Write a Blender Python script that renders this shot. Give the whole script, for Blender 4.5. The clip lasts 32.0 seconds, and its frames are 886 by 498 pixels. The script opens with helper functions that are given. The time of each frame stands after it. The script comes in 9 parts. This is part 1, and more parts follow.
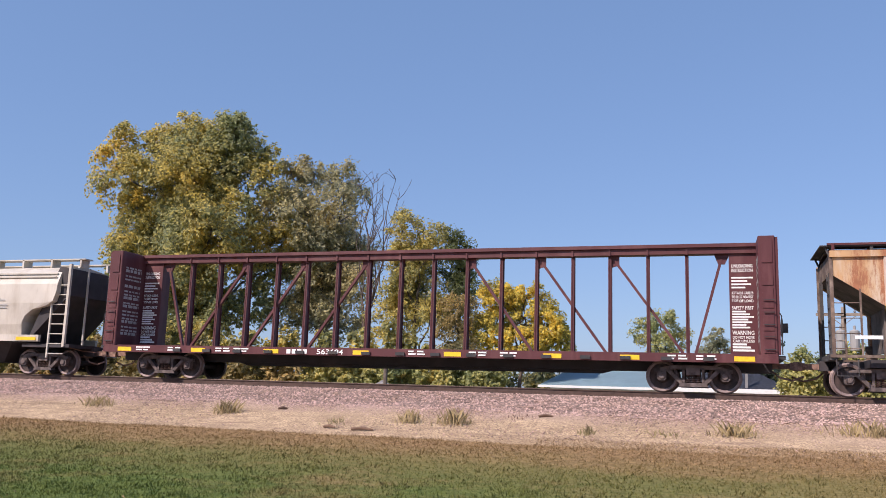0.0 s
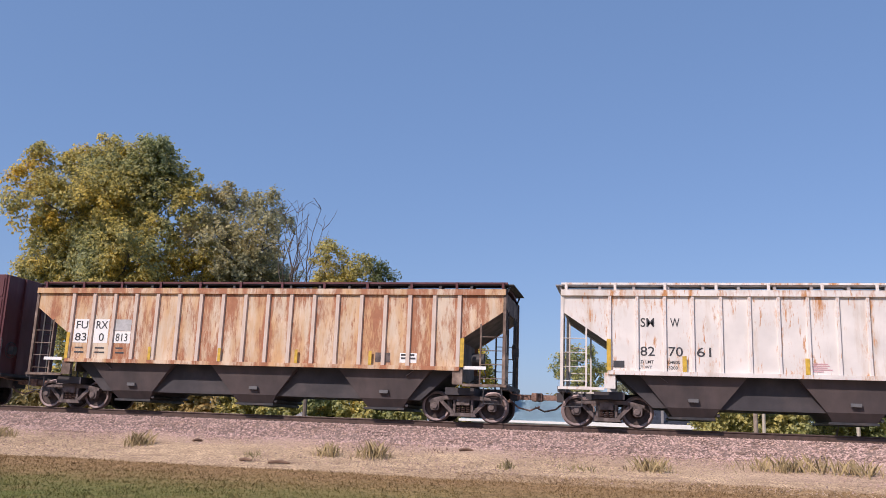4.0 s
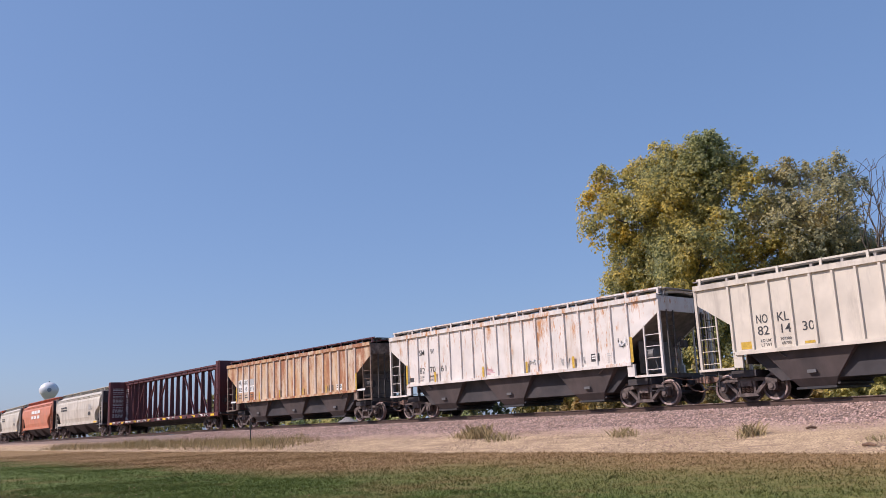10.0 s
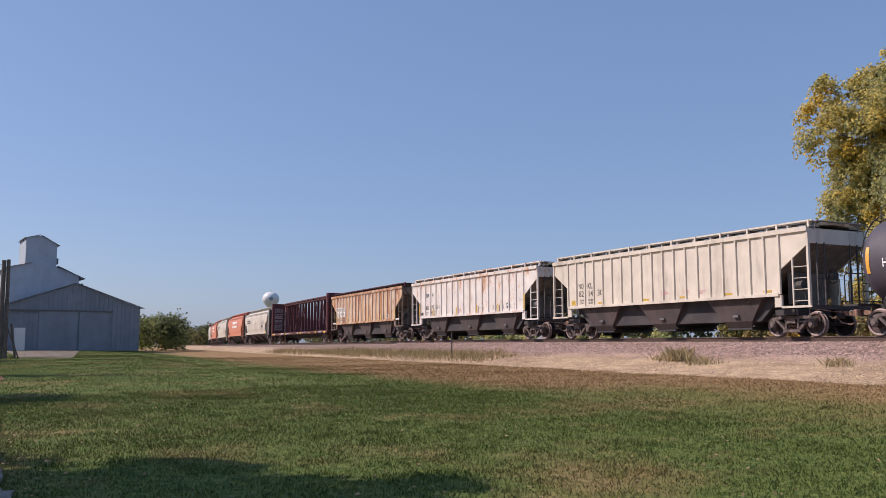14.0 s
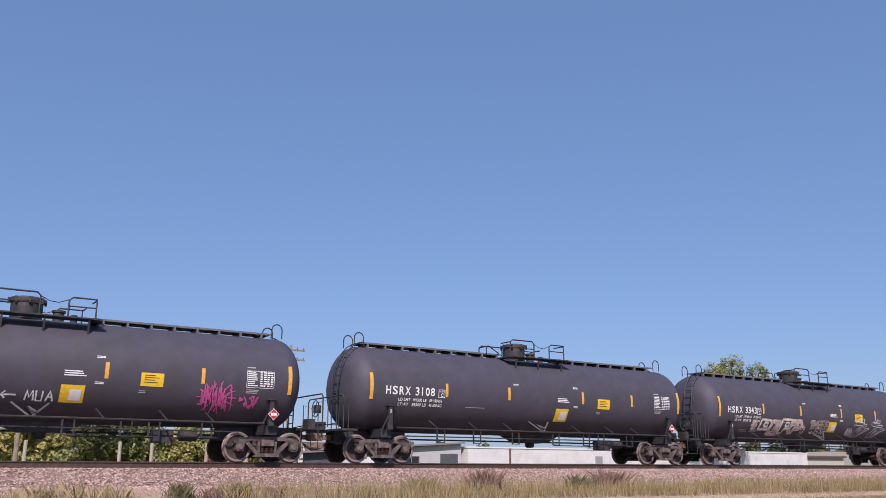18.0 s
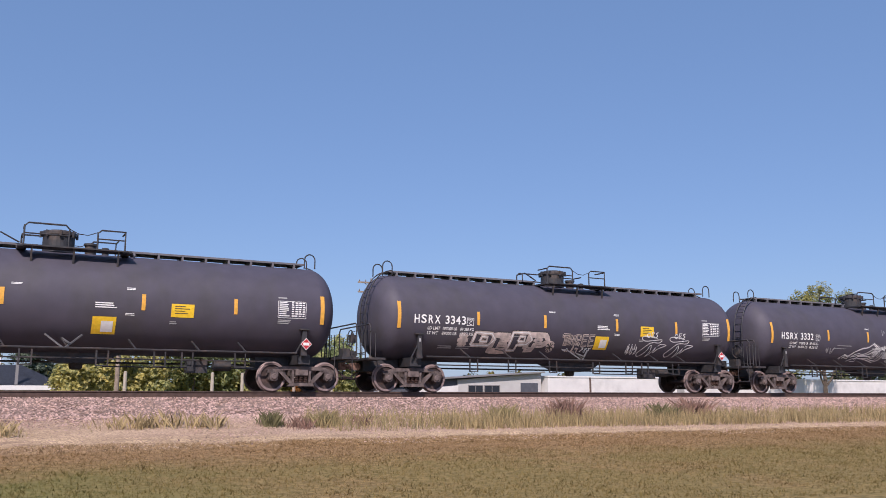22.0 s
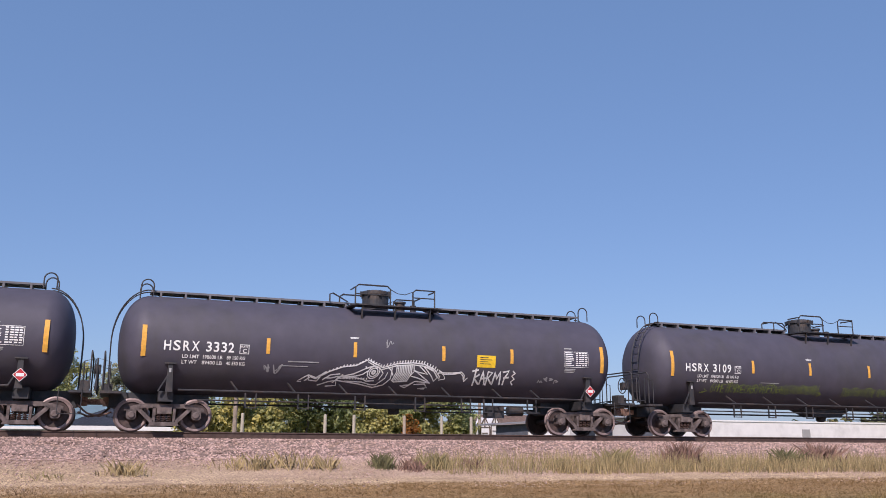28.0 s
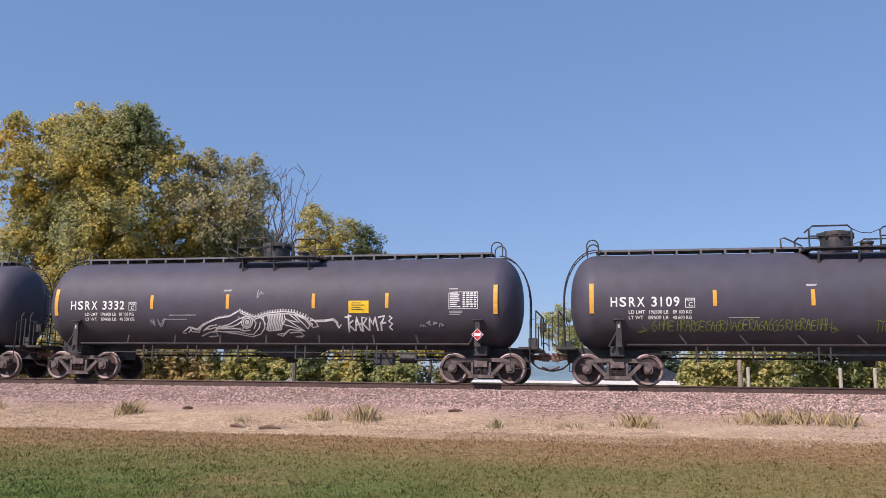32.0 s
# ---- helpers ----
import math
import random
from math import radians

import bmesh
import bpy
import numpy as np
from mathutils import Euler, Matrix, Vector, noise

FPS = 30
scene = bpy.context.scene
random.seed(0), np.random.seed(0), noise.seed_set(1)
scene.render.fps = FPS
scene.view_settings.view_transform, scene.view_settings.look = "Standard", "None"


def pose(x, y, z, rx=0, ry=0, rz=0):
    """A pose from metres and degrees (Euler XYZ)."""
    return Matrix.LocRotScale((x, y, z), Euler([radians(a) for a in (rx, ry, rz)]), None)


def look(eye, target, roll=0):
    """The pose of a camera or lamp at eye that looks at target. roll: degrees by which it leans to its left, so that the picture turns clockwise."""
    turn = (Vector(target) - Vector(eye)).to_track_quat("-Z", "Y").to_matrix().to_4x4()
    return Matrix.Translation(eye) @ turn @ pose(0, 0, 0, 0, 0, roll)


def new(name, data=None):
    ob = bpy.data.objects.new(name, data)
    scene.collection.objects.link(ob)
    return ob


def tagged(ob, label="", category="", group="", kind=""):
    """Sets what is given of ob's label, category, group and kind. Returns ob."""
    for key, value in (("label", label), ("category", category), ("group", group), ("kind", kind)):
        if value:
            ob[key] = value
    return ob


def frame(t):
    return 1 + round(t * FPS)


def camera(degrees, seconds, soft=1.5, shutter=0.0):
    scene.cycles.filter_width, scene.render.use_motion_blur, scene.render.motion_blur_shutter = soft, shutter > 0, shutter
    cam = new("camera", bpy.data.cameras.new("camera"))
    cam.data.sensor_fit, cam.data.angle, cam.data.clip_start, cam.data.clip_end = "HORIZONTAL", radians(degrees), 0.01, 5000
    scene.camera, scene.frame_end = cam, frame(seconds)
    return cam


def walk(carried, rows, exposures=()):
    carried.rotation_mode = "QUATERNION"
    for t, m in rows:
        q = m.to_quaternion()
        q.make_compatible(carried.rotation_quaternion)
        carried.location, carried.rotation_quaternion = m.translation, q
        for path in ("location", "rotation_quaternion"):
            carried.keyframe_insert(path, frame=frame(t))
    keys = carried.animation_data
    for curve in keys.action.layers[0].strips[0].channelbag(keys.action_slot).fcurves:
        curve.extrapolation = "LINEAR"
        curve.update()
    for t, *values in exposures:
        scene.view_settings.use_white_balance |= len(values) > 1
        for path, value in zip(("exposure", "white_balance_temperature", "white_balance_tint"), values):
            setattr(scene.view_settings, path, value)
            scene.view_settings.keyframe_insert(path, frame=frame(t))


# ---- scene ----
# ---------------------------------------------------------------- camera
EYE = (0.0, 0.0, 1.62)
PATH = [
    (0.0, 17.220, 9.526, -1.757),
    (0.5, 16.730, 9.517, -1.717),
    (1.0, 16.546, 9.820, -1.615),
    (1.5, 16.206, 10.034, -1.732),
    (2.0, 16.076, 10.076, -1.752),
    (2.5, 15.960, 10.209, -1.301),
    (4.5, 10.485, 12.519, -1.850),
    (5.0, 9.395, 13.053, -0.820),
    (5.5, 8.787, 13.278, -0.379),
    (6.0, 8.454, 13.323, -0.189),
    (6.5, 8.461, 13.247, -0.789),
    (7.0, 8.946, 12.289, -1.010),
    (7.5, 10.140, 11.496, -1.147),
    (8.0, 12.499, 10.833, -0.835),
    (8.5, 17.232, 10.326, -0.244),
    (9.0, 27.947, 10.569, 0.040),
    (9.5, 40.468, 11.275, 0.697),
    (10.0, 50.127, 11.378, 2.421),
    (10.5, 59.609, 11.502, 3.098),
    (11.0, 68.410, 11.187, 2.434),
    (11.5, 73.584, 8.411, 1.500),
    (12.0, 75.939, 5.961, 0.209),
    (12.5, 75.764, 5.183, -0.569),
    (13.0, 72.985, 5.614, -0.862),
    (13.5, 69.627, 5.958, -0.290),
    (15.5, 30.041, 8.371, -0.469),
    (16.0, 18.599, 9.624, -0.321),
    (16.5, 5.690, 11.574, 0.075),
    (17.0, -11.034, 12.104, -1.032),
    (17.5, -25.314, 14.490, -0.914),
    (18.0, -33.163, 14.404, 0.020),
    (18.5, -37.989, 14.343, -0.213),
    (19.0, -38.771, 15.037, 0.947),
    (19.5, -36.252, 14.235, 0.581),
    (20.0, -34.100, 13.178, 0.642),
    (20.5, -31.931, 12.357, 0.224),
    (21.0, -30.328, 11.114, -0.292),
    (21.5, -29.077, 10.272, -0.507),
    (22.0, -27.921, 9.900, 0.099),
    (22.5, -26.910, 10.016, 0.899),
    (23.0, -26.159, 11.064, 1.021),
    (23.5, -24.946, 11.657, 1.839),
    (24.0, -23.902, 11.843, 1.028),
    (24.5, -23.278, 12.171, 0.648),
    (25.0, -22.956, 12.529, 0.803),
    (25.5, -22.740, 12.799, 0.935),
    (27.5, -20.640, 12.917, 0.221),
    (28.0, -20.762, 12.632, -0.314),
    (28.5, -20.478, 12.004, -0.508),
    (29.0, -19.437, 11.446, -0.721),
    (29.5, -16.244, 11.146, -0.988),
    (30.0, -10.016, 10.483, -1.009),
    (30.5, -4.372, 9.854, -1.027),
    (31.0, 1.183, 9.728, -0.313),
    (31.5, 6.451, 9.517, 0.483),
    (32.0, 11.325, 9.382, -0.789),
]
cam = camera(54.28, 32.0, soft=0.7)
walk(cam, [(t, pose(*EYE, 90 + p, r, y)) for t, y, p, r in PATH],
     exposures=[(t, e, k, 24) for t, e, k in ((0.0, 0.33, 6550), (2.5, 0.30, 6600), (5.0, 0.06, 6350), (8.0, -0.04, 6380), (9.0, 0.02, 6400), (10.0, 0.16, 6450), (11.0, 0.12, 6500), (12.0, 0.15, 7000), (12.8, 0.14, 7100), (13.5, 0.12, 6900), (15.5, 0.28, 6450), (16.5, 0.2, 6350), (17.5, 0.08, 6280), (19.0, 0.06, 6220), (21.0, 0.10, 6280), (23.0, 0.15, 6350), (25.0, 0.10, 6320), (28.0, 0.11, 6300), (30.0, 0.17, 6350), (32.0, 0.22, 6400))])

# ---------------------------------------------------------------- world and sun
SUN_FROM = Vector((-0.56, -0.829, 0.0)).normalized()
SUN_EL = 42.0
world = bpy.data.worlds.new("world")
scene.world = world
world.use_nodes = True
wn = world.node_tree.nodes
sky = wn.new("ShaderNodeTexSky")
sky.sky_type = 'NISHITA'
sky.sun_disc = False
sky.sun_elevation = radians(SUN_EL)
sky.sun_rotation = math.atan2(SUN_FROM.x, SUN_FROM.y)
sky.air_density = 1.0
sky.dust_density = 0.9
sky.ozone_density = 4.0
bgn = wn["Background"]
# the clear sky through an even, light haze
haze = wn.new("ShaderNodeMix")
haze.data_type = 'RGBA'
haze.inputs[0].default_value = 0.52
world.node_tree.links.new(sky.outputs[0], haze.inputs[6])
haze.inputs[7].default_value = (1.27, 2.48, 4.3, 1)
world.node_tree.links.new(haze.outputs[2], bgn.inputs[0])
bgn.inputs[1].default_value = 0.12
sun_data = bpy.data.lights.new("sun", 'SUN')
sun_data.energy = 4.0
sun_data.angle = radians(0.6)
sun_data.color = (1.0, 0.92, 0.80)
sun = new("sun", sun_data)
sun_dir = Vector((SUN_FROM.x * math.cos(radians(SUN_EL)), SUN_FROM.y * math.cos(radians(SUN_EL)), math.sin(radians(SUN_EL))))
sun.matrix_world = look(sun_dir * 100, (0, 0, 0))

# ---------------------------------------------------------------- material tools


def mat(name, colour, rough=0.6, metal=0.0, var=0.15, scale=3.0, second=None, amount=0.4, sscale=0.6,
        bump=0.0, bscale=40.0, streak=0.0, island=0.0, rand=0.0):
    """A painted or natural surface: base colour with fine grain, larger blotches of a second colour, and relief."""
    m = bpy.data.materials.new(name)
    m.use_nodes = True
    nt = m.node_tree
    nd, ln = nt.nodes, nt.links
    bsdf = nd["Principled BSDF"]
    bsdf.inputs["Roughness"].default_value = rough
    bsdf.inputs["Metallic"].default_value = metal
    tc = nd.new("ShaderNodeTexCoord")
    src = tc.outputs["Object"]
    n1 = nd.new("ShaderNodeTexNoise")
    n1.inputs["Scale"].default_value = scale
    n1.inputs["Detail"].default_value = 6
    ln.new(src, n1.inputs["Vector"])
    ramp = nd.new("ShaderNodeMapRange")
    ramp.inputs[1].default_value, ramp.inputs[2].default_value = 0.3, 0.7
    ramp.inputs[3].default_value, ramp.inputs[4].default_value = 1 - var, 1 + var
    ln.new(n1.outputs[0], ramp.inputs[0])
    hsv = nd.new("ShaderNodeHueSaturation")
    ln.new(ramp.outputs[0], hsv.inputs["Value"])
    col = nd.new("ShaderNodeRGB")
    col.outputs[0].default_value = (*colour, 1)
    out = col.outputs[0]
    if second is not None:
        n2 = nd.new("ShaderNodeTexNoise")
        n2.inputs["Detail"].default_value = 8
        n2.inputs["Roughness"].default_value = 0.65
        if streak > 0:
            mp = nd.new("ShaderNodeMapping")
            mp.inputs["Scale"].default_value = (1, 1, 1 / (1 + streak))
            ln.new(src, mp.inputs["Vector"])
            ln.new(mp.outputs[0], n2.inputs["Vector"])
        else:
            ln.new(src, n2.inputs["Vector"])
        n2.inputs["Scale"].default_value = sscale
        r2 = nd.new("ShaderNodeMapRange")
        c = 0.72 - 0.42 * amount
        r2.inputs[1].default_value, r2.inputs[2].default_value = c - 0.09, c + 0.09
        ln.new(n2.outputs[0], r2.inputs[0])
        mix = nd.new("ShaderNodeMix")
        mix.data_type = 'RGBA'
        ln.new(r2.outputs[0], mix.inputs[0])
        ln.new(out, mix.inputs[6])
        mix.inputs[7].default_value = (*second, 1)
        out = mix.outputs[2]
    if island > 0 or rand > 0:
        if island > 0:
            gi = nd.new("ShaderNodeNewGeometry")
            so = gi.outputs["Random Per Island"]
        else:
            gi = nd.new("ShaderNodeObjectInfo")
            so = gi.outputs["Random"]
        rr = nd.new("ShaderNodeMapRange")
        k = island or rand
        rr.inputs[3].default_value, rr.inputs[4].default_value = 1 - k, 1 + k
        ln.new(so, rr.inputs[0])
        mul = nd.new("ShaderNodeHueSaturation")
        ln.new(rr.outputs[0], mul.inputs["Value"])
        ln.new(out, mul.inputs["Color"])
        out = mul.outputs[0]
    ln.new(out, hsv.inputs["Color"])
    ln.new(hsv.outputs[0], bsdf.inputs["Base Color"])
    if bump > 0:
        n3 = nd.new("ShaderNodeTexNoise")
        n3.inputs["Scale"].default_value = bscale
        n3.inputs["Detail"].default_value = 5
        ln.new(src, n3.inputs["Vector"])
        bp = nd.new("ShaderNodeBump")
        bp.inputs["Strength"].default_value = min(1.0, bump)
        bp.inputs["Distance"].default_value = 0.02
        ln.new(n3.outputs[0], bp.inputs["Height"])
        ln.new(bp.outputs[0], bsdf.inputs["Normal"])
    return m


def leaf_mat(name, a, b, bias=0.5, patch=0.35):
    """Leaves: two colours mixed leaf by leaf and in patches of the crown, a little light passes through."""
    m = bpy.data.materials.new(name)
    m.use_nodes = True
    nt = m.node_tree
    nd, ln = nt.nodes, nt.links
    bsdf = nd["Principled BSDF"]
    bsdf.inputs["Roughness"].default_value = 0.55
    gi = nd.new("ShaderNodeNewGeometry")
    tc = nd.new("ShaderNodeTexCoord")
    n = nd.new("ShaderNodeTexNoise")
    n.inputs["Scale"].default_value = patch
    n.inputs["Detail"].default_value = 3
    ln.new(tc.outputs["Object"], n.inputs["Vector"])
    add = nd.new("ShaderNodeMath")
    add.operation = 'MULTIPLY_ADD'
    ln.new(n.outputs[0], add.inputs[0])
    add.inputs[1].default_value = 3.2
    add.inputs[2].default_value = bias - 1.9
    ad2 = nd.new("ShaderNodeMath")
    ad2.operation = 'MULTIPLY_ADD'
    ln.new(gi.outputs["Random Per Island"], ad2.inputs[0])
    ad2.inputs[1].default_value = 0.6
    ln.new(add.outputs[0], ad2.inputs[2])
    ad2.use_clamp = True
    mix = nd.new("ShaderNodeMix")
    mix.data_type = 'RGBA'
    ln.new(ad2.outputs[0], mix.inputs[0])
    mix.inputs[6].default_value = (*a, 1)
    mix.inputs[7].default_value = (*b, 1)
    hs = nd.new("ShaderNodeHueSaturation")
    mr = nd.new("ShaderNodeMapRange")
    mr.inputs[3].default_value, mr.inputs[4].default_value = 0.65, 1.35
    ln.new(gi.outputs["Random Per Island"], mr.inputs[0])
    ln.new(mr.outputs[0], hs.inputs["Value"])
    ln.new(mix.outputs[2], hs.inputs["Color"])
    ln.new(hs.outputs[0], bsdf.inputs["Base Color"])
    tr = nd.new("ShaderNodeBsdfTranslucent")
    ln.new(hs.outputs[0], tr.inputs[0])
    ms = nd.new("ShaderNodeMixShader")
    ms.inputs[0].default_value = 0.52
    ln.new(bsdf.outputs[0], ms.inputs[1])
    ln.new(tr.outputs[0], ms.inputs[2])
    ln.new(ms.outputs[0], nd["Material Output"].inputs[0])
    return m


def rust_paint(name, colour, rust, rust_amount, streak_at=None, dirt=(0.22, 0.19, 0.15), dirt_amount=0.3, by_panel=0.0, fine=0.0, edge=0.0, top_rust=0.0):
    """Old car paint: faded colour, dirt in vertical streaks, rust that runs down, and one heavy rust run where streak_at gives it."""
    m = mat(name, colour, 0.55, 0.0, 0.1, 1.4, second=dirt, amount=dirt_amount, sscale=1.6, streak=4)
    nt = m.node_tree
    nd, ln = nt.nodes, nt.links
    bsdf = nd["Principled BSDF"]
    old = bsdf.inputs["Base Color"].links[0].from_socket
    tc = nd.new("ShaderNodeTexCoord")
    mp = nd.new("ShaderNodeMapping")
    mp.inputs["Scale"].default_value = (2.2, 2.2, 0.45)
    ln.new(tc.outputs["Object"], mp.inputs["Vector"])
    n = nd.new("ShaderNodeTexNoise")
    n.inputs["Scale"].default_value = 1.6
    n.inputs["Detail"].default_value = 11
    n.inputs["Roughness"].default_value = 0.76
    ln.new(mp.outputs[0], n.inputs["Vector"])
    src = n.outputs[0]
    if streak_at is not None:
        sx = nd.new("ShaderNodeSeparateXYZ")
        ln.new(tc.outputs["Object"], sx.inputs[0])
        d = nd.new("ShaderNodeMath")
        d.operation = 'SUBTRACT'
        ln.new(sx.outputs[0], d.inputs[0])
        d.inputs[1].default_value = streak_at
        ab = nd.new("ShaderNodeMath")
        ab.operation = 'ABSOLUTE'
        ln.new(d.outputs[0], ab.inputs[0])
        mr = nd.new("ShaderNodeMapRange")
        mr.inputs[1].default_value, mr.inputs[2].default_value = 0.05, 0.75
        mr.inputs[3].default_value, mr.inputs[4].default_value = 0.10, 0.0
        ln.new(ab.outputs[0], mr.inputs[0])
        s2 = nd.new("ShaderNodeMath")
        ln.new(src, s2.inputs[0])
        ln.new(mr.outputs[0], s2.inputs[1])
        src = s2.outputs[0]
    if by_panel > 0:
        # some panels have rusted more than others, and all of them along the ribs
        sp = nd.new("ShaderNodeSeparateXYZ")
        ln.new(tc.outputs["Object"], sp.inputs[0])

        def step(kind, x, y=0.0):
            k = nd.new("ShaderNodeMath")
            k.operation = kind
            for q, v in enumerate((x, y)):
                if isinstance(v, float):
                    k.inputs[q].default_value = v
                else:
                    ln.new(v, k.inputs[q])
            return k.outputs[0]
        panel = step('DIVIDE', step('ADD', sp.outputs[0], 6.72), 0.7906)
        wn1 = nd.new("ShaderNodeTexWhiteNoise")
        wn1.noise_dimensions = '1D'
        ln.new(step('FLOOR', panel), wn1.inputs["W"])
        pm = nd.new("ShaderNodeMapRange")
        pm.inputs[3].default_value, pm.inputs[4].default_value = -by_panel, by_panel
        ln.new(wn1.outputs["Value"], pm.inputs[0])
        near = step('ABSOLUTE', step('SUBTRACT', step('FRACT', panel), 0.5))
        em = nd.new("ShaderNodeMapRange")
        em.inputs[1].default_value, em.inputs[2].default_value = 0.26, 0.45
        em.inputs[4].default_value = edge
        ln.new(near, em.inputs[0])
        tm = nd.new("ShaderNodeMapRange")
        tm.inputs[1].default_value, tm.inputs[2].default_value = 2.9, 3.8
        tm.inputs[4].default_value = top_rust
        ln.new(sp.outputs[2], tm.inputs[0])
        src = step('ADD', step('ADD', src, pm.outputs[0]), step('ADD', em.outputs[0], tm.outputs[0]))
    r = nd.new("ShaderNodeMapRange")
    c = 0.75 - 0.5 * rust_amount
    r.inputs[1].default_value, r.inputs[2].default_value = c - 0.035, c + 0.075
    ln.new(src, r.inputs[0])
    n4 = nd.new("ShaderNodeTexNoise")
    n4.inputs["Scale"].default_value = 6
    ln.new(tc.outputs["Object"], n4.inputs["Vector"])
    rc = nd.new("ShaderNodeMix")
    rc.data_type = 'RGBA'
    ln.new(n4.outputs[0], rc.inputs[0])
    rc.inputs[6].default_value = (*rust, 1)
    rc.inputs[7].default_value = (rust[0] * 1.9, rust[1] * 2.1, rust[2] * 2.2, 1)
    mix = nd.new("ShaderNodeMix")
    mix.data_type = 'RGBA'
    amount = r.outputs[0]
    if fine > 0:
        # thin crisp runs, in clusters
        m2 = nd.new("ShaderNodeMapping")
        m2.inputs["Scale"].default_value = (9.0, 9.0, 1.5)
        ln.new(tc.outputs["Object"], m2.inputs["Vector"])
        runs = nd.new("ShaderNodeTexNoise")
        runs.inputs["Scale"].default_value = 1.5
        runs.inputs["Detail"].default_value = 6
        runs.inputs["Roughness"].default_value = 0.65
        ln.new(m2.outputs[0], runs.inputs["Vector"])
        g1 = nd.new("ShaderNodeMapRange")
        g1.inputs[1].default_value, g1.inputs[2].default_value = 0.56, 0.63
        ln.new(runs.outputs[0], g1.inputs[0])
        where = nd.new("ShaderNodeTexNoise")
        where.inputs["Scale"].default_value = 1.1
        where.inputs["Detail"].default_value = 3
        ln.new(tc.outputs["Object"], where.inputs["Vector"])
        g2 = nd.new("ShaderNodeMapRange")
        g2.inputs[1].default_value, g2.inputs[2].default_value = 0.50, 0.60
        g2.inputs[4].default_value = fine
        ln.new(where.outputs[0], g2.inputs[0])
        both = nd.new("ShaderNodeMath")
        both.operation = 'MULTIPLY'
        ln.new(g1.outputs[0], both.inputs[0])
        ln.new(g2.outputs[0], both.inputs[1])
        top = nd.new("ShaderNodeMath")
        top.operation = 'MAXIMUM'
        ln.new(amount, top.inputs[0])
        ln.new(both.outputs[0], top.inputs[1])
        amount = top.outputs[0]
    ln.new(amount, mix.inputs[0])
    ln.new(old, mix.inputs[6])
    ln.new(rc.outputs[2], mix.inputs[7])
    ln.new(mix.outputs[2], bsdf.inputs["Base Color"])
    return m


BLACK_TANK = mat("tank_black_paint", (0.070, 0.064, 0.088), 0.64, 0, 0.12, 2.0, second=(0.066, 0.061, 0.072), amount=0.35, sscale=0.8, streak=3)
GREY_TANK = mat("tank_grey_paint", (0.19, 0.20, 0.232), 0.5, 0, 0.08, 2.0, second=(0.19, 0.185, 0.19), amount=0.35, sscale=0.8, streak=3)
BLACK_STEEL = mat("black_steel", (0.036, 0.036, 0.040), 0.6, 0, 0.3, 5.0, second=(0.08, 0.06, 0.05), amount=0.3, sscale=3)
RAIL_PALE = mat("pale_rail_steel", (0.36, 0.36, 0.38), 0.5, 0, 0.15, 5.0)
GREY_STEEL = mat("grey_steel", (0.13, 0.13, 0.135), 0.55, 0, 0.2, 5.0)
TRUCK_STEEL = mat("truck_cast_steel", (0.150, 0.117, 0.108), 0.8, 0, 0.3, 6.0, second=(0.075, 0.058, 0.055), amount=0.45, sscale=4, bump=0.3)
WHEEL_STEEL = mat("wheel_steel", (0.080, 0.052, 0.046), 0.65, 0.1, 0.3, 9.0, second=(0.05, 0.036, 0.033), amount=0.5, sscale=5)
RIM_STEEL = mat("worn_wheel_rim", (0.27, 0.20, 0.187), 0.5, 0.2, 0.2, 9.0)
# car paint darkened to brown-grey, as it looks in shade under the car end
END_SHEET = mat("shaded_end_sheet", (0.20, 0.172, 0.155), 0.8, 0, 0.25, 2.5, second=(0.11, 0.095, 0.09), amount=0.4, sscale=1.3)
RUSTY_FRAME = mat("grimy_rusted_frame", (0.15, 0.105, 0.082), 0.8, 0, 0.3, 4.0, second=(0.26, 0.20, 0.16), amount=0.35, sscale=2.0)
SPRING_STEEL = mat("spring_steel", (0.095, 0.055, 0.045), 0.7, 0.1, 0.3, 9.0)
WHITE_LETTER = mat("white_lettering", (0.84, 0.84, 0.82), 0.6, 0, 0.1, 8)
GREY_LETTER = mat("faded_lettering", (0.42, 0.42, 0.42), 0.6, 0, 0.2, 8)
DARK_LETTER = mat("dark_lettering", (0.05, 0.05, 0.055), 0.6, 0, 0.2, 8)
YELLOW_LETTER = mat("yellow_lettering", (0.62, 0.40, 0.05), 0.6, 0, 0.15, 8)
ORANGE_TAPE = mat("orange_reflector", (0.80, 0.42, 0.07), 0.35, 0, 0.15, 10)
MUSTARD_TAPE = mat("mustard_reflector", (0.56, 0.36, 0.045), 0.5, 0, 0.25, 10)
COUPLER_STEEL = mat("coupler_rusty_steel", (0.30, 0.18, 0.135), 0.8, 0, 0.3, 8.0, second=(0.14, 0.085, 0.07), amount=0.45, sscale=6, bump=0.3)
YELLOW_SIGN = mat("yellow_placard", (0.90, 0.58, 0.03), 0.45, 0, 0.1, 10)
WHITE_SIGN = mat("white_placard", (0.8, 0.8, 0.78), 0.45, 0, 0.05, 10)
RED_SIGN = mat("red_placard", (0.55, 0.03, 0.04), 0.45, 0, 0.1, 10)
PINK_SIGN = mat("pink_placard", (0.65, 0.32, 0.36), 0.5, 0, 0.1, 10)
PINK_SPRAY = mat("pink_spray_paint", (0.60, 0.10, 0.32), 0.6, 0, 0.2, 5)
GREEN_SPRAY = mat("lime_spray_paint", (0.24, 0.32, 0.05), 0.6, 0, 0.2, 5)
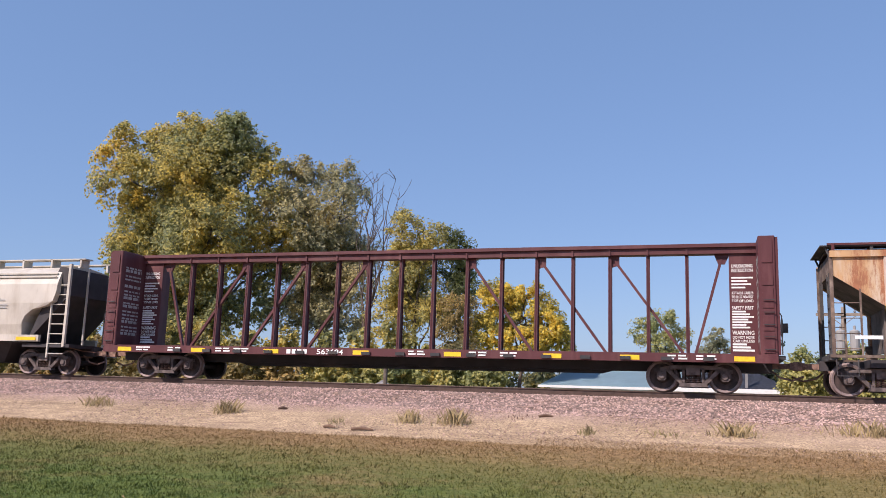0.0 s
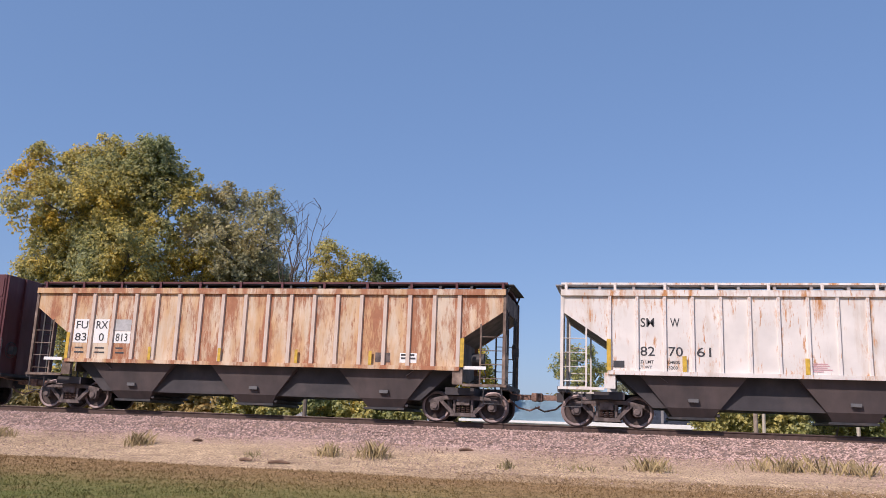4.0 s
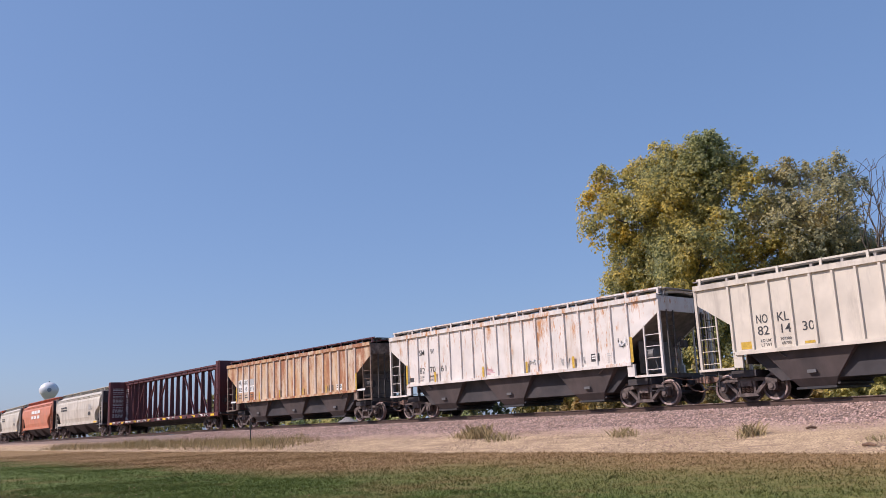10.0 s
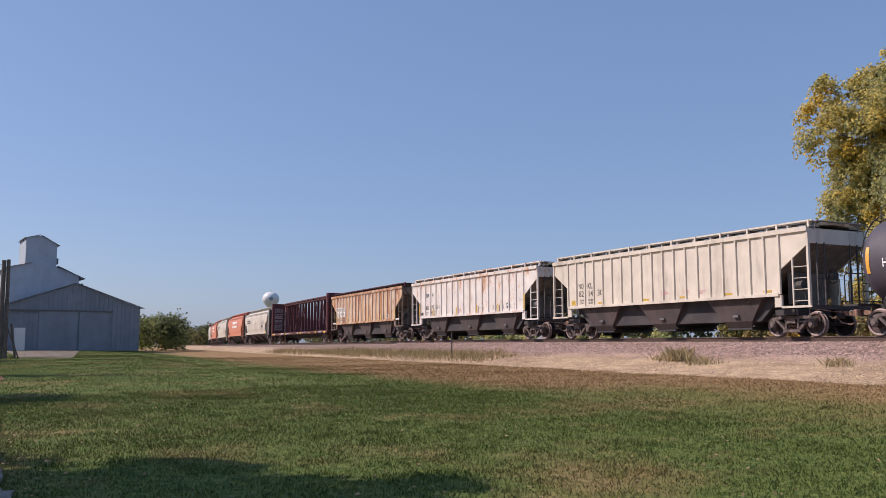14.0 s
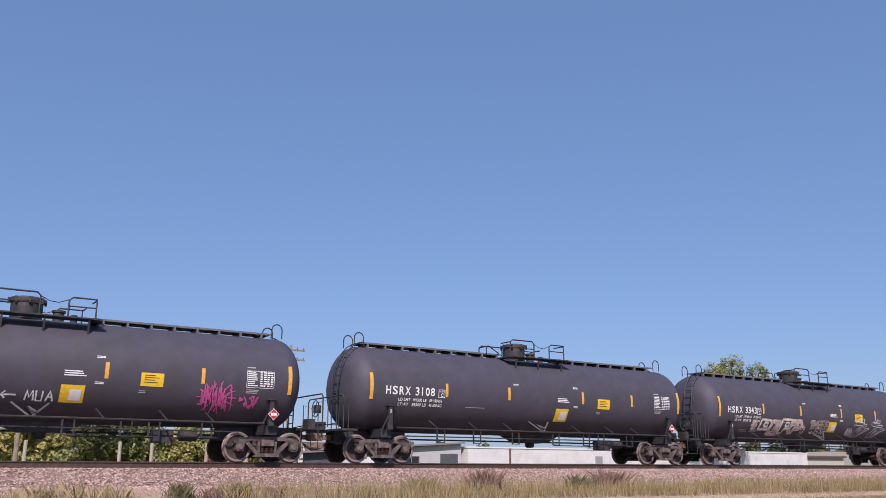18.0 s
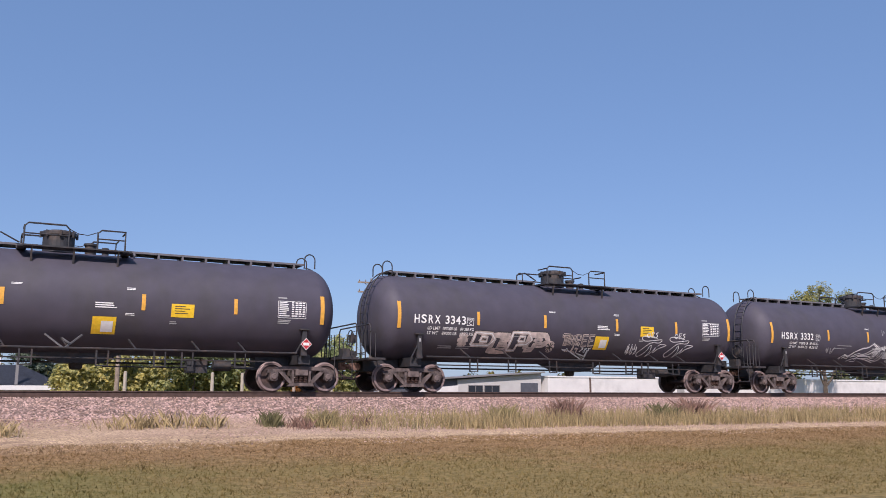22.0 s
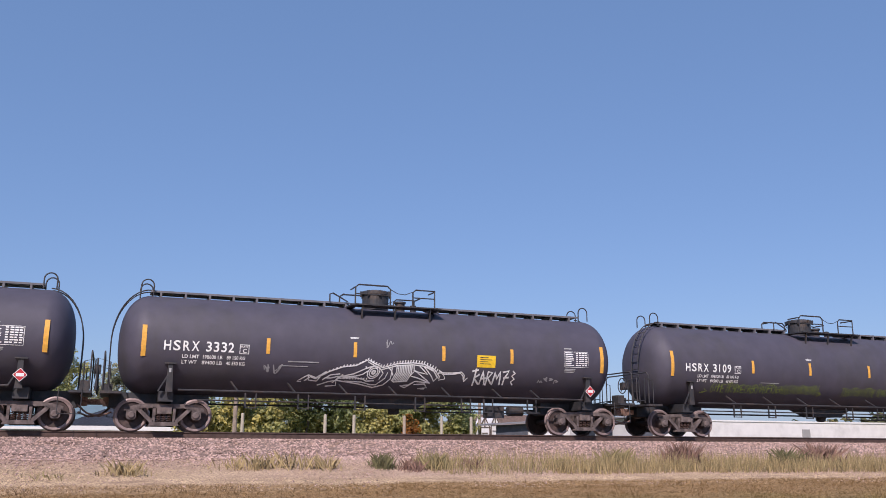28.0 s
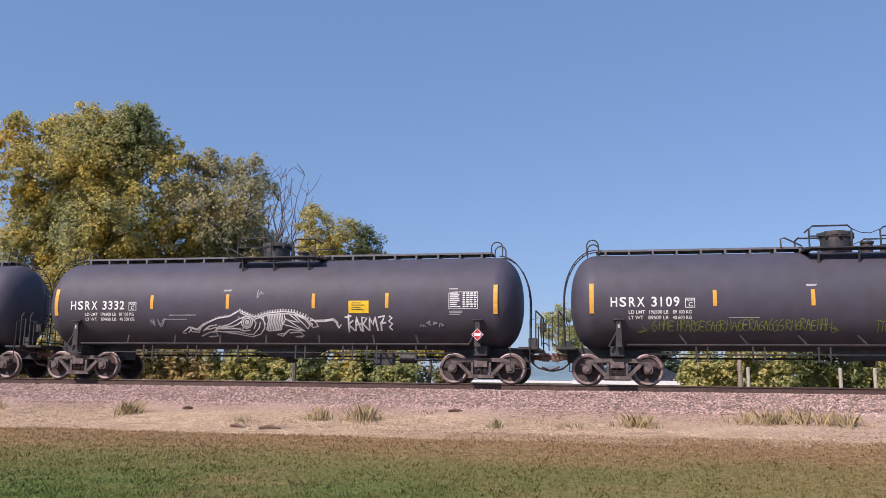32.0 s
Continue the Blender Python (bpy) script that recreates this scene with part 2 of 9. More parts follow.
YELLOW_SPRAY = mat("yellow_spray_paint", (0.50, 0.44, 0.10), 0.6, 0, 0.2, 5)
WHITE_SPRAY = mat("white_spray_paint", (0.80, 0.80, 0.80), 0.6, 0, 0.2, 5)
SILVER_SPRAY = mat("pale_tan_spray_paint", (0.58, 0.49, 0.45), 0.6, 0, 0.3, 5)
GREY_SPRAY = mat("thin_spray_paint", (0.33, 0.33, 0.34), 0.6, 0, 0.2, 5)
SMW_PAINT = rust_paint("white_car_paint", (0.72, 0.68, 0.64), (0.36, 0.15, 0.05), 0.25, streak_at=2.3, dirt=(0.57, 0.47, 0.38), dirt_amount=0.25, by_panel=0.03, fine=0.9, edge=0.03, top_rust=0.07)
# lighter than the belly: the sun on the bay faces is in this colour
HOPPER_BAY = mat("sunlit_bay_paint", (0.088, 0.068, 0.066), 0.75, 0, 0.15, 2.0, second=(0.058, 0.047, 0.048), amount=0.4, sscale=0.9, streak=2)
WALK_GREY = mat("dull_walkway_steel", (0.15, 0.145, 0.16), 0.6, 0, 0.2, 5.0)
ROOF_GREY = mat("dusty_roof_grating", (0.34, 0.32, 0.31), 0.7, 0, 0.2, 6.0)
WALK_DARK = mat("dark_grating", (0.07, 0.066, 0.066), 0.7, 0, 0.25, 6.0)
NOKL_PAINT = rust_paint("cream_car_paint", (0.66, 0.60, 0.51), (0.30, 0.16, 0.08), 0.05, dirt=(0.47, 0.42, 0.36), dirt_amount=0.3)
RUSTY_PAINT = rust_paint("rusted_tan_paint", (0.63, 0.52, 0.40), (0.25, 0.095, 0.045), 0.44, dirt=(0.56, 0.34, 0.17), dirt_amount=0.55, by_panel=0.05, fine=0.95, edge=0.10, top_rust=0.03)
RUSTY_RIB = rust_paint("faded_rib_paint", (0.60, 0.50, 0.43), (0.22, 0.09, 0.05), 0.22, dirt=(0.48, 0.33, 0.22), dirt_amount=0.4)
# dark paint; on the ribbed hoppers' belly it also stands for shade
HOPPER_BLACK = mat("dark_hopper_paint_and_shade", (0.042, 0.038, 0.043), 0.7, 0, 0.25, 2.0, second=(0.065, 0.054, 0.054), amount=0.35, sscale=0.9)
CREAM_PAINT = rust_paint("pale_hopper_paint", (0.58, 0.54, 0.47), (0.25, 0.12, 0.06), 0.06, dirt=(0.45, 0.40, 0.33), dirt_amount=0.4)
RED_HOPPER = rust_paint("faded_red_paint", (0.60, 0.22, 0.13), (0.20, 0.06, 0.03), 0.12, dirt=(0.52, 0.22, 0.14), dirt_amount=0.4)
BEAM_RED = rust_paint("oxide_red_paint", (0.098, 0.024, 0.028), (0.07, 0.025, 0.02), 0.22, dirt=(0.145, 0.052, 0.052), dirt_amount=0.35)
LOCO_ORANGE = mat("locomotive_orange", (0.55, 0.10, 0.02), 0.5, 0, 0.2, 2, second=(0.3, 0.06, 0.02), amount=0.3)
LOCO_BLACK = mat("locomotive_black", (0.03, 0.03, 0.03), 0.5, 0, 0.2, 2)

# ---------------------------------------------------------------- mesh tools


def finish(bm, name, material, smooth=False):
    bmesh.ops.recalc_face_normals(bm, faces=bm.faces)
    me = bpy.data.meshes.new(name)
    if smooth:
        for f in bm.faces:
            f.smooth = True
    bm.to_mesh(me)
    bm.free()
    me.materials.append(material)
    return me


def box(bm, x0, x1, y0, y1, z0, z1):
    v = [bm.verts.new(c) for c in ((x0, y0, z0), (x1, y0, z0), (x1, y1, z0), (x0, y1, z0), (x0, y0, z1), (x1, y0, z1), (x1, y1, z1), (x0, y1, z1))]
    for q in ((0, 3, 2, 1), (4, 5, 6, 7), (0, 1, 5, 4), (1, 2, 6, 5), (2, 3, 7, 6), (3, 0, 4, 7)):
        bm.faces.new([v[i] for i in q])
    return v


def beam(bm, a, b, w, h, up=(0, 0, 1)):
    """A square bar from a to b, w wide and h high."""
    a, b = Vector(a), Vector(b)
    d = (b - a).normalized()
    s = d.cross(Vector(up))
    if s.length < 1e-4:
        s = d.cross(Vector((0, 1, 0)))
    s.normalize()
    u = s.cross(d).normalized()
    v = [bm.verts.new(p + s * (w / 2 * i) + u * (h / 2 * j)) for p in (a, b) for i, j in ((-1, -1), (1, -1), (1, 1), (-1, 1))]
    for q in ((0, 1, 2, 3), (7, 6, 5, 4), (0, 4, 5, 1), (1, 5, 6, 2), (2, 6, 7, 3), (3, 7, 4, 0)):
        bm.faces.new([v[i] for i in q])


def tube(bm, pts, r, seg=6):
    """A round bar along the points; r is one radius or one for each point."""
    pts = [Vector(p) for p in pts]
    rs = r if isinstance(r, (list, tuple)) else [r] * len(pts)
    rings = []
    ref = None
    for i, p in enumerate(pts):
        d = (pts[min(i + 1, len(pts) - 1)] - pts[max(i - 1, 0)]).normalized()
        if ref is None:
            ref = d.orthogonal().normalized()
        ref = (ref - d * ref.dot(d))
        ref = ref.normalized() if ref.length > 1e-5 else d.orthogonal().normalized()
        o = d.cross(ref)
        rings.append([bm.verts.new(p + (ref * math.cos(2 * math.pi * k / seg) + o * math.sin(2 * math.pi * k / seg)) * rs[i]) for k in range(seg)])
    for a, b in zip(rings, rings[1:]):
        for k in range(seg):
            bm.faces.new((a[k], a[(k + 1) % seg], b[(k + 1) % seg], b[k]))
    bm.faces.new(rings[0][::-1])
    bm.faces.new(rings[-1])


def lathe(bm, prof, axis='y', seg=24, centre=(0, 0, 0)):
    """Turns a profile of (along, radius) about an axis."""
    c = Vector(centre)
    rings = []
    for s, r in prof:
        ring = []
        for k in range(seg):
            a = 2 * math.pi * k / seg
            u, w = r * math.cos(a), r * math.sin(a)
            p = {'x': (s, u, w), 'y': (u, s, w), 'z': (u, w, s)}[axis]
            ring.append(bm.verts.new(c + Vector(p)))
        rings.append(ring)
    for a, b in zip(rings, rings[1:]):
        for k in range(seg):
            bm.faces.new((a[k], a[(k + 1) % seg], b[(k + 1) % seg], b[k]))
    bm.faces.new(rings[0][::-1])
    bm.faces.new(rings[-1])


def prism(bm, poly, y0, y1):
    """A plate with the outline poly of (x, z), from y0 to y1."""
    a = [bm.verts.new((x, y0, z)) for x, z in poly]
    b = [bm.verts.new((x, y1, z)) for x, z in poly]
    n = len(poly)
    bm.faces.new(a)
    bm.faces.new(b[::-1])
    for i in range(n):
        bm.faces.new((a[i], b[i], b[(i + 1) % n], a[(i + 1) % n]))


def part(name, me, parent, label="", at=None, m=None):
    ob = new(name, me)
    ob.parent = parent
    if at is not None:
        ob.location = at
    if m is not None:
        ob.matrix_basis = m
    if label:
        ob["label"] = label
    return ob


def thing(name, label, category, group="", at=(0, 0, 0), turn=0.0, kind=""):
    ob = new(name)
    ob.location = at
    ob.rotation_euler = (0, 0, radians(turn))
    return tagged(ob, label, category, group, kind)


SHARED = {}


def shared(key, make):
    if key not in SHARED:
        SHARED[key] = make()
    return SHARED[key]


def text_points(body, size, bold=0.010):
    """Triangles of a line of writing in Blender's built-in font: corners (u, v) and faces, starting at 0."""
    cu = bpy.data.curves.new("writing", 'FONT')
    cu.body = body
    cu.size = size
    cu.offset = bold * size
    cu.resolution_u = 3
    ob = bpy.data.objects.new("writing", cu)
    scene.collection.objects.link(ob)
    bpy.context.view_layer.update()
    me = bpy.data.meshes.new_from_object(ob.evaluated_get(bpy.context.evaluated_depsgraph_get()))
    vs = [(v.co.x, v.co.y) for v in me.vertices]
    fs = [tuple(p.vertices) for p in me.polygons]
    bpy.data.objects.remove(ob)
    bpy.data.curves.remove(cu)
    bpy.data.meshes.remove(me)
    return vs, fs

# ---------------------------------------------------------------- ground, track, street
RAIL_Z = 1.89
TRACK_Y = 27.6
PROFILE = [(-400, 1.0), (-60, 0.3), (-12, 0.0), (0, 0.0), (12, 0.27), (20, 0.53), (21.5, 0.80), (24, 1.20), (27.6, 1.30), (31.4, 1.20), (34.5, 0.45), (42, 0.1), (70, 0.0), (400, 0.4)]


def smooth_step(a, b, v):
    k = min(1.0, max(0.0, (v - a) / (b - a)))
    return k * k * (3 - 2 * k)


def ground_z(x, y):
    if x < -48:
        y = y - min(40.0, (x + 48) ** 2 / 1460.0) * smooth_step(10, 24, y)
    for (y0, z0), (y1, z1) in zip(PROFILE, PROFILE[1:]):
        if y <= y1:
            break
    z = z0 + (z1 - z0) * min(1.0, max(0.0, (y - y0) / (y1 - y0)))
    rise = 0.0116 * min(95.0, max(0.0, -x)) * (1 - 0.72 * smooth_step(2, 20, y)) * (1 - smooth_step(20, 26, y))
    return z + rise


def lawn_z(x, y):
    """The ground with the small lumps of the lawn; none beside the street."""
    if not (-70 < x < 60 and -0.4 < y < 26):
        return ground_z(x, y)
    soft = smooth_step(-0.4, 0.8, y)
    return ground_z(x, y) + soft * (0.04 * noise.noise((x * 0.35, y * 0.35, 2)) + 0.015 * noise.noise((x * 1.7, y * 1.7, 5)))


def position_mask(nd, ln, axis, lo, hi, noise_scale, noise_amp):
    """0 to 1 where a coordinate, made uneven by noise, goes from lo to hi."""
    tc = nd.new("ShaderNodeTexCoord")
    sx = nd.new("ShaderNodeSeparateXYZ")
    ln.new(tc.outputs["Object"], sx.inputs[0])
    n = nd.new("ShaderNodeTexNoise")
    n.inputs["Scale"].default_value = noise_scale
    n.inputs["Detail"].default_value = 7
    n.inputs["Roughness"].default_value = 0.65
    ln.new(tc.outputs["Object"], n.inputs["Vector"])
    place = sx.outputs[axis]
    if axis == 1:
        # the belts bend away with the track
        def step(kind, x, y):
            k = nd.new("ShaderNodeMath")
            k.operation = kind
            for q, v in enumerate((x, y)):
                if isinstance(v, float):
                    k.inputs[q].default_value = v
                else:
                    ln.new(v, k.inputs[q])
            return k.outputs[0]
        past = step('MINIMUM', step('ADD', sx.outputs[0], 48.0), 0.0)
        place = step('SUBTRACT', place, step('MINIMUM', step('MULTIPLY', past, step('MULTIPLY', past, 1 / 1460.0)), 40.0))
    a = nd.new("ShaderNodeMath")
    a.operation = 'MULTIPLY_ADD'
    ln.new(n.outputs[0], a.inputs[0])
    a.inputs[1].default_value = noise_amp
    ln.new(place, a.inputs[2])
    mr = nd.new("ShaderNodeMapRange")
    mr.inputs[1].default_value, mr.inputs[2].default_value = lo + noise_amp * 0.5, hi + noise_amp * 0.5
    ln.new(a.outputs[0], mr.inputs[0])
    return mr.outputs[0]


def blend(nd, ln, mask, a, b):
    mx = nd.new("ShaderNodeMix")
    mx.data_type = 'RGBA'
    ln.new(mask, mx.inputs[0])
    for sock, v in ((6, a), (7, b)):
        if isinstance(v, tuple):
            mx.inputs[sock].default_value = (*v, 1)
        else:
            ln.new(v, mx.inputs[sock])
    return mx.outputs[2]


def noise_mask(nd, ln, scale, lo, hi, detail=6, squash=None):
    tc = nd.new("ShaderNodeTexCoord")
    n = nd.new("ShaderNodeTexNoise")
    n.inputs["Scale"].default_value = scale
    n.inputs["Detail"].default_value = detail
    n.inputs["Roughness"].default_value = 0.7
    place = tc.outputs["Object"]
    if squash:
        mp = nd.new("ShaderNodeMapping")
        mp.inputs["Scale"].default_value = squash
        ln.new(place, mp.inputs["Vector"])
        place = mp.outputs[0]
    ln.new(place, n.inputs["Vector"])
    mr = nd.new("ShaderNodeMapRange")
    mr.inputs[1].default_value, mr.inputs[2].default_value = lo, hi
    ln.new(n.outputs[0], mr.inputs[0])
    return mr.outputs[0]


def ground_material():
    m = bpy.data.materials.new("lawn_and_dirt")
    m.use_nodes = True
    nd, ln = m.node_tree.nodes, m.node_tree.links
    b = nd["Principled BSDF"]
    b.inputs["Roughness"].default_value = 0.9
    b.inputs["Specular IOR Level"].default_value = 0.15
    fresh = blend(nd, ln, noise_mask(nd, ln, 9.0, 0.38, 0.62), (0.043, 0.073, 0.016), (0.132, 0.165, 0.043))
    olive = blend(nd, ln, noise_mask(nd, ln, 8.0, 0.38, 0.62), (0.125, 0.098, 0.035), (0.255, 0.187, 0.077))
    further = nd.new("ShaderNodeMath")
    further.operation = 'MAXIMUM'
    ln.new(position_mask(nd, ln, 0, -5.0, 4.0, 0.4, 5.0), further.inputs[0])
    ln.new(position_mask(nd, ln, 1, 11.0, 17.5, 0.4, 3.4), further.inputs[1])
    green = blend(nd, ln, further.outputs[0], fresh, olive)
    dry = blend(nd, ln, noise_mask(nd, ln, 8.0, 0.38, 0.62), (0.14, 0.085, 0.04), (0.33, 0.215, 0.105))
    patchy = noise_mask(nd, ln, 0.30, 0.50, 0.78)
    lawn = blend(nd, ln, patchy, green, dry)
    near_dirt = position_mask(nd, ln, 1, 15.2, 18.8, 0.6, 4.0)
    lawn = blend(nd, ln, near_dirt, lawn, dry)
    worn = nd.new("ShaderNodeMath")
    worn.operation = 'MULTIPLY'
    ln.new(position_mask(nd, ln, 0, -17.0, -22.0, 0.5, 4.0), worn.inputs[0])
    ln.new(position_mask(nd, ln, 1, 11.0, 13.5, 0.5, 3.0), worn.inputs[1])
    lawn = blend(nd, ln, worn.outputs[0], lawn, dry)
    litter = nd.new("ShaderNodeMath")
    litter.operation = 'MULTIPLY'
    ln.new(position_mask(nd, ln, 0, -18.5, -17.0, 0.9, 1.0), litter.inputs[0])
    ln.new(position_mask(nd, ln, 1, 0.5, -0.8, 1.1, 1.6), litter.inputs[1])
    thin = nd.new("ShaderNodeMath")
    thin.operation = 'MULTIPLY'
    ln.new(litter.outputs[0], thin.inputs[0])
    ln.new(noise_mask(nd, ln, 1.3, 0.40, 0.62), thin.inputs[1])
    lawn = blend(nd, ln, thin.outputs[0], lawn, blend(nd, ln, noise_mask(nd, ln, 5.0, 0.42, 0.6), (0.17, 0.105, 0.06), (0.10, 0.085, 0.035)))
    sand = blend(nd, ln, noise_mask(nd, ln, 1.6, 0.38, 0.62, 9), (0.55, 0.41, 0.258), (0.36, 0.26, 0.165))
    ruts = noise_mask(nd, ln, 1.5, 0.53, 0.62, 9, (0.35, 2.2, 1.0))
    sand = blend(nd, ln, ruts, sand, (0.29, 0.205, 0.135))
    pebbles = noise_mask(nd, ln, 20.0, 0.49, 0.57)
    sand = blend(nd, ln, pebbles, sand, (0.22, 0.15, 0.105))
    edge = position_mask(nd, ln, 1, 19.75, 20.1, 2.5, 0.7)
    edge_right = position_mask(nd, ln, 1, 20.55, 20.85, 2.5, 0.5)
    rightwards = position_mask(nd, ln, 0, -8.0, 6.0, 0.5, 1.0)
    col = blend(nd, ln, rightwards, blend(nd, ln, edge, lawn, sand), blend(nd, ln, edge_right, lawn, sand))
    gravel = blend(nd, ln, noise_mask(nd, ln, 16.0, 0.4, 0.6), (0.48, 0.345, 0.265), (0.22, 0.15, 0.115))
    upper = position_mask(nd, ln, 1, 22.3, 23.6, 0.8, 1.6)
    col = blend(nd, ln, upper, col, gravel)
    belt = nd.new("ShaderNodeMath")
    belt.operation = 'MULTIPLY'
    ln.new(position_mask(nd, ln, 0, 0.0, 7.0, 0.5, 4.0), belt.inputs[0])
    ln.new(position_mask(nd, ln, 1, 21.15, 21.5, 1.5, 0.6), belt.inputs[1])
    cap = nd.new("ShaderNodeMath")
    cap.operation = 'MULTIPLY'
    ln.new(belt.outputs[0], cap.inputs[0])
    cap.inputs[1].default_value = 0.85
    col = blend(nd, ln, cap.outputs[0], col, gravel)
    far = position_mask(nd, ln, 1, 32.0, 33.5, 0.5, 1.0)
    rough_grass = blend(nd, ln, noise_mask(nd, ln, 3.0, 0.35, 0.65), (0.07, 0.075, 0.02), (0.16, 0.13, 0.055))
    col = blend(nd, ln, far, col, rough_grass)
    gi = nd.new("ShaderNodeNewGeometry")
    vary = nd.new("ShaderNodeMapRange")
    vary.inputs[3].default_value, vary.inputs[4].default_value = 0.72, 1.3
    ln.new(gi.outputs["Random Per Island"], vary.inputs[0])
    hv = nd.new("ShaderNodeHueSaturation")
    ln.new(vary.outputs[0], hv.inputs["Value"])
    ln.new(col, hv.inputs["Color"])
    ln.new(hv.outputs[0], b.inputs["Base Color"])
    n3 = nd.new("ShaderNodeTexNoise")
    n3.inputs["Scale"].default_value = 18
    n3.inputs["Detail"].default_value = 8
    tc = nd.new("ShaderNodeTexCoord")
    ln.new(tc.outputs["Object"], n3.inputs["Vector"])
    bp = nd.new("ShaderNodeBump")
    bp.inputs["Strength"].default_value = 0.6
    bp.inputs["Distance"].default_value = 0.05
    ln.new(n3.outputs[0], bp.inputs["Height"])
    ln.new(bp.outputs[0], b.inputs["Normal"])
    return m


def grid_mesh(name, xs, ys, zf, material, smooth=True):
    nx, ny = len(xs), len(ys)
    vs = [(x, y, zf(x, y)) for y in ys for x in xs]
    fs = [(j * nx + i, j * nx + i + 1, (j + 1) * nx + i + 1, (j + 1) * nx + i) for j in range(ny - 1) for i in range(nx - 1)]
    me = bpy.data.meshes.new(name)
    me.from_pydata(vs, [], fs)
    if smooth:
        me.polygons.foreach_set("use_smooth", [True] * len(fs))
    me.materials.append(material)
    return me


GROUND = ground_material()


def build_ground():
    xs = [-3000, -1500, -700, -350, -200] + [-140 + 4 * i for i in range(18)] + [-68 + 1.0 * i for i in range(123)] + [58 + 6 * i for i in range(12)] + [150, 300, 700, 1500, 3000]
    ys = [-3000, -1200, -400, -150, -80, -50, -34, -24, -17, -12, -9, -7, -5] + [-4 + 0.5 * i for i in range(83)] + [38, 40, 42, 46, 52, 60, 70, 90, 130, 220, 400, 900, 1800, 3000]

    def zf(x, y):
        # the street's bed lies below its paving
        sunk = 0.07 if -9.2 < y < (-2.4 if x > -13 else -1.4) else 0.0
        return lawn_z(x, y) - sunk
    return tagged(new("ground", grid_mesh("ground", xs, ys, zf, GROUND)), "mown lawn running into a sandy dirt strip below the track", "ground", kind="structure")


build_ground()

BALLAST = mat("ballast_stone", (0.29, 0.20, 0.163), 0.85, 0, 0.3, 9.0, second=(0.15, 0.108, 0.09), amount=0.5, sscale=11.0, bump=1.0, bscale=14.0)
STONE = mat("crushed_stone", (0.455, 0.315, 0.272), 0.85, 0, 0.15, 6.0, second=(0.345, 0.235, 0.182), amount=0.4, sscale=3.0, island=0.45)
RAIL_STEEL = mat("rail_steel", (0.10, 0.062, 0.05), 0.6, 0.3, 0.3, 6.0)
RAIL_HEAD = mat("rail_head", (0.30, 0.27, 0.25), 0.35, 0.8, 0.2, 6.0)
TIE_WOOD = mat("tie_wood", (0.075, 0.055, 0.045), 0.9, 0, 0.35, 5.0, bump=0.5, bscale=20, rand=0.3)
PEBBLE = mat("sandy_pebble", (0.44, 0.325, 0.22), 0.85, 0, 0.15, 6.0, second=(0.32, 0.225, 0.155), amount=0.4, sscale=3.0, island=0.4)
BALLAST_TOP = RAIL_Z - 0.22


CURVE_X, CURVE_R = -48.0, 730.0


def track_at(s):
    """The track's line at s metres along it: x, y, z, heading in degrees. It runs straight, then bends away beyond the lawn."""
    if s >= CURVE_X:
        return s, TRACK_Y, RAIL_Z, 0.0
    a = (CURVE_X - s) / CURVE_R
    return CURVE_X - CURVE_R * math.sin(a), TRACK_Y + CURVE_R * (1 - math.cos(a)), RAIL_Z - 0.004 * (CURVE_X - s), -math.degrees(a)


def beside_track(s, off, dz):
    x, y, z, h = track_at(s)
    h = radians(h)
    return x - off * math.sin(h), y + off * math.cos(h), z + dz


def ballast_height(y):
    d = abs(y - TRACK_Y)
    return BALLAST_TOP if d < 1.75 else max(1.0, BALLAST_TOP - (d - 1.75) * 0.27)


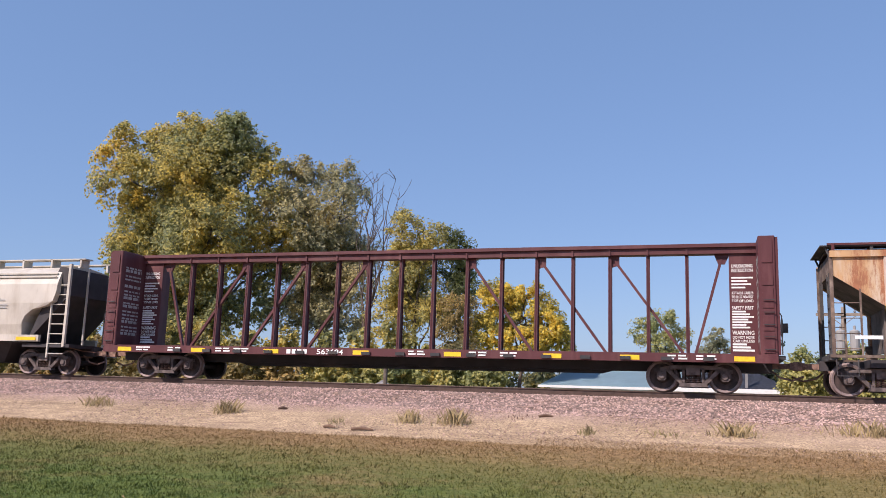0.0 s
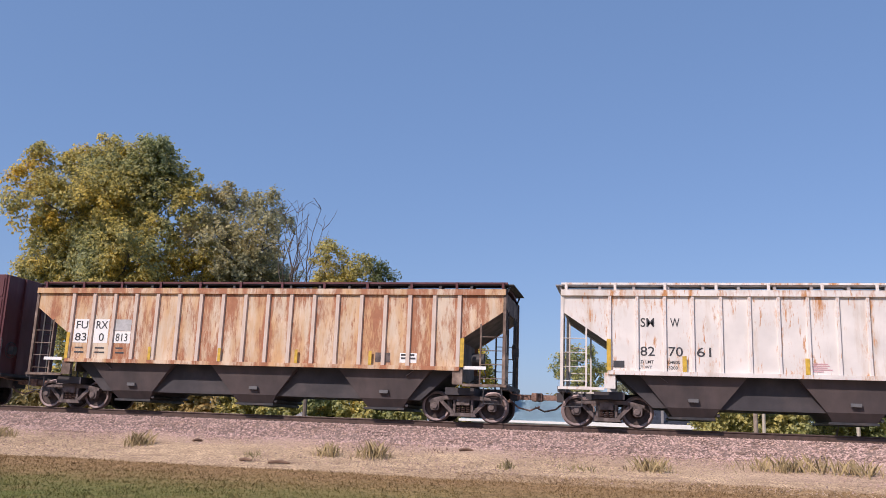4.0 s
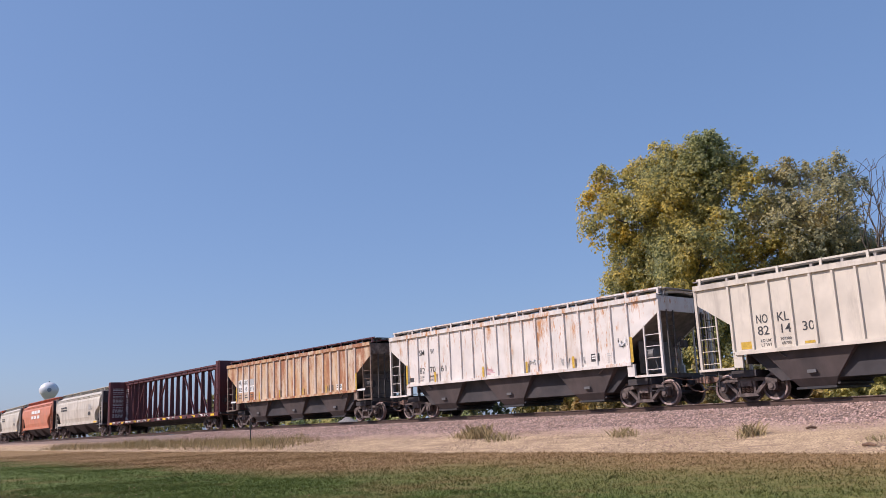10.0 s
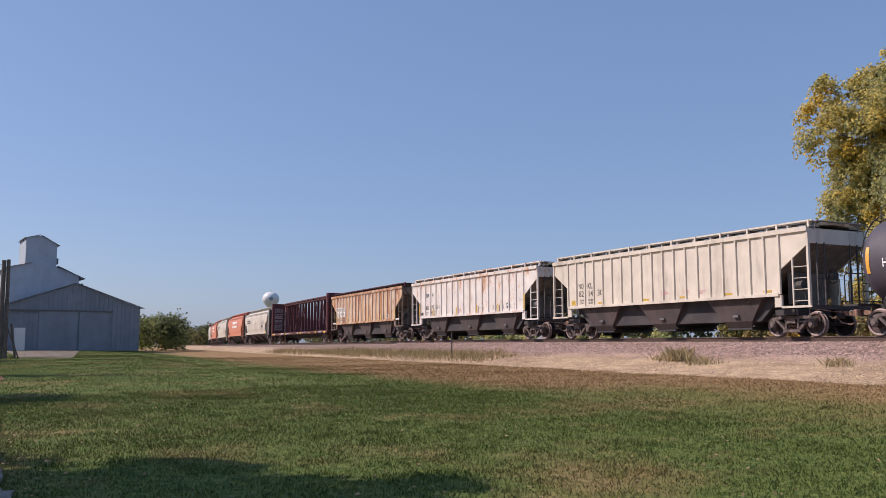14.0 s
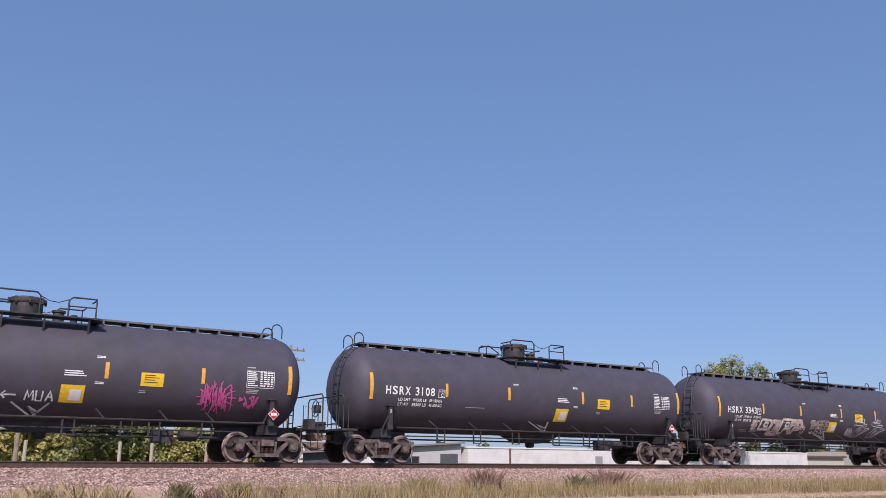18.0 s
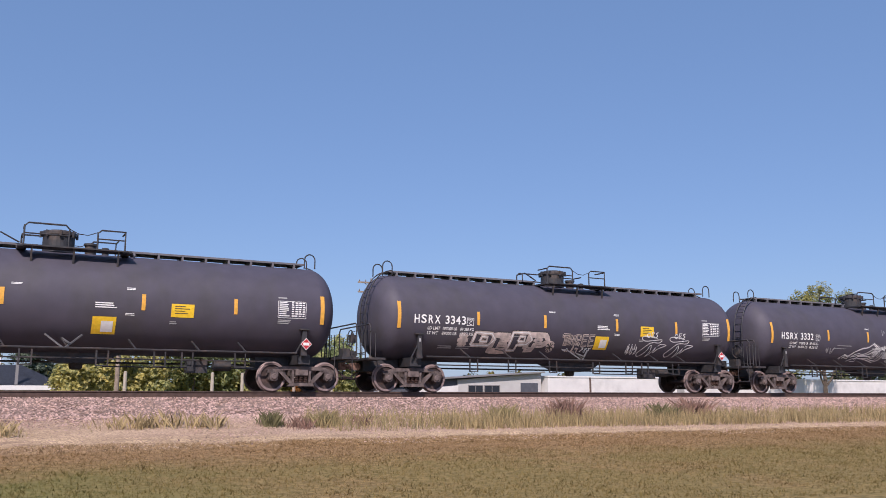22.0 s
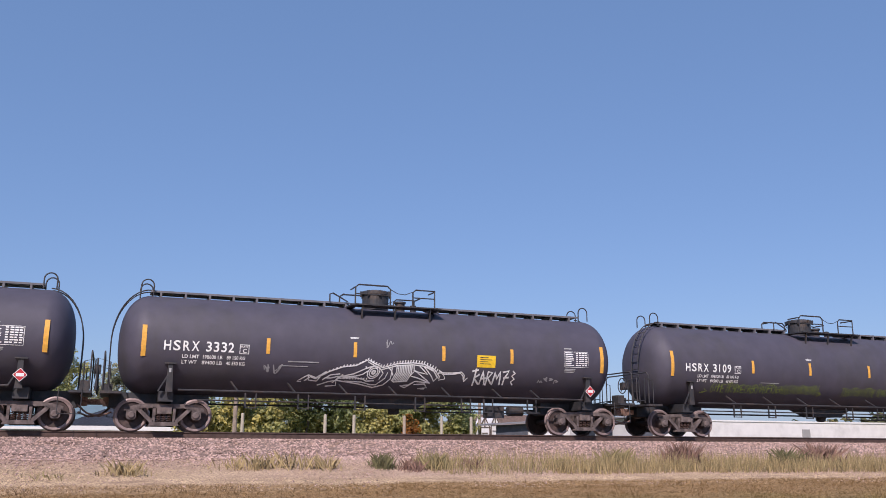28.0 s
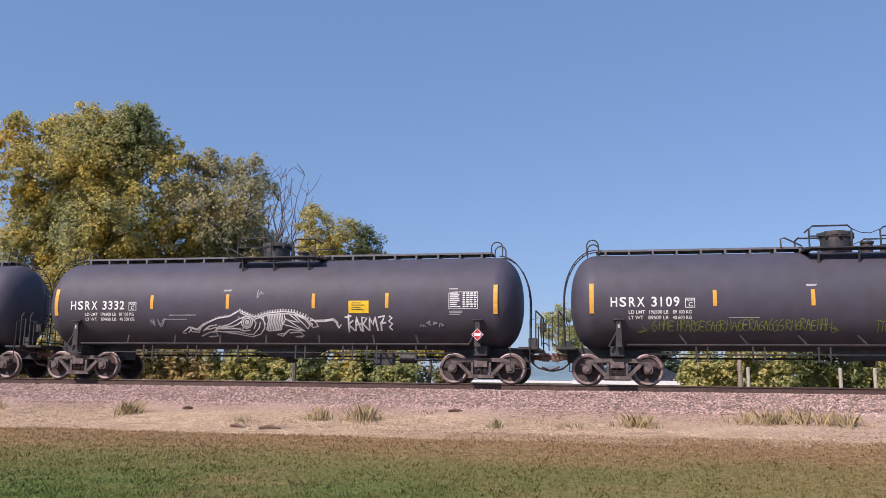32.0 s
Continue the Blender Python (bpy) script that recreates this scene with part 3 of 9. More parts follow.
def build_track():
    xs = [-480 + 10 * i for i in range(28)] + [-200 + 5 * i for i in range(28)] + [-60 + 0.5 * i for i in range(241)] + [65 + 5 * i for i in range(20)] + [300, 500, 900]
    ys = [TRACK_Y + d for d in (-3.9, -3.5, -3.1, -2.7, -2.3, -2.0, -1.75, -1.2, 0, 1.2, 1.75, 2.0, 2.4, 3.0, 3.9)]

    def zf(x, y):
        return ballast_height(y) + 0.04 * noise.noise((x * 1.3, y * 1.9, 1)) - (0.1 if abs(y - TRACK_Y) > 3.7 else 0)
    bed_mesh = grid_mesh("ballast_bed", xs, ys, zf, BALLAST, False)
    for v in bed_mesh.vertices:
        if v.co.x < CURVE_X:
            v.co = beside_track(v.co.x, v.co.y - TRACK_Y, v.co.z - RAIL_Z)
    tagged(new("ballast_bed", bed_mesh), "bed of pinkish grey crushed stone under the track", "ballast", kind="structure")
    # loose stones on the near shoulder
    rng = np.random.default_rng(3)
    base = np.array([(1, 0, 0), (-1, 0, 0), (0, 1, 0), (0, -1, 0), (0, 0, 1), (0, 0, -1)], float)
    tri = np.array([(0, 2, 4), (2, 1, 4), (1, 3, 4), (3, 0, 4), (2, 0, 5), (1, 2, 5), (3, 1, 5), (0, 3, 5)])
    n = 165000
    x = rng.uniform(-58, 62, n)
    y = TRACK_Y - rng.uniform(1.0, 7.3, n)
    keep = rng.uniform(0, 1, n) < np.clip((y - (TRACK_Y - 5.4)) / 2.0, 0.10, 1)
    x, y = x[keep], y[keep]
    n = len(x)
    z = np.array([max(ballast_height(b), ground_z(a, b)) if b > TRACK_Y - 3.6 else ground_z(a, b) for a, b in zip(x, y)]) + 0.005
    s = rng.uniform(0.022, 0.056, n) * np.where(y < TRACK_Y - 4.0, 0.6, 1.0)
    jit = rng.uniform(0.6, 1.25, (n, 6, 1))
    ang = rng.uniform(0, 6.28, n)
    v = base[None] * jit * s[:, None, None]
    v[:, :, 2] *= 0.75
    c, sn = np.cos(ang)[:, None], np.sin(ang)[:, None]
    vx = v[:, :, 0] * c - v[:, :, 1] * sn
    vy = v[:, :, 0] * sn + v[:, :, 1] * c
    v = np.stack([vx + x[:, None], vy + y[:, None], v[:, :, 2] + z[:, None]], -1).reshape(-1, 3)
    f = (tri[None] + (np.arange(n) * 6)[:, None, None]).reshape(-1, 3)
    me = bpy.data.meshes.new("ballast_stones")
    me.from_pydata(v.tolist(), [], f.tolist())
    me.materials.append(STONE)
    tagged(new("ballast_stones", me), "loose angular pink and grey ballast stones on the shoulder", "stones", kind="stuff")
    # small pebbles over the sandy strip
    n = 52000
    x = rng.uniform(-50, 50, n)
    y = rng.uniform(20.1, 24.2, n)
    z = np.array([ground_z(a, b) for a, b in zip(x, y)]) + 0.004
    s = rng.uniform(0.010, 0.030, n)
    corner = np.array([(1, 0, -0.3), (-0.6, 0.9, -0.3), (-0.6, -0.9, -0.3), (0, 0, 0.7)], float)
    v = corner[None] * s[:, None, None] * rng.uniform(0.6, 1.3, (n, 4, 1))
    ang = rng.uniform(0, 6.28, n)
    c, sn = np.cos(ang)[:, None], np.sin(ang)[:, None]
    v = np.stack([v[:, :, 0] * c - v[:, :, 1] * sn + x[:, None], v[:, :, 0] * sn + v[:, :, 1] * c + y[:, None], v[:, :, 2] + z[:, None]], -1).reshape(-1, 3)
    f = (np.array([(0, 1, 3), (1, 2, 3), (2, 0, 3)])[None] + (np.arange(n) * 4)[:, None, None]).reshape(-1, 3)
    me = bpy.data.meshes.new("pebbles")
    me.from_pydata(v.tolist(), [], f.tolist())
    me.materials.append(PEBBLE)
    tagged(new("pebbles", me), "small tan pebbles scattered on sandy dirt", "stones", kind="stuff")
    # rails
    prof = [(-0.07, 0), (0.07, 0), (0.07, 0.012), (0.012, 0.03), (0.010, 0.13), (0.036, 0.145), (0.036, 0.178), (-0.036, 0.178), (-0.036, 0.145), (-0.010, 0.13), (-0.012, 0.03), (-0.07, 0.012)]
    for side in (-1, 1):
        bm = bmesh.new()
        stations = [-480 + 8 * i for i in range(55)] + [900]
        rings = [[bm.verts.new(beside_track(s, side * 0.755 + p, q - 0.18)) for p, q in prof] for s in stations]
        for a, b in zip(rings, rings[1:]):
            for i in range(len(prof)):
                bm.faces.new((a[i], b[i], b[(i + 1) % len(prof)], a[(i + 1) % len(prof)]))
        rail = new("rail", finish(bm, "rail", RAIL_STEEL))
        tagged(rail, "rust-brown steel rail on wooden ties", "rail", "rails of the track", "structure")
        bm = bmesh.new()
        rings = [[bm.verts.new(beside_track(s, side * 0.755 + p, q)) for p, q in ((-0.026, -0.002), (0.026, -0.002), (0.024, 0.001), (-0.024, 0.001))] for s in stations]
        for a, b in zip(rings, rings[1:]):
            for i in range(4):
                bm.faces.new((a[i], b[i], b[(i + 1) % 4], a[(i + 1) % 4]))
        part("running_surface", finish(bm, "running_surface", RAIL_HEAD), rail, "polished running surface")
    bm = bmesh.new()
    box(bm, -0.115, 0.115, -1.3, 1.3, -0.1, 0.035)
    tie_mesh = finish(bm, "tie", TIE_WOOD)
    bed = bpy.data.objects["ballast_bed"]
    for i in range(150):
        part("tie", tie_mesh, bed, at=(-42 + 0.53 * i, TRACK_Y, BALLAST_TOP + 0.012))


build_track()

# ---------------------------------------------------------------- train: shared running gear


def wheelset_mesh():
    def make():
        bm = bmesh.new()
        for s in (-1, 1):
            # outer face towards s
            prof = [(0.70 * s, 0.10), (0.735 * s, 0.12), (0.745 * s, 0.40), (0.70 * s, 0.445), (0.70 * s, 0.485), (0.728 * s, 0.485), (0.74 * s, 0.458), (0.83 * s, 0.452), (0.84 * s, 0.435), (0.825 * s, 0.375), (0.785 * s, 0.355), (0.775 * s, 0.20), (0.83 * s, 0.15), (0.84 * s, 0.11), (0.95 * s, 0.09), (0.95 * s, 0.02)]
            lathe(bm, prof, 'y', 28)
        lathe(bm, [(-0.74, 0.085), (0.74, 0.085)], 'y', 12)
        me = finish(bm, "wheelset", WHEEL_STEEL)
        me.materials.append(RIM_STEEL)
        for p in me.polygons:
            if math.hypot(p.center.x, p.center.z) > 0.395:
                p.material_index = 1
        return me
    return shared("wheelset", make)


def side_frame_mesh():
    def make():
        bm = bmesh.new()
        for s in (-1, 1):
            y0, y1 = sorted((0.90 * s, 1.06 * s))
            # top chord that drops to the journals
            prism(bm, [(-0.55, 0.66), (0.55, 0.66), (0.55, 0.78), (-0.55, 0.78)], y0, y1)
            for d in (-1, 1):
                prism(bm, [(0.55 * d, 0.66), (0.55 * d, 0.78), (0.78 * d, 0.74), (1.10 * d, 0.66), (1.10 * d, 0.57), (0.78 * d, 0.60)], y0, y1)
                # journal box and pedestal jaw
                prism(bm, [(0.77 * d, 0.38), (0.76 * d, 0.60), (1.04 * d, 0.60), (1.03 * d, 0.38), (0.98 * d, 0.33), (0.82 * d, 0.33)], y0 - 0.02 * (s < 0), y1 + 0.02 * (s > 0))
                # diagonal to the spring seat
                prism(bm, [(0.75 * d, 0.60), (0.66 * d, 0.66), (0.28 * d, 0.29), (0.36 * d, 0.21)], y0, y1)
                # column
                prism(bm, [(0.24 * d, 0.24), (0.31 * d, 0.24), (0.32 * d, 0.68), (0.24 * d, 0.68)], y0, y1)
            prism(bm, [(-0.42, 0.16), (0.42, 0.16), (0.36, 0.27), (-0.36, 0.27)], y0 - 0.03, y1 + 0.03)
        # bolster
        box(bm, -0.20, 0.20, -1.10, 1.10, 0.50, 0.70)
        for d in (-1, 1):
            box(bm, 0.36 * d - 0.05, 0.36 * d + 0.05, -0.8, 0.8, 0.30, 0.42)
        return finish(bm, "truck", TRUCK_STEEL)
    return shared("truck", make)


def spring_mesh():
    def make():
        bm = bmesh.new()
        pts = []
        for k in range(33):
            a = k / 32 * 2 * math.pi * 4
            pts.append((0.058 * math.cos(a), 0.058 * math.sin(a), 0.27 + 0.23 * k / 32))
        tube(bm, pts, 0.016, 4)
        return finish(bm, "spring", SPRING_STEEL)
    return shared("springs", make)


def cap_mesh():
    def make():
        bm = bmesh.new()
        lathe(bm, [(-0.95, 0.10), (-1.10, 0.10), (-1.12, 0.08), (-1.12, 0.02)], 'y', 12)
        return finish(bm, "bearing_cap", TRUCK_STEEL)
    return shared("caps", make)


WHEELS = []


def add_trucks(car, half):
    for s in (-1, 1):
        truck = part("truck", side_frame_mesh(), car, "brown cast steel truck", (half * s, 0, 0))
        for dx in (-0.15, 0.0, 0.15):
            for dy in (-0.99, 0.99):
                part("spring", spring_mesh(), truck, at=(dx, dy, 0))
        for d in (-1, 1):
            w = part("wheelset", wheelset_mesh(), truck, at=(0.889 * d, 0, 0.457))
            WHEELS.append(w)
            part("bearing_cap", cap_mesh(), truck, at=(0.889 * d, 0, 0.457))
            part("bearing_cap", cap_mesh(), truck, m=pose(0.889 * d, 0, 0.457, 0, 0, 180))


def coupler_mesh():
    def make():
        bm = bmesh.new()
        box(bm, -0.55, 0.35, -0.09, 0.09, 0.76, 0.92)
        box(bm, 0.30, 0.52, -0.17, 0.17, 0.72, 0.97)
        box(bm, 0.45, 0.62, 0.02, 0.18, 0.74, 0.95)
        box(bm, -0.62, -0.40, -0.22, 0.22, 0.66, 1.02)
        tube(bm, [(-0.4, -0.3, 0.75), (-0.1, -0.33, 0.5), (0.25, -0.3, 0.42), (0.55, -0.24, 0.55)], 0.03, 6)
        tube(bm, [(-0.3, -1.2, 0.98), (-0.25, -0.6, 0.9), (0.15, -0.25, 0.86)], 0.018, 5)
        return finish(bm, "coupler", COUPLER_STEEL)
    return shared("coupler", make)


def add_couplers(car, half):
    for s in (-1, 1):
        part("coupler", coupler_mesh(), car, "rusty knuckle coupler and air hose", m=pose(half * s, 0, 0, 0, 0, 0 if s > 0 else 180))


def brake_wheel_mesh():
    def make():
        bm = bmesh.new()
        tube(bm, [(0, 0.27 * math.cos(k / 20 * 2 * math.pi), 0.27 * math.sin(k / 20 * 2 * math.pi)) for k in range(21)], 0.018, 5)
        for k in range(4):
            a = k * math.pi / 2 + 0.4
            tube(bm, [(0, 0, 0), (0, 0.27 * math.cos(a), 0.27 * math.sin(a))], 0.013, 4)
        box(bm, -0.03, 0.16, -0.11, 0.11, -0.14, 0.12)
        return finish(bm, "brake_wheel", BLACK_STEEL)
    return shared("brake_wheel", make)


# ---------------------------------------------------------------- writing and spray paint on sides


def surface(kind, a, b=0.0):
    """The near side of a car: y at height z. 'flat' at -a; 'round' a tank of radius a about height b."""
    if kind == 'flat':
        return lambda z: -a
    return lambda z: -math.sqrt(max(0.04, a * a - (z - b) ** 2))


def paint_mesh(vs, fs, x, z, side, material, lift=0.012, flip=1):
    me = bpy.data.meshes.new("marking")
    me.from_pydata([(x + flip * u, side(z + v) - lift, z + v) for u, v in vs], [], fs)
    me.materials.append(material)
    return me


def write(car, body, x, z, height, side, material, name="lettering", width=None, lift=0.012, label=""):
    vs, fs = text_points(body, height / 0.70, 0.018 if material is WHITE_LETTER else 0.022 if material is YELLOW_LETTER else 0.006)
    w = max(v[0] for v in vs)
    k = width / w if width else 1.0
    vs = [(u * k, v) for u, v in vs]
    return tagged(part(name, paint_mesh(vs, fs, x, z, side, material, lift), car), label, kind="stuff")


def plate(car, name, x0, x1, z0, z1, side, material, lift=0.010, label=""):
    n = 4
    vs = [(u, z0 + (z1 - z0) * k / n) for k in range(n + 1) for u in (x0, x1)]
    fs = [(2 * k, 2 * k + 1, 2 * k + 3, 2 * k + 2) for k in range(n)]
    return part(name, paint_mesh(vs, fs, 0, 0, side, material, lift), car, label)


def bars(car, x0, x1, z0, z1, rows, side, material, name="small_print", seed=1, cols=1, lift=0.012, fill=0.55):
    rng = random.Random(seed)
    vs, fs = [], []
    pitch = (z1 - z0) / rows
    for r in range(rows):
        zt = z1 - r * pitch
        for c in range(cols):
            a = x0 + (x1 - x0) * c / cols
            b = a + (x1 - x0) / cols * (rng.uniform(0.6, 0.95))
            k = len(vs)
            vs += [(a, zt - pitch * fill), (b, zt - pitch * fill), (b, zt), (a, zt)]
            fs.append((k, k + 1, k + 2, k + 3))
    return tagged(part(name, paint_mesh(vs, fs, 0, 0, side, material, lift), car), kind="stuff")


def strokes(car, lines, side, material, w=0.035, name="spray_paint", lift=0.014, x=0.0, z=0.0, k=1.0, label=""):
    """Lines of spray paint, each a list of (x, z), as a strip on the surface."""
    vs, fs = [], []
    for line in lines:
        pts = []
        for (ax, az), (bx, bz) in zip(line, line[1:]):
            n = max(1, int(math.hypot(bx - ax, bz - az) * k / 0.12))
            pts += [(ax + (bx - ax) * i / n, az + (bz - az) * i / n) for i in range(n)]
        pts.append(line[-1])
        pts = [(x + a * k, z + b * k) for a, b in pts]
        for i, (px, pz) in enumerate(pts):
            qx, qz = pts[min(i + 1, len(pts) - 1)]
            rx, rz = pts[max(i - 1, 0)]
            dx, dz = qx - rx, qz - rz
            l = math.hypot(dx, dz) or 1
            ox, oz = -dz / l * w / 2, dx / l * w / 2
            j = len(vs)
            vs += [(px + ox, pz + oz), (px - ox, pz - oz)]
            if i:
                fs.append((j - 2, j - 1, j + 1, j))
    ob = part(name, paint_mesh(vs, fs, 0, 0, side, material, lift), car, label)
    return tagged(ob, label, kind="stuff") if len(lines) > 1 else ob


def rounded(pts, n=4):
    """A smooth line through the points."""
    out = []
    for i in range(len(pts) - 1):
        p = [Vector(pts[max(0, min(len(pts) - 1, i + q))]) for q in (-1, 0, 1, 2)]
        for k in range(n):
            u = k / n
            v = 0.5 * (2 * p[1] + (p[2] - p[0]) * u + (2 * p[0] - 5 * p[1] + 4 * p[2] - p[3]) * u * u + (3 * p[1] - p[0] - 3 * p[2] + p[3]) * u ** 3)
            out.append((v.x, v.y))
    out.append(pts[-1])
    return out


def scribble(seed, x0, x1, z0, z1, n):
    """A tag of looping letters that cannot be read."""
    rng = random.Random(seed)
    out = []
    step = (x1 - x0) / n
    for i in range(n):
        c = x0 + step * (i + 0.5)
        line = []
        for k in range(rng.randint(4, 7)):
            line.append((c + rng.uniform(-0.55, 0.55) * step, rng.uniform(z0, z1)))
        out.append(rounded(line))
    return out


# ---------------------------------------------------------------- tank cars
TANK_R, TANK_Z, TANK_L = 1.49, 2.55, 8.30
SIDE_TANK = surface('round', TANK_R, TANK_Z)


def tank_mesh(key, material):
    def make():
        bm = bmesh.new()
        prof = [(-TANK_L + 0.80 * (1 - math.cos(k / 12 * math.pi / 2)), max(0.02, TANK_R * math.sin(k / 12 * math.pi / 2) ** 0.8)) for k in range(13)]
        mid = [(-5.1, TANK_R), (-2.6, TANK_R), (-0.9, TANK_R), (0.9, TANK_R), (2.6, TANK_R), (5.1, TANK_R)]
        prof = prof + mid + [(-s - 0.20, r) for s, r in reversed(prof)]
        lathe(bm, prof, 'x', 64, (0, 0, TANK_Z))
        return finish(bm, key, material, True)
    return shared(key, make)


def arch(x, y, z, w, h, along='x', n=8):
    pts = [(-w / 2, 0)]
    for k in range(n + 1):
        a = math.pi - k / n * math.pi
        pts.append((w / 2 * math.cos(a), h - w / 2 + w / 2 * math.sin(a)))
    pts.append((w / 2, 0))
    return [(x + a, y, z + b) if along == 'x' else (x, y + a, z + b) for a, b in pts]


def add_tank_body(car, paint, steel, key):
    part("tank", tank_mesh("tank_" + key, paint), car)

    def bracket(bm):
        prism(bm, [(-0.10, 1.10), (0.10, 1.10), (0.065, 1.90), (-0.065, 1.90)], -0.05, 0.05)
        box(bm, -0.16, 0.16, -0.09, 0.09, 1.90, 1.945)
        beam(bm, (-0.30, 0.0, 1.12), (-0.07, 0.0, 1.55), 0.04, 0.04)

    def from_boxes(name, make_into):
        def make():
            bm = bmesh.new()
            make_into(bm)
            return finish(bm, name, steel)
        return shared(name + key, make)
    for s in (-1, 1):
        turn = pose(0, 0, 0, 0, 0, 0 if s > 0 else 180)
        part("stub_sill", from_boxes("stub_sill", lambda bm: box(bm, 5.6, 8.42, -0.3, 0.3, 0.68, 1.12)), car, m=turn)
        part("bolster", from_boxes("bolster", lambda bm: box(bm, 6.7, 7.1, -1.25, 1.25, 0.84, 1.14)), car, m=turn)
        part("end_platform", from_boxes("end_platform", lambda bm: box(bm, 8.1, 8.68, -1.45, 1.45, 1.03, 1.10)), car, m=turn)
        for t in (-1, 1):
            part("saddle_arm", from_boxes("saddle_arm", bracket), car, at=(6.84 * s, 1.40 * t, 0))
    part("outlet_skid", from_boxes("outlet_skid", lambda bm: prism(bm, [(-1.0, 1.12), (1.6, 1.12), (1.0, 0.80), (-0.2, 0.80)], -0.35, 0.35)), car)
    part("bottom_outlet", from_boxes("bottom_outlet", lambda bm: lathe(bm, [(0.62, 0.12), (0.66, 0.18), (0.80, 0.20), (0.84, 0.3)], 'z', 14, (0.35, 0, 0))), car)

    def rails():
        bm = bmesh.new()
        for t in (-1, 1):
            tube(bm, [(-6.6, t * 1.46, 1.17), (6.6, t * 1.46, 1.17)], 0.03, 6)
            for x in (-4.9, -3.2, -1.6, 0.0, 1.8, 3.6, 5.0):
                beam(bm, (x, t * 1.45, 1.17), (x - 0.17, t * 1.08, 1.47), 0.05, 0.03)
        return finish(bm, "side_rail", RAIL_PALE if key == "grey" else steel)
    part("side_rail", shared("siderail_" + key, rails), car, "long steel grab rail below the tank")

    def pipes():
        bm = bmesh.new()
        tube(bm, [(-6.0, -0.9, 0.92), (6.0, -0.9, 0.92)], 0.022, 6)
        tube(bm, [(-5.8, 0.6, 0.86), (5.8, 0.6, 0.86)], 0.03, 6)
        tube(bm, [(1.0, -0.7, 0.70), (5.6, -0.7, 0.70)], 0.018, 5)
        for x in (-4.6, -3.0, -1.2, 0.8, 2.4, 3.2, 4.8):
            beam(bm, (x, -0.9, 0.70), (x, -0.9, 1.15), 0.05, 0.03)
            beam(bm, (x + 0.32, -0.9, 0.70), (x + 0.32, -0.9, 1.15), 0.04, 0.03)
            beam(bm, (x, -0.9, 0.72), (x + 0.32, -0.9, 0.72), 0.04, 0.03)
        box(bm, 3.4, 4.0, -0.75, -0.35, 0.55, 0.95)
        lathe(bm, [(4.2, 0.02), (4.22, 0.16), (4.75, 0.16), (4.77, 0.02)], 'x', 12, (0, -0.55, 0.78))
        beam(bm, (4.77, -0.55, 0.78), (5.5, -0.4, 0.74), 0.05, 0.05)
        return finish(bm, "brake_rigging", BLACK_STEEL)
    part("brake_rigging", shared("pipes", pipes), car, "brake pipes, cylinder and hangers")
    for s in (-1, 1):
        def gear():
            bm = bmesh.new()
            tube(bm, [(0.1, -1.42, 1.12), (0.1, -1.42, 1.9), (0.45, -1.42, 2.0), (0.45, -1.42, 1.12)], 0.018, 5)
            tube(bm, [(-0.5, -1.46, 1.12), (-0.5, -1.46, 0.45), (0.1, -1.46, 0.45), (0.1, -1.46, 1.12)], 0.018, 5)
            tube(bm, [(0.45, -1.4, 1.2), (0.5, -0.7, 1.25), (0.5, 0.7, 1.25), (0.45, 1.4, 1.2)], 0.018, 5)
            tube(bm, [(0.1, 1.42, 1.12), (0.1, 1.42, 1.9), (0.45, 1.42, 2.0), (0.45, 1.42, 1.12)], 0.018, 5)
            box(bm, 0.0, 0.25, -0.9, -0.5, 1.12, 1.40)
            return finish(bm, "end_railing", steel)
        part("end_railing", shared("endrail_" + key, gear), car, m=pose(8.35 * s, 0, 0, 0, 0, 0 if s > 0 else 180))
    add_trucks(car, 6.9)
    add_couplers(car, 8.7)


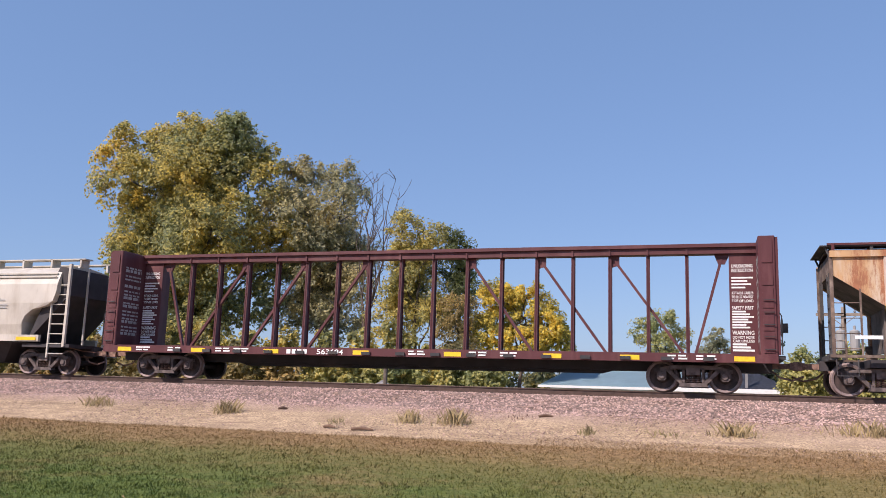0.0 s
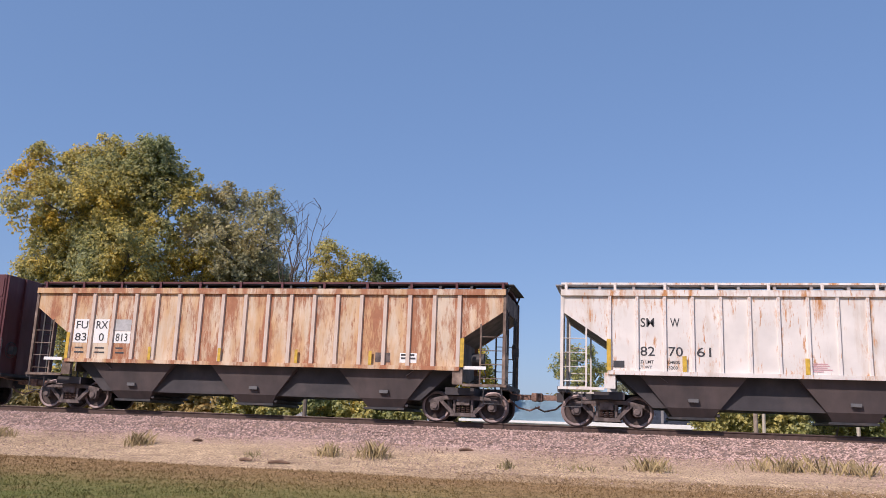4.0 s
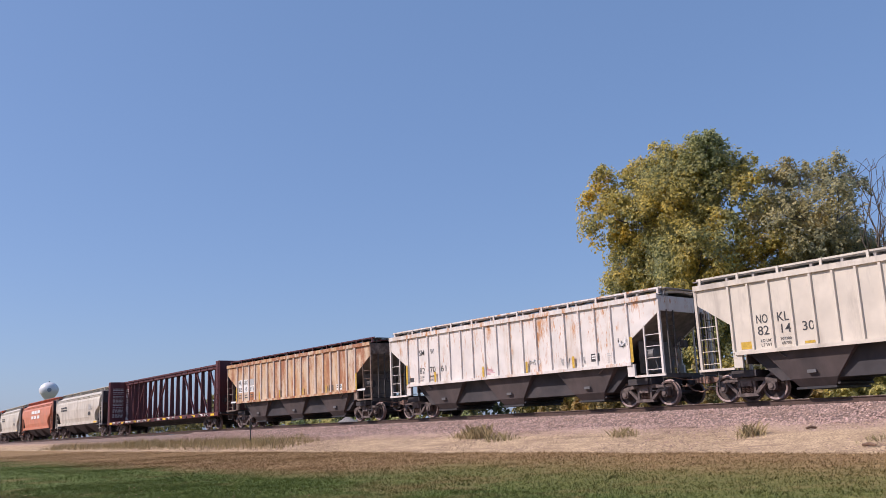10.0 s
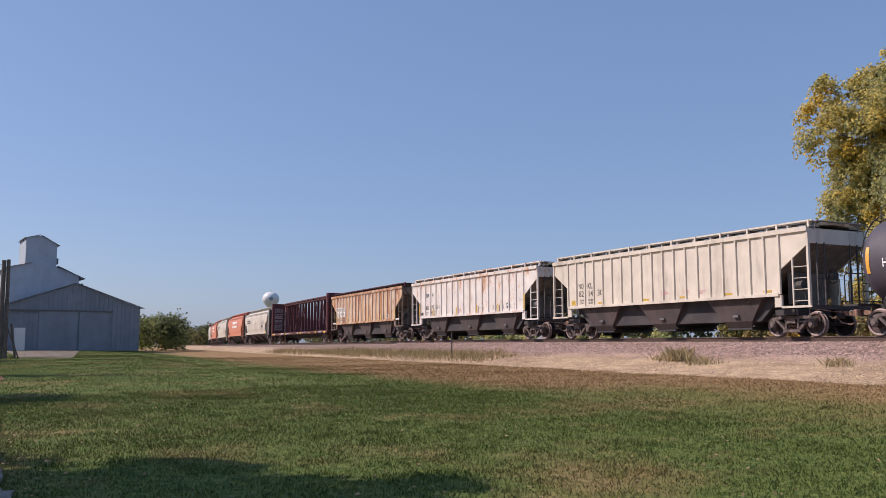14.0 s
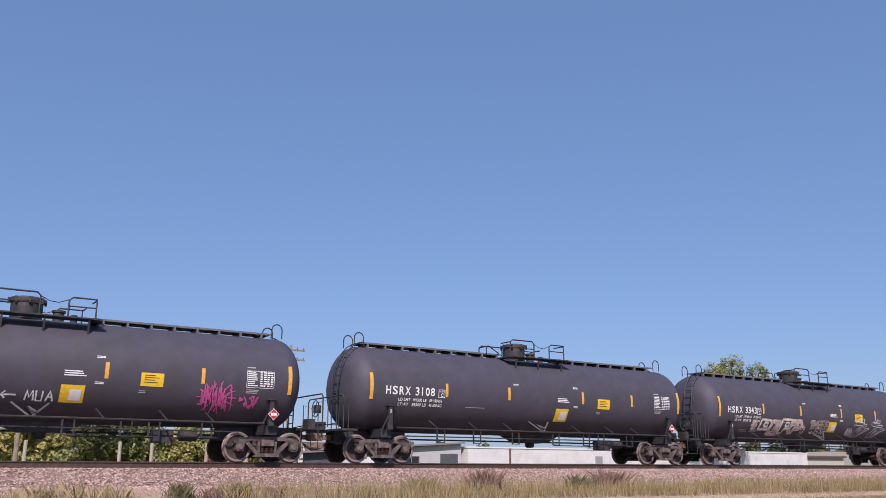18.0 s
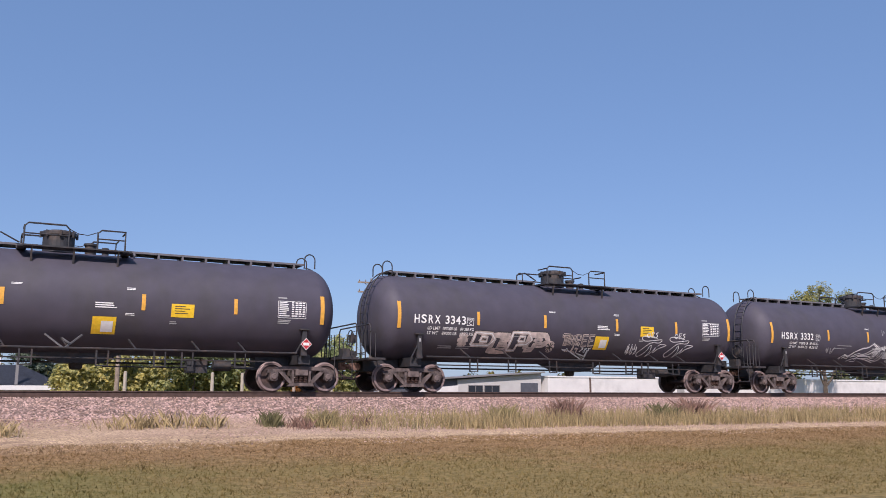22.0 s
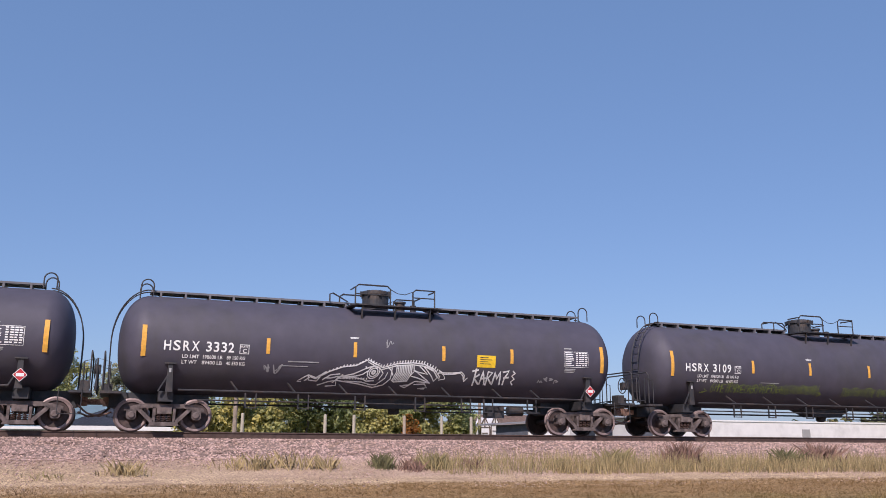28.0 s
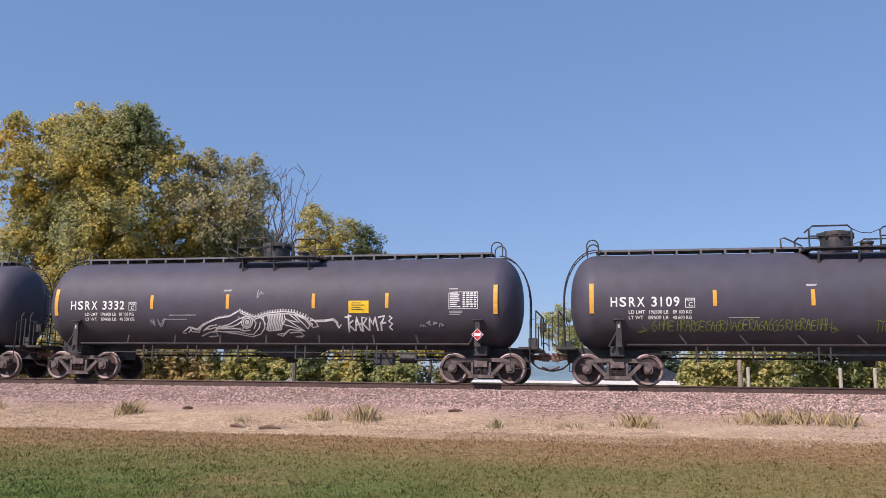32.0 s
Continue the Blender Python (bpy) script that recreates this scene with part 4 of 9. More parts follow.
def add_black_top(car):
    steel = BLACK_STEEL

    def walkway():
        bm = bmesh.new()
        for x0, x1 in ((-7.5, -1.3), (1.45, 7.15)):
            box(bm, x0, x1, -0.31, 0.31, 4.145, 4.165)
            for y in (-0.32, 0.32):
                box(bm, x0, x1, y - 0.015, y + 0.015, 4.13, 4.19)
            x = x0 + 0.3
            while x < x1:
                box(bm, x - 0.03, x + 0.03, -0.36, 0.36, 4.00, 4.14)
                x += 0.72
        return finish(bm, "running_board", WALK_GREY)
    part("running_board", shared("walkway", walkway), car, "grey steel grating walkway along the top")

    def manway():
        bm = bmesh.new()
        lathe(bm, [(4.00, 0.44), (4.50, 0.44), (4.52, 0.50), (4.60, 0.50), (4.64, 0.47), (4.68, 0.30), (4.69, 0.02)], 'z', 28, (-0.35, 0, 0))
        for k in range(8):
            a = k / 8 * 2 * math.pi
            box(bm, -0.35 + 0.5 * math.cos(a) - 0.03, -0.35 + 0.5 * math.cos(a) + 0.03, 0.5 * math.sin(a) - 0.03, 0.5 * math.sin(a) + 0.03, 4.46, 4.64)
        return finish(bm, "manway", steel)
    part("manway", shared("manway", manway), car, "round bolted manway")

    def valve(prof, at):
        def make():
            bm = bmesh.new()
            lathe(bm, prof, 'z', 14, at)
            return finish(bm, "valve", steel)
        return shared("valve" + str(at), make)
    part("valve", valve([(4.0, 0.16), (4.3, 0.16), (4.32, 0.2), (4.38, 0.2), (4.39, 0.02)], (0.55, 0.1, 0)), car)
    part("valve", valve([(4.0, 0.10), (4.25, 0.10), (4.27, 0.02)], (0.95, -0.1, 0)), car)

    def platform():
        bm = bmesh.new()
        for y in (-0.95, 0.95):
            box(bm, -1.35, 1.45, y - 0.28, y + 0.28, 4.00, 4.04)
        for x in (-1.35, 1.45):
            box(bm, x - 0.12, x + 0.12, -1.2, 1.2, 3.98, 4.03)
        for x in (-1.1, 0, 1.2):
            for t in (-1, 1):
                beam(bm, (x, t * 1.15, 4.0), (x, t * 1.05, 3.55), 0.05, 0.05)
        return finish(bm, "platform", steel)
    part("platform", shared("platform", platform), car)

    def bent(name, pts, r):
        def make():
            bm = bmesh.new()
            tube(bm, pts, r, 6)
            return finish(bm, name, steel)
        return shared(name + str(pts), make)
    for y in (-1.05, 1.05):
        part("guard_rail", bent("guard_rail", [(-1.32, y, 4.02), (-1.32, y, 4.58), (-1.22, y, 4.68), (-0.25, y, 4.68), (-0.15, y, 4.58), (-0.15, y, 4.02)], 0.026), car, "bent tube safety railing")
        part("guard_rail", bent("guard_rail", [(0.62, y, 4.02), (0.62, y, 4.53), (0.72, y, 4.62), (1.38, y, 4.62), (1.38, y, 4.02)], 0.026), car, "bent tube safety railing")
        part("mid_rail", bent("mid_rail", [(-1.32, y, 4.38), (-0.15, y, 4.38)], 0.02), car)
        part("mid_rail", bent("mid_rail", [(0.62, y, 4.36), (1.38, y, 4.36)], 0.02), car)
        part("safety_chain", bent("safety_chain", [(-0.15, y, 4.58), (0.1, y, 4.46), (0.35, y, 4.44), (0.62, y, 4.55)], 0.012), car)
    for x in (-1.32, 1.38):
        part("cross_rail", bent("cross_rail", [(x, -1.05, 4.60), (x, -0.45, 4.60)], 0.024), car)
        part("cross_rail", bent("cross_rail", [(x, 0.45, 4.60), (x, 1.05, 4.60)], 0.024), car)
    part("step_rail", bent("step_rail", [(-2.0, -0.4, 4.16), (-2.0, -0.4, 4.42), (-1.9, -0.4, 4.46), (-1.4, -0.4, 4.20)], 0.024), car)

    def hoop():
        bm = bmesh.new()
        tube(bm, arch(0, -0.42, 4.03, 0.36, 0.47), 0.021, 6)
        return finish(bm, "grab_hoop", steel)
    for x in (-7.6, 7.3):
        part("grab_hoop", shared("hoop", hoop), car, at=(x, 0, 0))
        part("grab_hoop", shared("hoop", hoop), car, at=(x, 0.84, 0))

    def end_ladder():
        bm = bmesh.new()
        def at(z):
            k = min(1.0, abs(z - TANK_Z) / (TANK_R + 0.10))
            if z < TANK_Z:
                k *= 0.25
            return -TANK_L + 0.80 - 1.0 * math.sqrt(1 - k * k)
        levels = [1.10, 1.6, 2.1] + [TANK_Z + (TANK_R + 0.10) * math.sin(radians(6 * q)) for q in range(0, 16)]
        for y in (-0.62, -0.20):
            tube(bm, [(at(z), y, z) for z in levels], 0.020, 5)
        for q in range(11):
            z = 1.3 + 0.27 * q
            tube(bm, [(at(z), -0.62, z), (at(z), -0.20, z)], 0.015, 5)
        return finish(bm, "end_ladder", steel)
    lad = shared("end_ladder", end_ladder)
    part("end_ladder", lad, car, "curved steel ladder up the tank head")
    part("end_ladder", lad, car, m=pose(-0.2, 0, 0, 0, 0, 180))
    for s in (-1, 1):
        x = 8.62 * s
        part("end_rail", bent("end_rail", [(x, -1.40, 1.12), (x, -1.40, 2.10), (x, -1.30, 2.20), (x, 1.30, 2.20), (x, 1.40, 2.10), (x, 1.40, 1.12)], 0.024), car, "bent tube railing across the end platform")
    part("brake_wheel", brake_wheel_mesh(), car, at=(8.72, -0.62, 1.75))


def diamond(car, x, z, side, size=0.165):
    vs = [(-size, 0), (0, -size), (size, 0), (0, size)]
    part("hazard_placard", paint_mesh([(u * 1.14, v * 1.14) for u, v in vs], [(0, 1, 2, 3)], x, z, side, WHITE_SIGN, 0.09), car, "red and white diamond hazard placard")
    part("placard_face", paint_mesh(vs, [(0, 1, 2, 3)], x, z, side, RED_SIGN, 0.096), car)
    plate(car, "placard_band", x - 0.1, x + 0.1, z - 0.045, z + 0.045, side, WHITE_SIGN, 0.102)


def data_table(car, x0, x1, z0, z1, side, material, back):
    """The stencilled data block with its ruled columns."""
    block = plate(car, "data_block", x0, x1, z0, z1, side, back, 0.006)
    corners = [(x0, z0), (x1, z0), (x1, z1), (x0, z1), (x0, z0)]
    strokes(block, [corners], side, material, 0.014, "block_outline", 0.010)
    bars(block, x0 + 0.03, x1 - 0.55 * (x1 - x0), z0 + 0.02, z1 - 0.02, 8, side, material, "data_print", 3, 1, 0.010, 0.5)
    for k in range(4):
        a = x0 + (x1 - x0) * (0.48 + 0.13 * k)
        bars(block, a, a + 0.125 * (x1 - x0), z0 + 0.02, z1 - 0.02, 7, side, material, "data_print", 4 + k, 1, 0.010, 0.55)


CARS = []


REFLECTORS = {"3108": (-4.56, -1.75, 1.93, 4.62), "3343": (-4.57, -1.75, 1.56, 4.54), "3281": (-4.57, -1.75, 1.75, 4.56)}
WEIGHTS = {"3108": ("196500 LB", "89 100 KG", "89500 LB", "40 600 KG"), "3343": ("197000 LB", "89 350 KG", "89000 LB", "40 350 KG"), "3109": ("196500 LB", "89 100 KG", "89500 LB", "40 600 KG"), "3332": ("198600 LB", "89 150 KG", "89400 LB", "40 550 KG")}


def black_tank_car(mark, number, centre, extra=None):
    car = thing("tank_car", "matt black tank car with white lettering and orange reflectors", "railway car", "tank cars of the train")
    CARS.append((car, centre))
    add_tank_body(car, BLACK_TANK, BLACK_STEEL, "black")
    add_black_top(car)
    s = SIDE_TANK
    for x, z0, z1, w in [(-7.62, 2.10, 3.0, 0.13), (7.40, 2.10, 3.0, 0.13)] + [(x, 2.30, 2.77, 0.11) for x in REFLECTORS.get(number, (-4.08, -1.39, 1.55, 3.97))]:
        plate(car, "reflector", x - w / 2, x + w / 2, z0, z1, s, ORANGE_TAPE)
    for k, ch in enumerate(mark):
        write(car, ch, -7.08 + 0.265 * k, 2.30, 0.28, s, WHITE_LETTER, width=0.21)
    for k, ch in enumerate(number):
        write(car, ch, -5.90 + 0.215 * k, 2.30, 0.28, s, WHITE_LETTER, width=0.11 if ch == "1" else 0.175)
    u = -5.04 if number == "3343" else -4.92
    plate(car, "plate_mark", u, u + 0.28, 2.26, 2.54, s, WHITE_LETTER)
    plate(car, "plate_mark_inside", u + 0.02, u + 0.26, 2.28, 2.52, s, BLACK_TANK, 0.014)
    write(car, "C", u + 0.09, 2.295, 0.12, s, WHITE_LETTER, "plate_letter", lift=0.018)
    write(car, "PLATE", u + 0.04, 2.45, 0.055, s, WHITE_LETTER, "plate_print", width=0.20, lift=0.018)
    for k, (a, b) in enumerate((("LD LMT", 2.09), ("LT WT", 1.93))):
        write(car, a, -6.55, b, 0.10, s, WHITE_LETTER)
        if number in WEIGHTS:
            write(car, WEIGHTS[number][2 * k], -5.98, b, 0.10, s, WHITE_LETTER, width=0.58)
            write(car, WEIGHTS[number][2 * k + 1], -5.28, b, 0.10, s, WHITE_LETTER, width=0.54)
        else:
            bars(car, -5.98, -5.40, b + 0.01, b + 0.08, 1, s, GREY_LETTER, "weight_print", 11 + k, 5, fill=1.0)
            bars(car, -5.28, -4.74, b + 0.01, b + 0.08, 1, s, GREY_LETTER, "weight_print", 21 + k, 5, fill=1.0)
    bars(car, -3.7, -2.65, 1.94, 1.98, 1, s, GREY_LETTER, "small_print", 5)
    bars(car, -1.55, -1.15, 2.86, 2.92, 2, s, WHITE_LETTER, "small_print", 7)
    plate(car, "yellow_notice", 2.72, 3.38, 2.14, 2.53, s, YELLOW_SIGN, label="yellow notice with dark print")
    bars(car, 2.82, 3.28, 2.20, 2.47, 4, s, DARK_LETTER, "notice_print", 8, lift=0.016, fill=0.3)
    data_table(car, 5.95, 6.85, 2.26, 2.78, s, WHITE_LETTER, BLACK_TANK)
    bars(car, 5.95, 6.5, 2.06, 2.20, 3, s, GREY_LETTER, "small_print", 9)
    bars(car, 5.95, 6.3, 2.83, 2.90, 1, s, GREY_LETTER, "small_print", 10)
    diamond(car, 6.86, 1.46, surface('flat', 1.46))
    plate(car, "sticker", -6.87, -6.81, 1.66, 1.78, surface('flat', 1.455), GREY_LETTER)
    if extra:
        extra(car, s)
    return car


def with_yellow_square(car, s):
    for a, b in (((-0.60, 1.56), (-0.12, 1.16)), ((0.36, 1.56), (-0.10, 1.16)), ((-0.15, 1.46), (0.02, 1.30))):
        bm = bmesh.new()
        beam(bm, (a[0], s(a[1]) - 0.05, a[1]), (b[0], min(s(b[1]), -1.40) - 0.04, b[1]), 0.05, 0.04)
        part("brace_strut", finish(bm, "brace_strut", GREY_STEEL), car)
    bars(car, 1.45, 1.75, 2.12, 2.20, 2, s, WHITE_LETTER, "small_print", 33)
    bars(car, 1.45, 1.75, 2.86, 2.94, 2, s, WHITE_LETTER, "small_print", 34)
    plate(car, "yellow_sheet", 0.58, 1.22, 1.60, 2.08, s, YELLOW_SIGN, label="yellow sheet with a pale panel")
    plate(car, "pale_panel", 0.82, 1.14, 1.66, 1.96, s, WHITE_SIGN, 0.016)
    bars(car, 0.62, 1.42, 2.30, 2.48, 3, s, WHITE_LETTER, "small_print", 31)
    bars(car, 2.7, 3.0, 1.92, 2.02, 2, s, GREY_LETTER, "small_print", 32)


def spray_3281(car, s):
    with_yellow_square(car, s)
    strokes(car, scribble(6, -4.9, -4.4, 1.6, 1.85, 3), s, GREEN_SPRAY, 0.035)
    strokes(car, scribble(7, -3.9, -2.8, 1.5, 2.05, 5) + [[(-3.6, 1.95), (-2.3, 1.9)]], s, GREEN_SPRAY, 0.045, label="lime spray-painted tag")
    word = {'M': [[(0, 0), (.1, 1), (.4, .3), (.7, 1), (.8, 0)]], 'o': [[(0, .1), (0, .7), (.5, .7), (.5, .1), (0, .1)]], 'T': [[(0, .9), (.8, 1)], [(.4, .95), (.35, 0)]],
            'W': [[(0, 1), (.2, 0), (.45, .6), (.7, 0), (.9, 1)]], 'I': [[(.2, 1), (.2, 0)]], 'S': [[(.6, .9), (.1, .8), (.1, .5), (.6, .4), (.5, 0), (0, .1)]],
            '<': [[(1.4, .5), (0, .5), (.4, .85)], [(0, .5), (.4, .15)]], 'U': [[(0, 1), (0.05, 0), (.6, 0), (.65, 1)]], 'A': [[(0, 0), (.35, 1), (.7, 0)], [(.15, .4), (.6, .4)]], ' ': []}
    u = 0
    lines = []
    for ch in "TWo MA":
        lines += [[(a + u, b) for a, b in l] for l in word[ch]]
        u += {' ': 0.35, 'o': 0.7}.get(ch, 0.95)
    strokes(car, lines, s, PINK_SPRAY, 0.06, x=-6.75, z=1.55, k=0.37, label="pink spray-painted tag")
    u = 0
    lines = []
    for ch in "MoTWIoS < MUA":
        lines += [[(a + u, b) for a, b in l] for l in word[ch]]
        u += {' ': 0.5, '<': 1.8, 'I': 0.5, 'o': 0.75}.get(ch, 1.0)
    strokes(car, lines, s, WHITE_SPRAY, 0.045, x=-2.62, z=1.62, k=0.265, label="white spray-painted tag")
    piece = scribble(9, 4.55, 5.55, 1.55, 2.35, 9) + scribble(19, 4.5, 5.6, 1.5, 2.25, 8)
    piece += [[(5.05 + 0.35 * math.cos(q), 1.92 + 0.28 * math.sin(q)), (5.05 + 0.62 * math.cos(q), 1.92 + 0.50 * math.sin(q))] for q in [0.45 * n for n in range(14)]]
    strokes(car, piece, s, PINK_SPRAY, 0.032, label="large pink spray-painted piece of thin spiky lines")
    strokes(car, scribble(10, 5.75, 6.4, 1.65, 2.0, 4), s, PINK_SPRAY, 0.045)


def spray_3343(car, s):
    with_yellow_square(car, s)
    letters = {'D': [[(0, 0), (.1, 1), (.7, .95), (.85, .5), (.65, 0), (0, 0)], [(.3, .3), (.35, .7), (.55, .65), (.55, .3), (.3, .3)]],
               'E': [[(.8, 1), (.1, 1), (0, 0), (.8, 0), (.8, .25), (.35, .3), (.37, .42), (.7, .45), (.7, .62), (.4, .62), (.4, .75), (.85, .8), (.8, 1)]],
               'P': [[(0, 0), (.1, 1), (.75, 1), (.9, .6), (.7, .35), (.35, .3), (.3, 0), (0, 0)], [(.35, .5), (.4, .78), (.6, .78), (.6, .5), (.35, .5)]]}
    for ch, x0, z0, w, h, fat in (("D", -4.74, 1.62, 1.10, 0.43, 0.13), ("E", -3.93, 1.45, 0.92, 0.53, 0.20), ("P", -3.20, 1.48, 1.06, 0.62, 0.12), ("P", -2.46, 1.53, 1.05, 0.51, 0.20)):
        lines = [[(x0 + a * w, z0 + b * h) for a, b in l] for l in letters[ch]]
        strokes(car, lines, s, DARK_LETTER, fat + 0.07, lift=0.012, name="graffiti_outline", label="dark outline of a graffiti letter")
        strokes(car, lines, s, SILVER_SPRAY, fat, lift=0.015, name="graffiti_letter", label="pale tan graffiti letter")
        strokes(car, lines, s, WHITE_SPRAY if fat < 0.15 else SILVER_SPRAY, 0.035, lift=0.018, name="graffiti_line", label="thin white line of a graffiti letter")
    spikes = [[(0, 0), (.5, .6)], [(.5, 0), (0, .6)], [(.25, -.1), (.25, .7)], [(-.1, .3), (.6, .3)]]
    strokes(car, spikes, s, SILVER_SPRAY, 0.12, x=-5.25, z=1.60, k=0.60, name="graffiti_star", label="pale tan spray-painted star")
    strokes(car, spikes, s, SILVER_SPRAY, 0.10, x=-1.50, z=1.50, k=0.50, name="graffiti_star", label="pale tan spray-painted star")
    strokes(car, spikes, s, DARK_LETTER, 0.035, x=-1.50, z=1.50, k=0.42, lift=0.018, name="graffiti_line", label="dark lines in a spray-painted star")
    bars(car, -6.0, -4.55, 1.46, 1.58, 2, s, GREY_SPRAY, "small_print", 47, 2)
    narrow = {'T': [[(0, 1), (.8, 1), (.8, .75), (.55, .75), (.5, 0), (.25, 0), (.28, .75), (0, .75), (0, 1)]], 'H': [[(0, 0), (0, 1)], [(.5, 1), (.5, 0)], [(0, .5), (.5, .5)], [(.15, 0), (.15, 1)]],
              'R': [[(0, 0), (0, 1), (.5, .95), (.5, .55), (.05, .5), (.6, 0)]], 'E': [[(.6, 1), (0, 1), (0, 0), (.6, 0)], [(0, .5), (.5, .5)]], 'G': [[(.7, .9), (.1, 1), (0, .2), (.7, 0), (.7, .5), (.35, .5)]]}
    for i, ch in enumerate("THREE"):
        lines = [[(a + i * 0.80, b) for a, b in l] for l in narrow[ch]]
        strokes(car, lines, s, SILVER_SPRAY, 0.085, x=-0.90, z=1.72, k=0.38, name="graffiti_letter")
        strokes(car, lines, s, DARK_LETTER, 0.025, x=-0.90, z=1.72, k=0.38, lift=0.018, name="graffiti_line")
    strokes(car, narrow['G'], s, SILVER_SPRAY, 0.08, x=-0.35, z=1.44, k=0.34, name="graffiti_letter")
    strokes(car, scribble(12, -0.8, -0.5, 1.50, 1.62, 2) + scribble(13, 0.0, 0.5, 1.50, 1.66, 3), s, WHITE_SPRAY, 0.035, label="thin white tag")
    strokes(car, scribble(14, 2.17, 2.72, 1.39, 1.90, 7), s, WHITE_SPRAY, 0.03, label="thin white tag")
    sweep = [(100, 90), (60, 96), (22, 98), (8, 88), (30, 76), (80, 80), (126, 84), (116, 70), (64, 68), (24, 40), (4, 20), (22, 8), (50, 28), (70, 60), (76, 30), (64, 8), (90, 30), (101, 50), (97, 24), (115, 42), (136, 50), (160, 60), (126, 63), (112, 54)]
    ring = [(46 + 10 * math.cos(q), 102 + 10 * math.sin(q)) for q in [0.63 * n for n in range(11)]]
    tag = [rounded(sweep), ring, [(64, 90), (65, 118), (80, 115), (70, 103), (84, 90)], rounded([(100, 116), (88, 110), (98, 101), (87, 92)])]
    for ox in (2.76, 4.17):
        strokes(car, tag, s, WHITE_SPRAY, 0.030, x=ox, z=1.33, k=0.0085, label="thin white looping spray-painted tag")


def spray_3332(car, s):
    """A reptile's skeleton in white lines, with tags beside it."""
    spine = [(-2.42, 1.62), (-2.10, 1.84), (-1.71, 2.00), (-1.32, 2.05), (-0.96, 2.24), (-0.70, 2.12), (-0.44, 2.02), (-0.02, 2.15), (0.52, 2.20), (0.90, 2.17), (1.29, 2.02), (1.55, 1.80)]
    lines = [spine, [(a, b - 0.06) for a, b in spine[6:]]]
    # knobs along the back
    for i, ((ax, az), (bx, bz)) in enumerate(zip(spine, spine[1:])):
        n = max(2, int((bx - ax) / 0.085))
        for k in range(n):
            u, v = ax + (bx - ax) * k / n, az + (bz - az) * k / n
            lines.append([(u, v), (u + 0.02, v + (0.09 if i > 5 else 0.06))])
    # fore legs
    lines += [[(-2.16, 1.85), (-2.42, 1.66), (-2.69, 1.73), (-2.96, 1.54), (-2.82, 1.53)], [(-2.69, 1.73), (-2.62, 1.58), (-2.36, 1.56), (-2.30, 1.68)], [(-2.42, 1.62), (-2.60, 1.68), (-2.74, 1.55)]]
    lines += [[(-2.20, 1.60), (-2.0, 1.75), (-1.72, 1.79)], [(-2.15, 1.66), (-1.95, 1.66), (-1.74, 1.72)], [(-2.28, 1.44), (-2.0, 1.55), (-1.76, 1.60), (-1.70, 1.45), (-2.02, 1.42)], [(-1.76, 1.60), (-1.62, 1.78)], [(-1.85, 1.52), (-1.74, 1.66)]]
    # skull and jaw
    lines += [[(-1.76, 1.69), (-1.3, 1.80), (-1.0, 1.96), (-0.75, 2.06), (-0.52, 2.0), (-0.36, 1.85), (-0.42, 1.66)], [(-1.6, 1.70), (-1.2, 1.74), (-1.0, 1.80), (-0.88, 1.90)], [(-1.76, 1.66), (-1.2, 1.69), (-0.95, 1.66), (-0.8, 1.60), (-0.55, 1.62)]]
    lines += [[(-1.78, 1.60), (-1.0, 1.51), (-0.50, 1.42), (-0.20, 1.50), (-0.05, 1.69), (-0.10, 1.92), (-0.28, 2.05)], [(-1.5, 1.58), (-0.95, 1.57), (-0.62, 1.50), (-0.44, 1.50), (-0.24, 1.70), (-0.22, 1.88)], [(-1.0, 2.05), (-0.96, 1.98)], [(-0.96, 2.18), (-0.70, 2.06)]]
    for r in (0.03, 0.06, 0.13, 0.19):
        lines.append([(-0.68 + r * math.cos(k / 12 * 2 * math.pi), 1.87 + r * math.sin(k / 12 * 2 * math.pi)) for k in range(13)])
    for k in range(9):
        a = -1.55 + 0.09 * k
        lines.append([(a, 1.70), (a + 0.03, 1.64)])
    # ribs
    for k in range(10):
        a = 0.0 + 0.055 * k
        lines.append([(a, 2.12), (a + 0.06, 1.90), (a + 0.02, 1.64)])
    lines += [[(0.0, 1.65), (0.10, 1.60), (0.30, 1.62), (0.54, 1.64)], [(-0.15, 2.08), (-0.10, 1.90), (-0.02, 1.80)]]
    # hind legs, hip and tail
    lines += [[(0.56, 2.12), (0.62, 1.95), (1.12, 1.86), (0.76, 2.10)], [(0.62, 1.98), (0.95, 1.80), (1.33, 1.60), (0.84, 1.74), (0.56, 1.80), (0.62, 1.92)], [(1.33, 1.60), (0.80, 1.64), (0.62, 1.52), (0.36, 1.50), (0.56, 1.44), (0.76, 1.60)], [(0.80, 1.54), (1.16, 1.57), (1.30, 1.46), (1.0, 1.42), (1.25, 1.42)], [(0.95, 2.14), (1.28, 1.98), (1.48, 1.77), (1.42, 1.66), (1.28, 1.80), (1.0, 2.02), (0.9, 2.1)]]
    lines += [[(1.45, 2.0), (1.62, 1.92), (1.77, 1.74), (1.58, 1.70), (1.55, 1.84)], [(1.5, 1.92), (1.96, 1.93), (2.24, 1.97), (2.38, 1.88), (2.46, 1.68)], [(1.6, 1.88), (1.96, 1.89), (2.22, 1.93), (2.34, 1.86), (2.46, 1.68)], [(2.38, 1.78), (2.46, 1.68), (2.53, 1.80)]]
    lines = [[(a - 0.27 * max(0.0, 2.1 - b), b) for a, b in l] for l in lines]
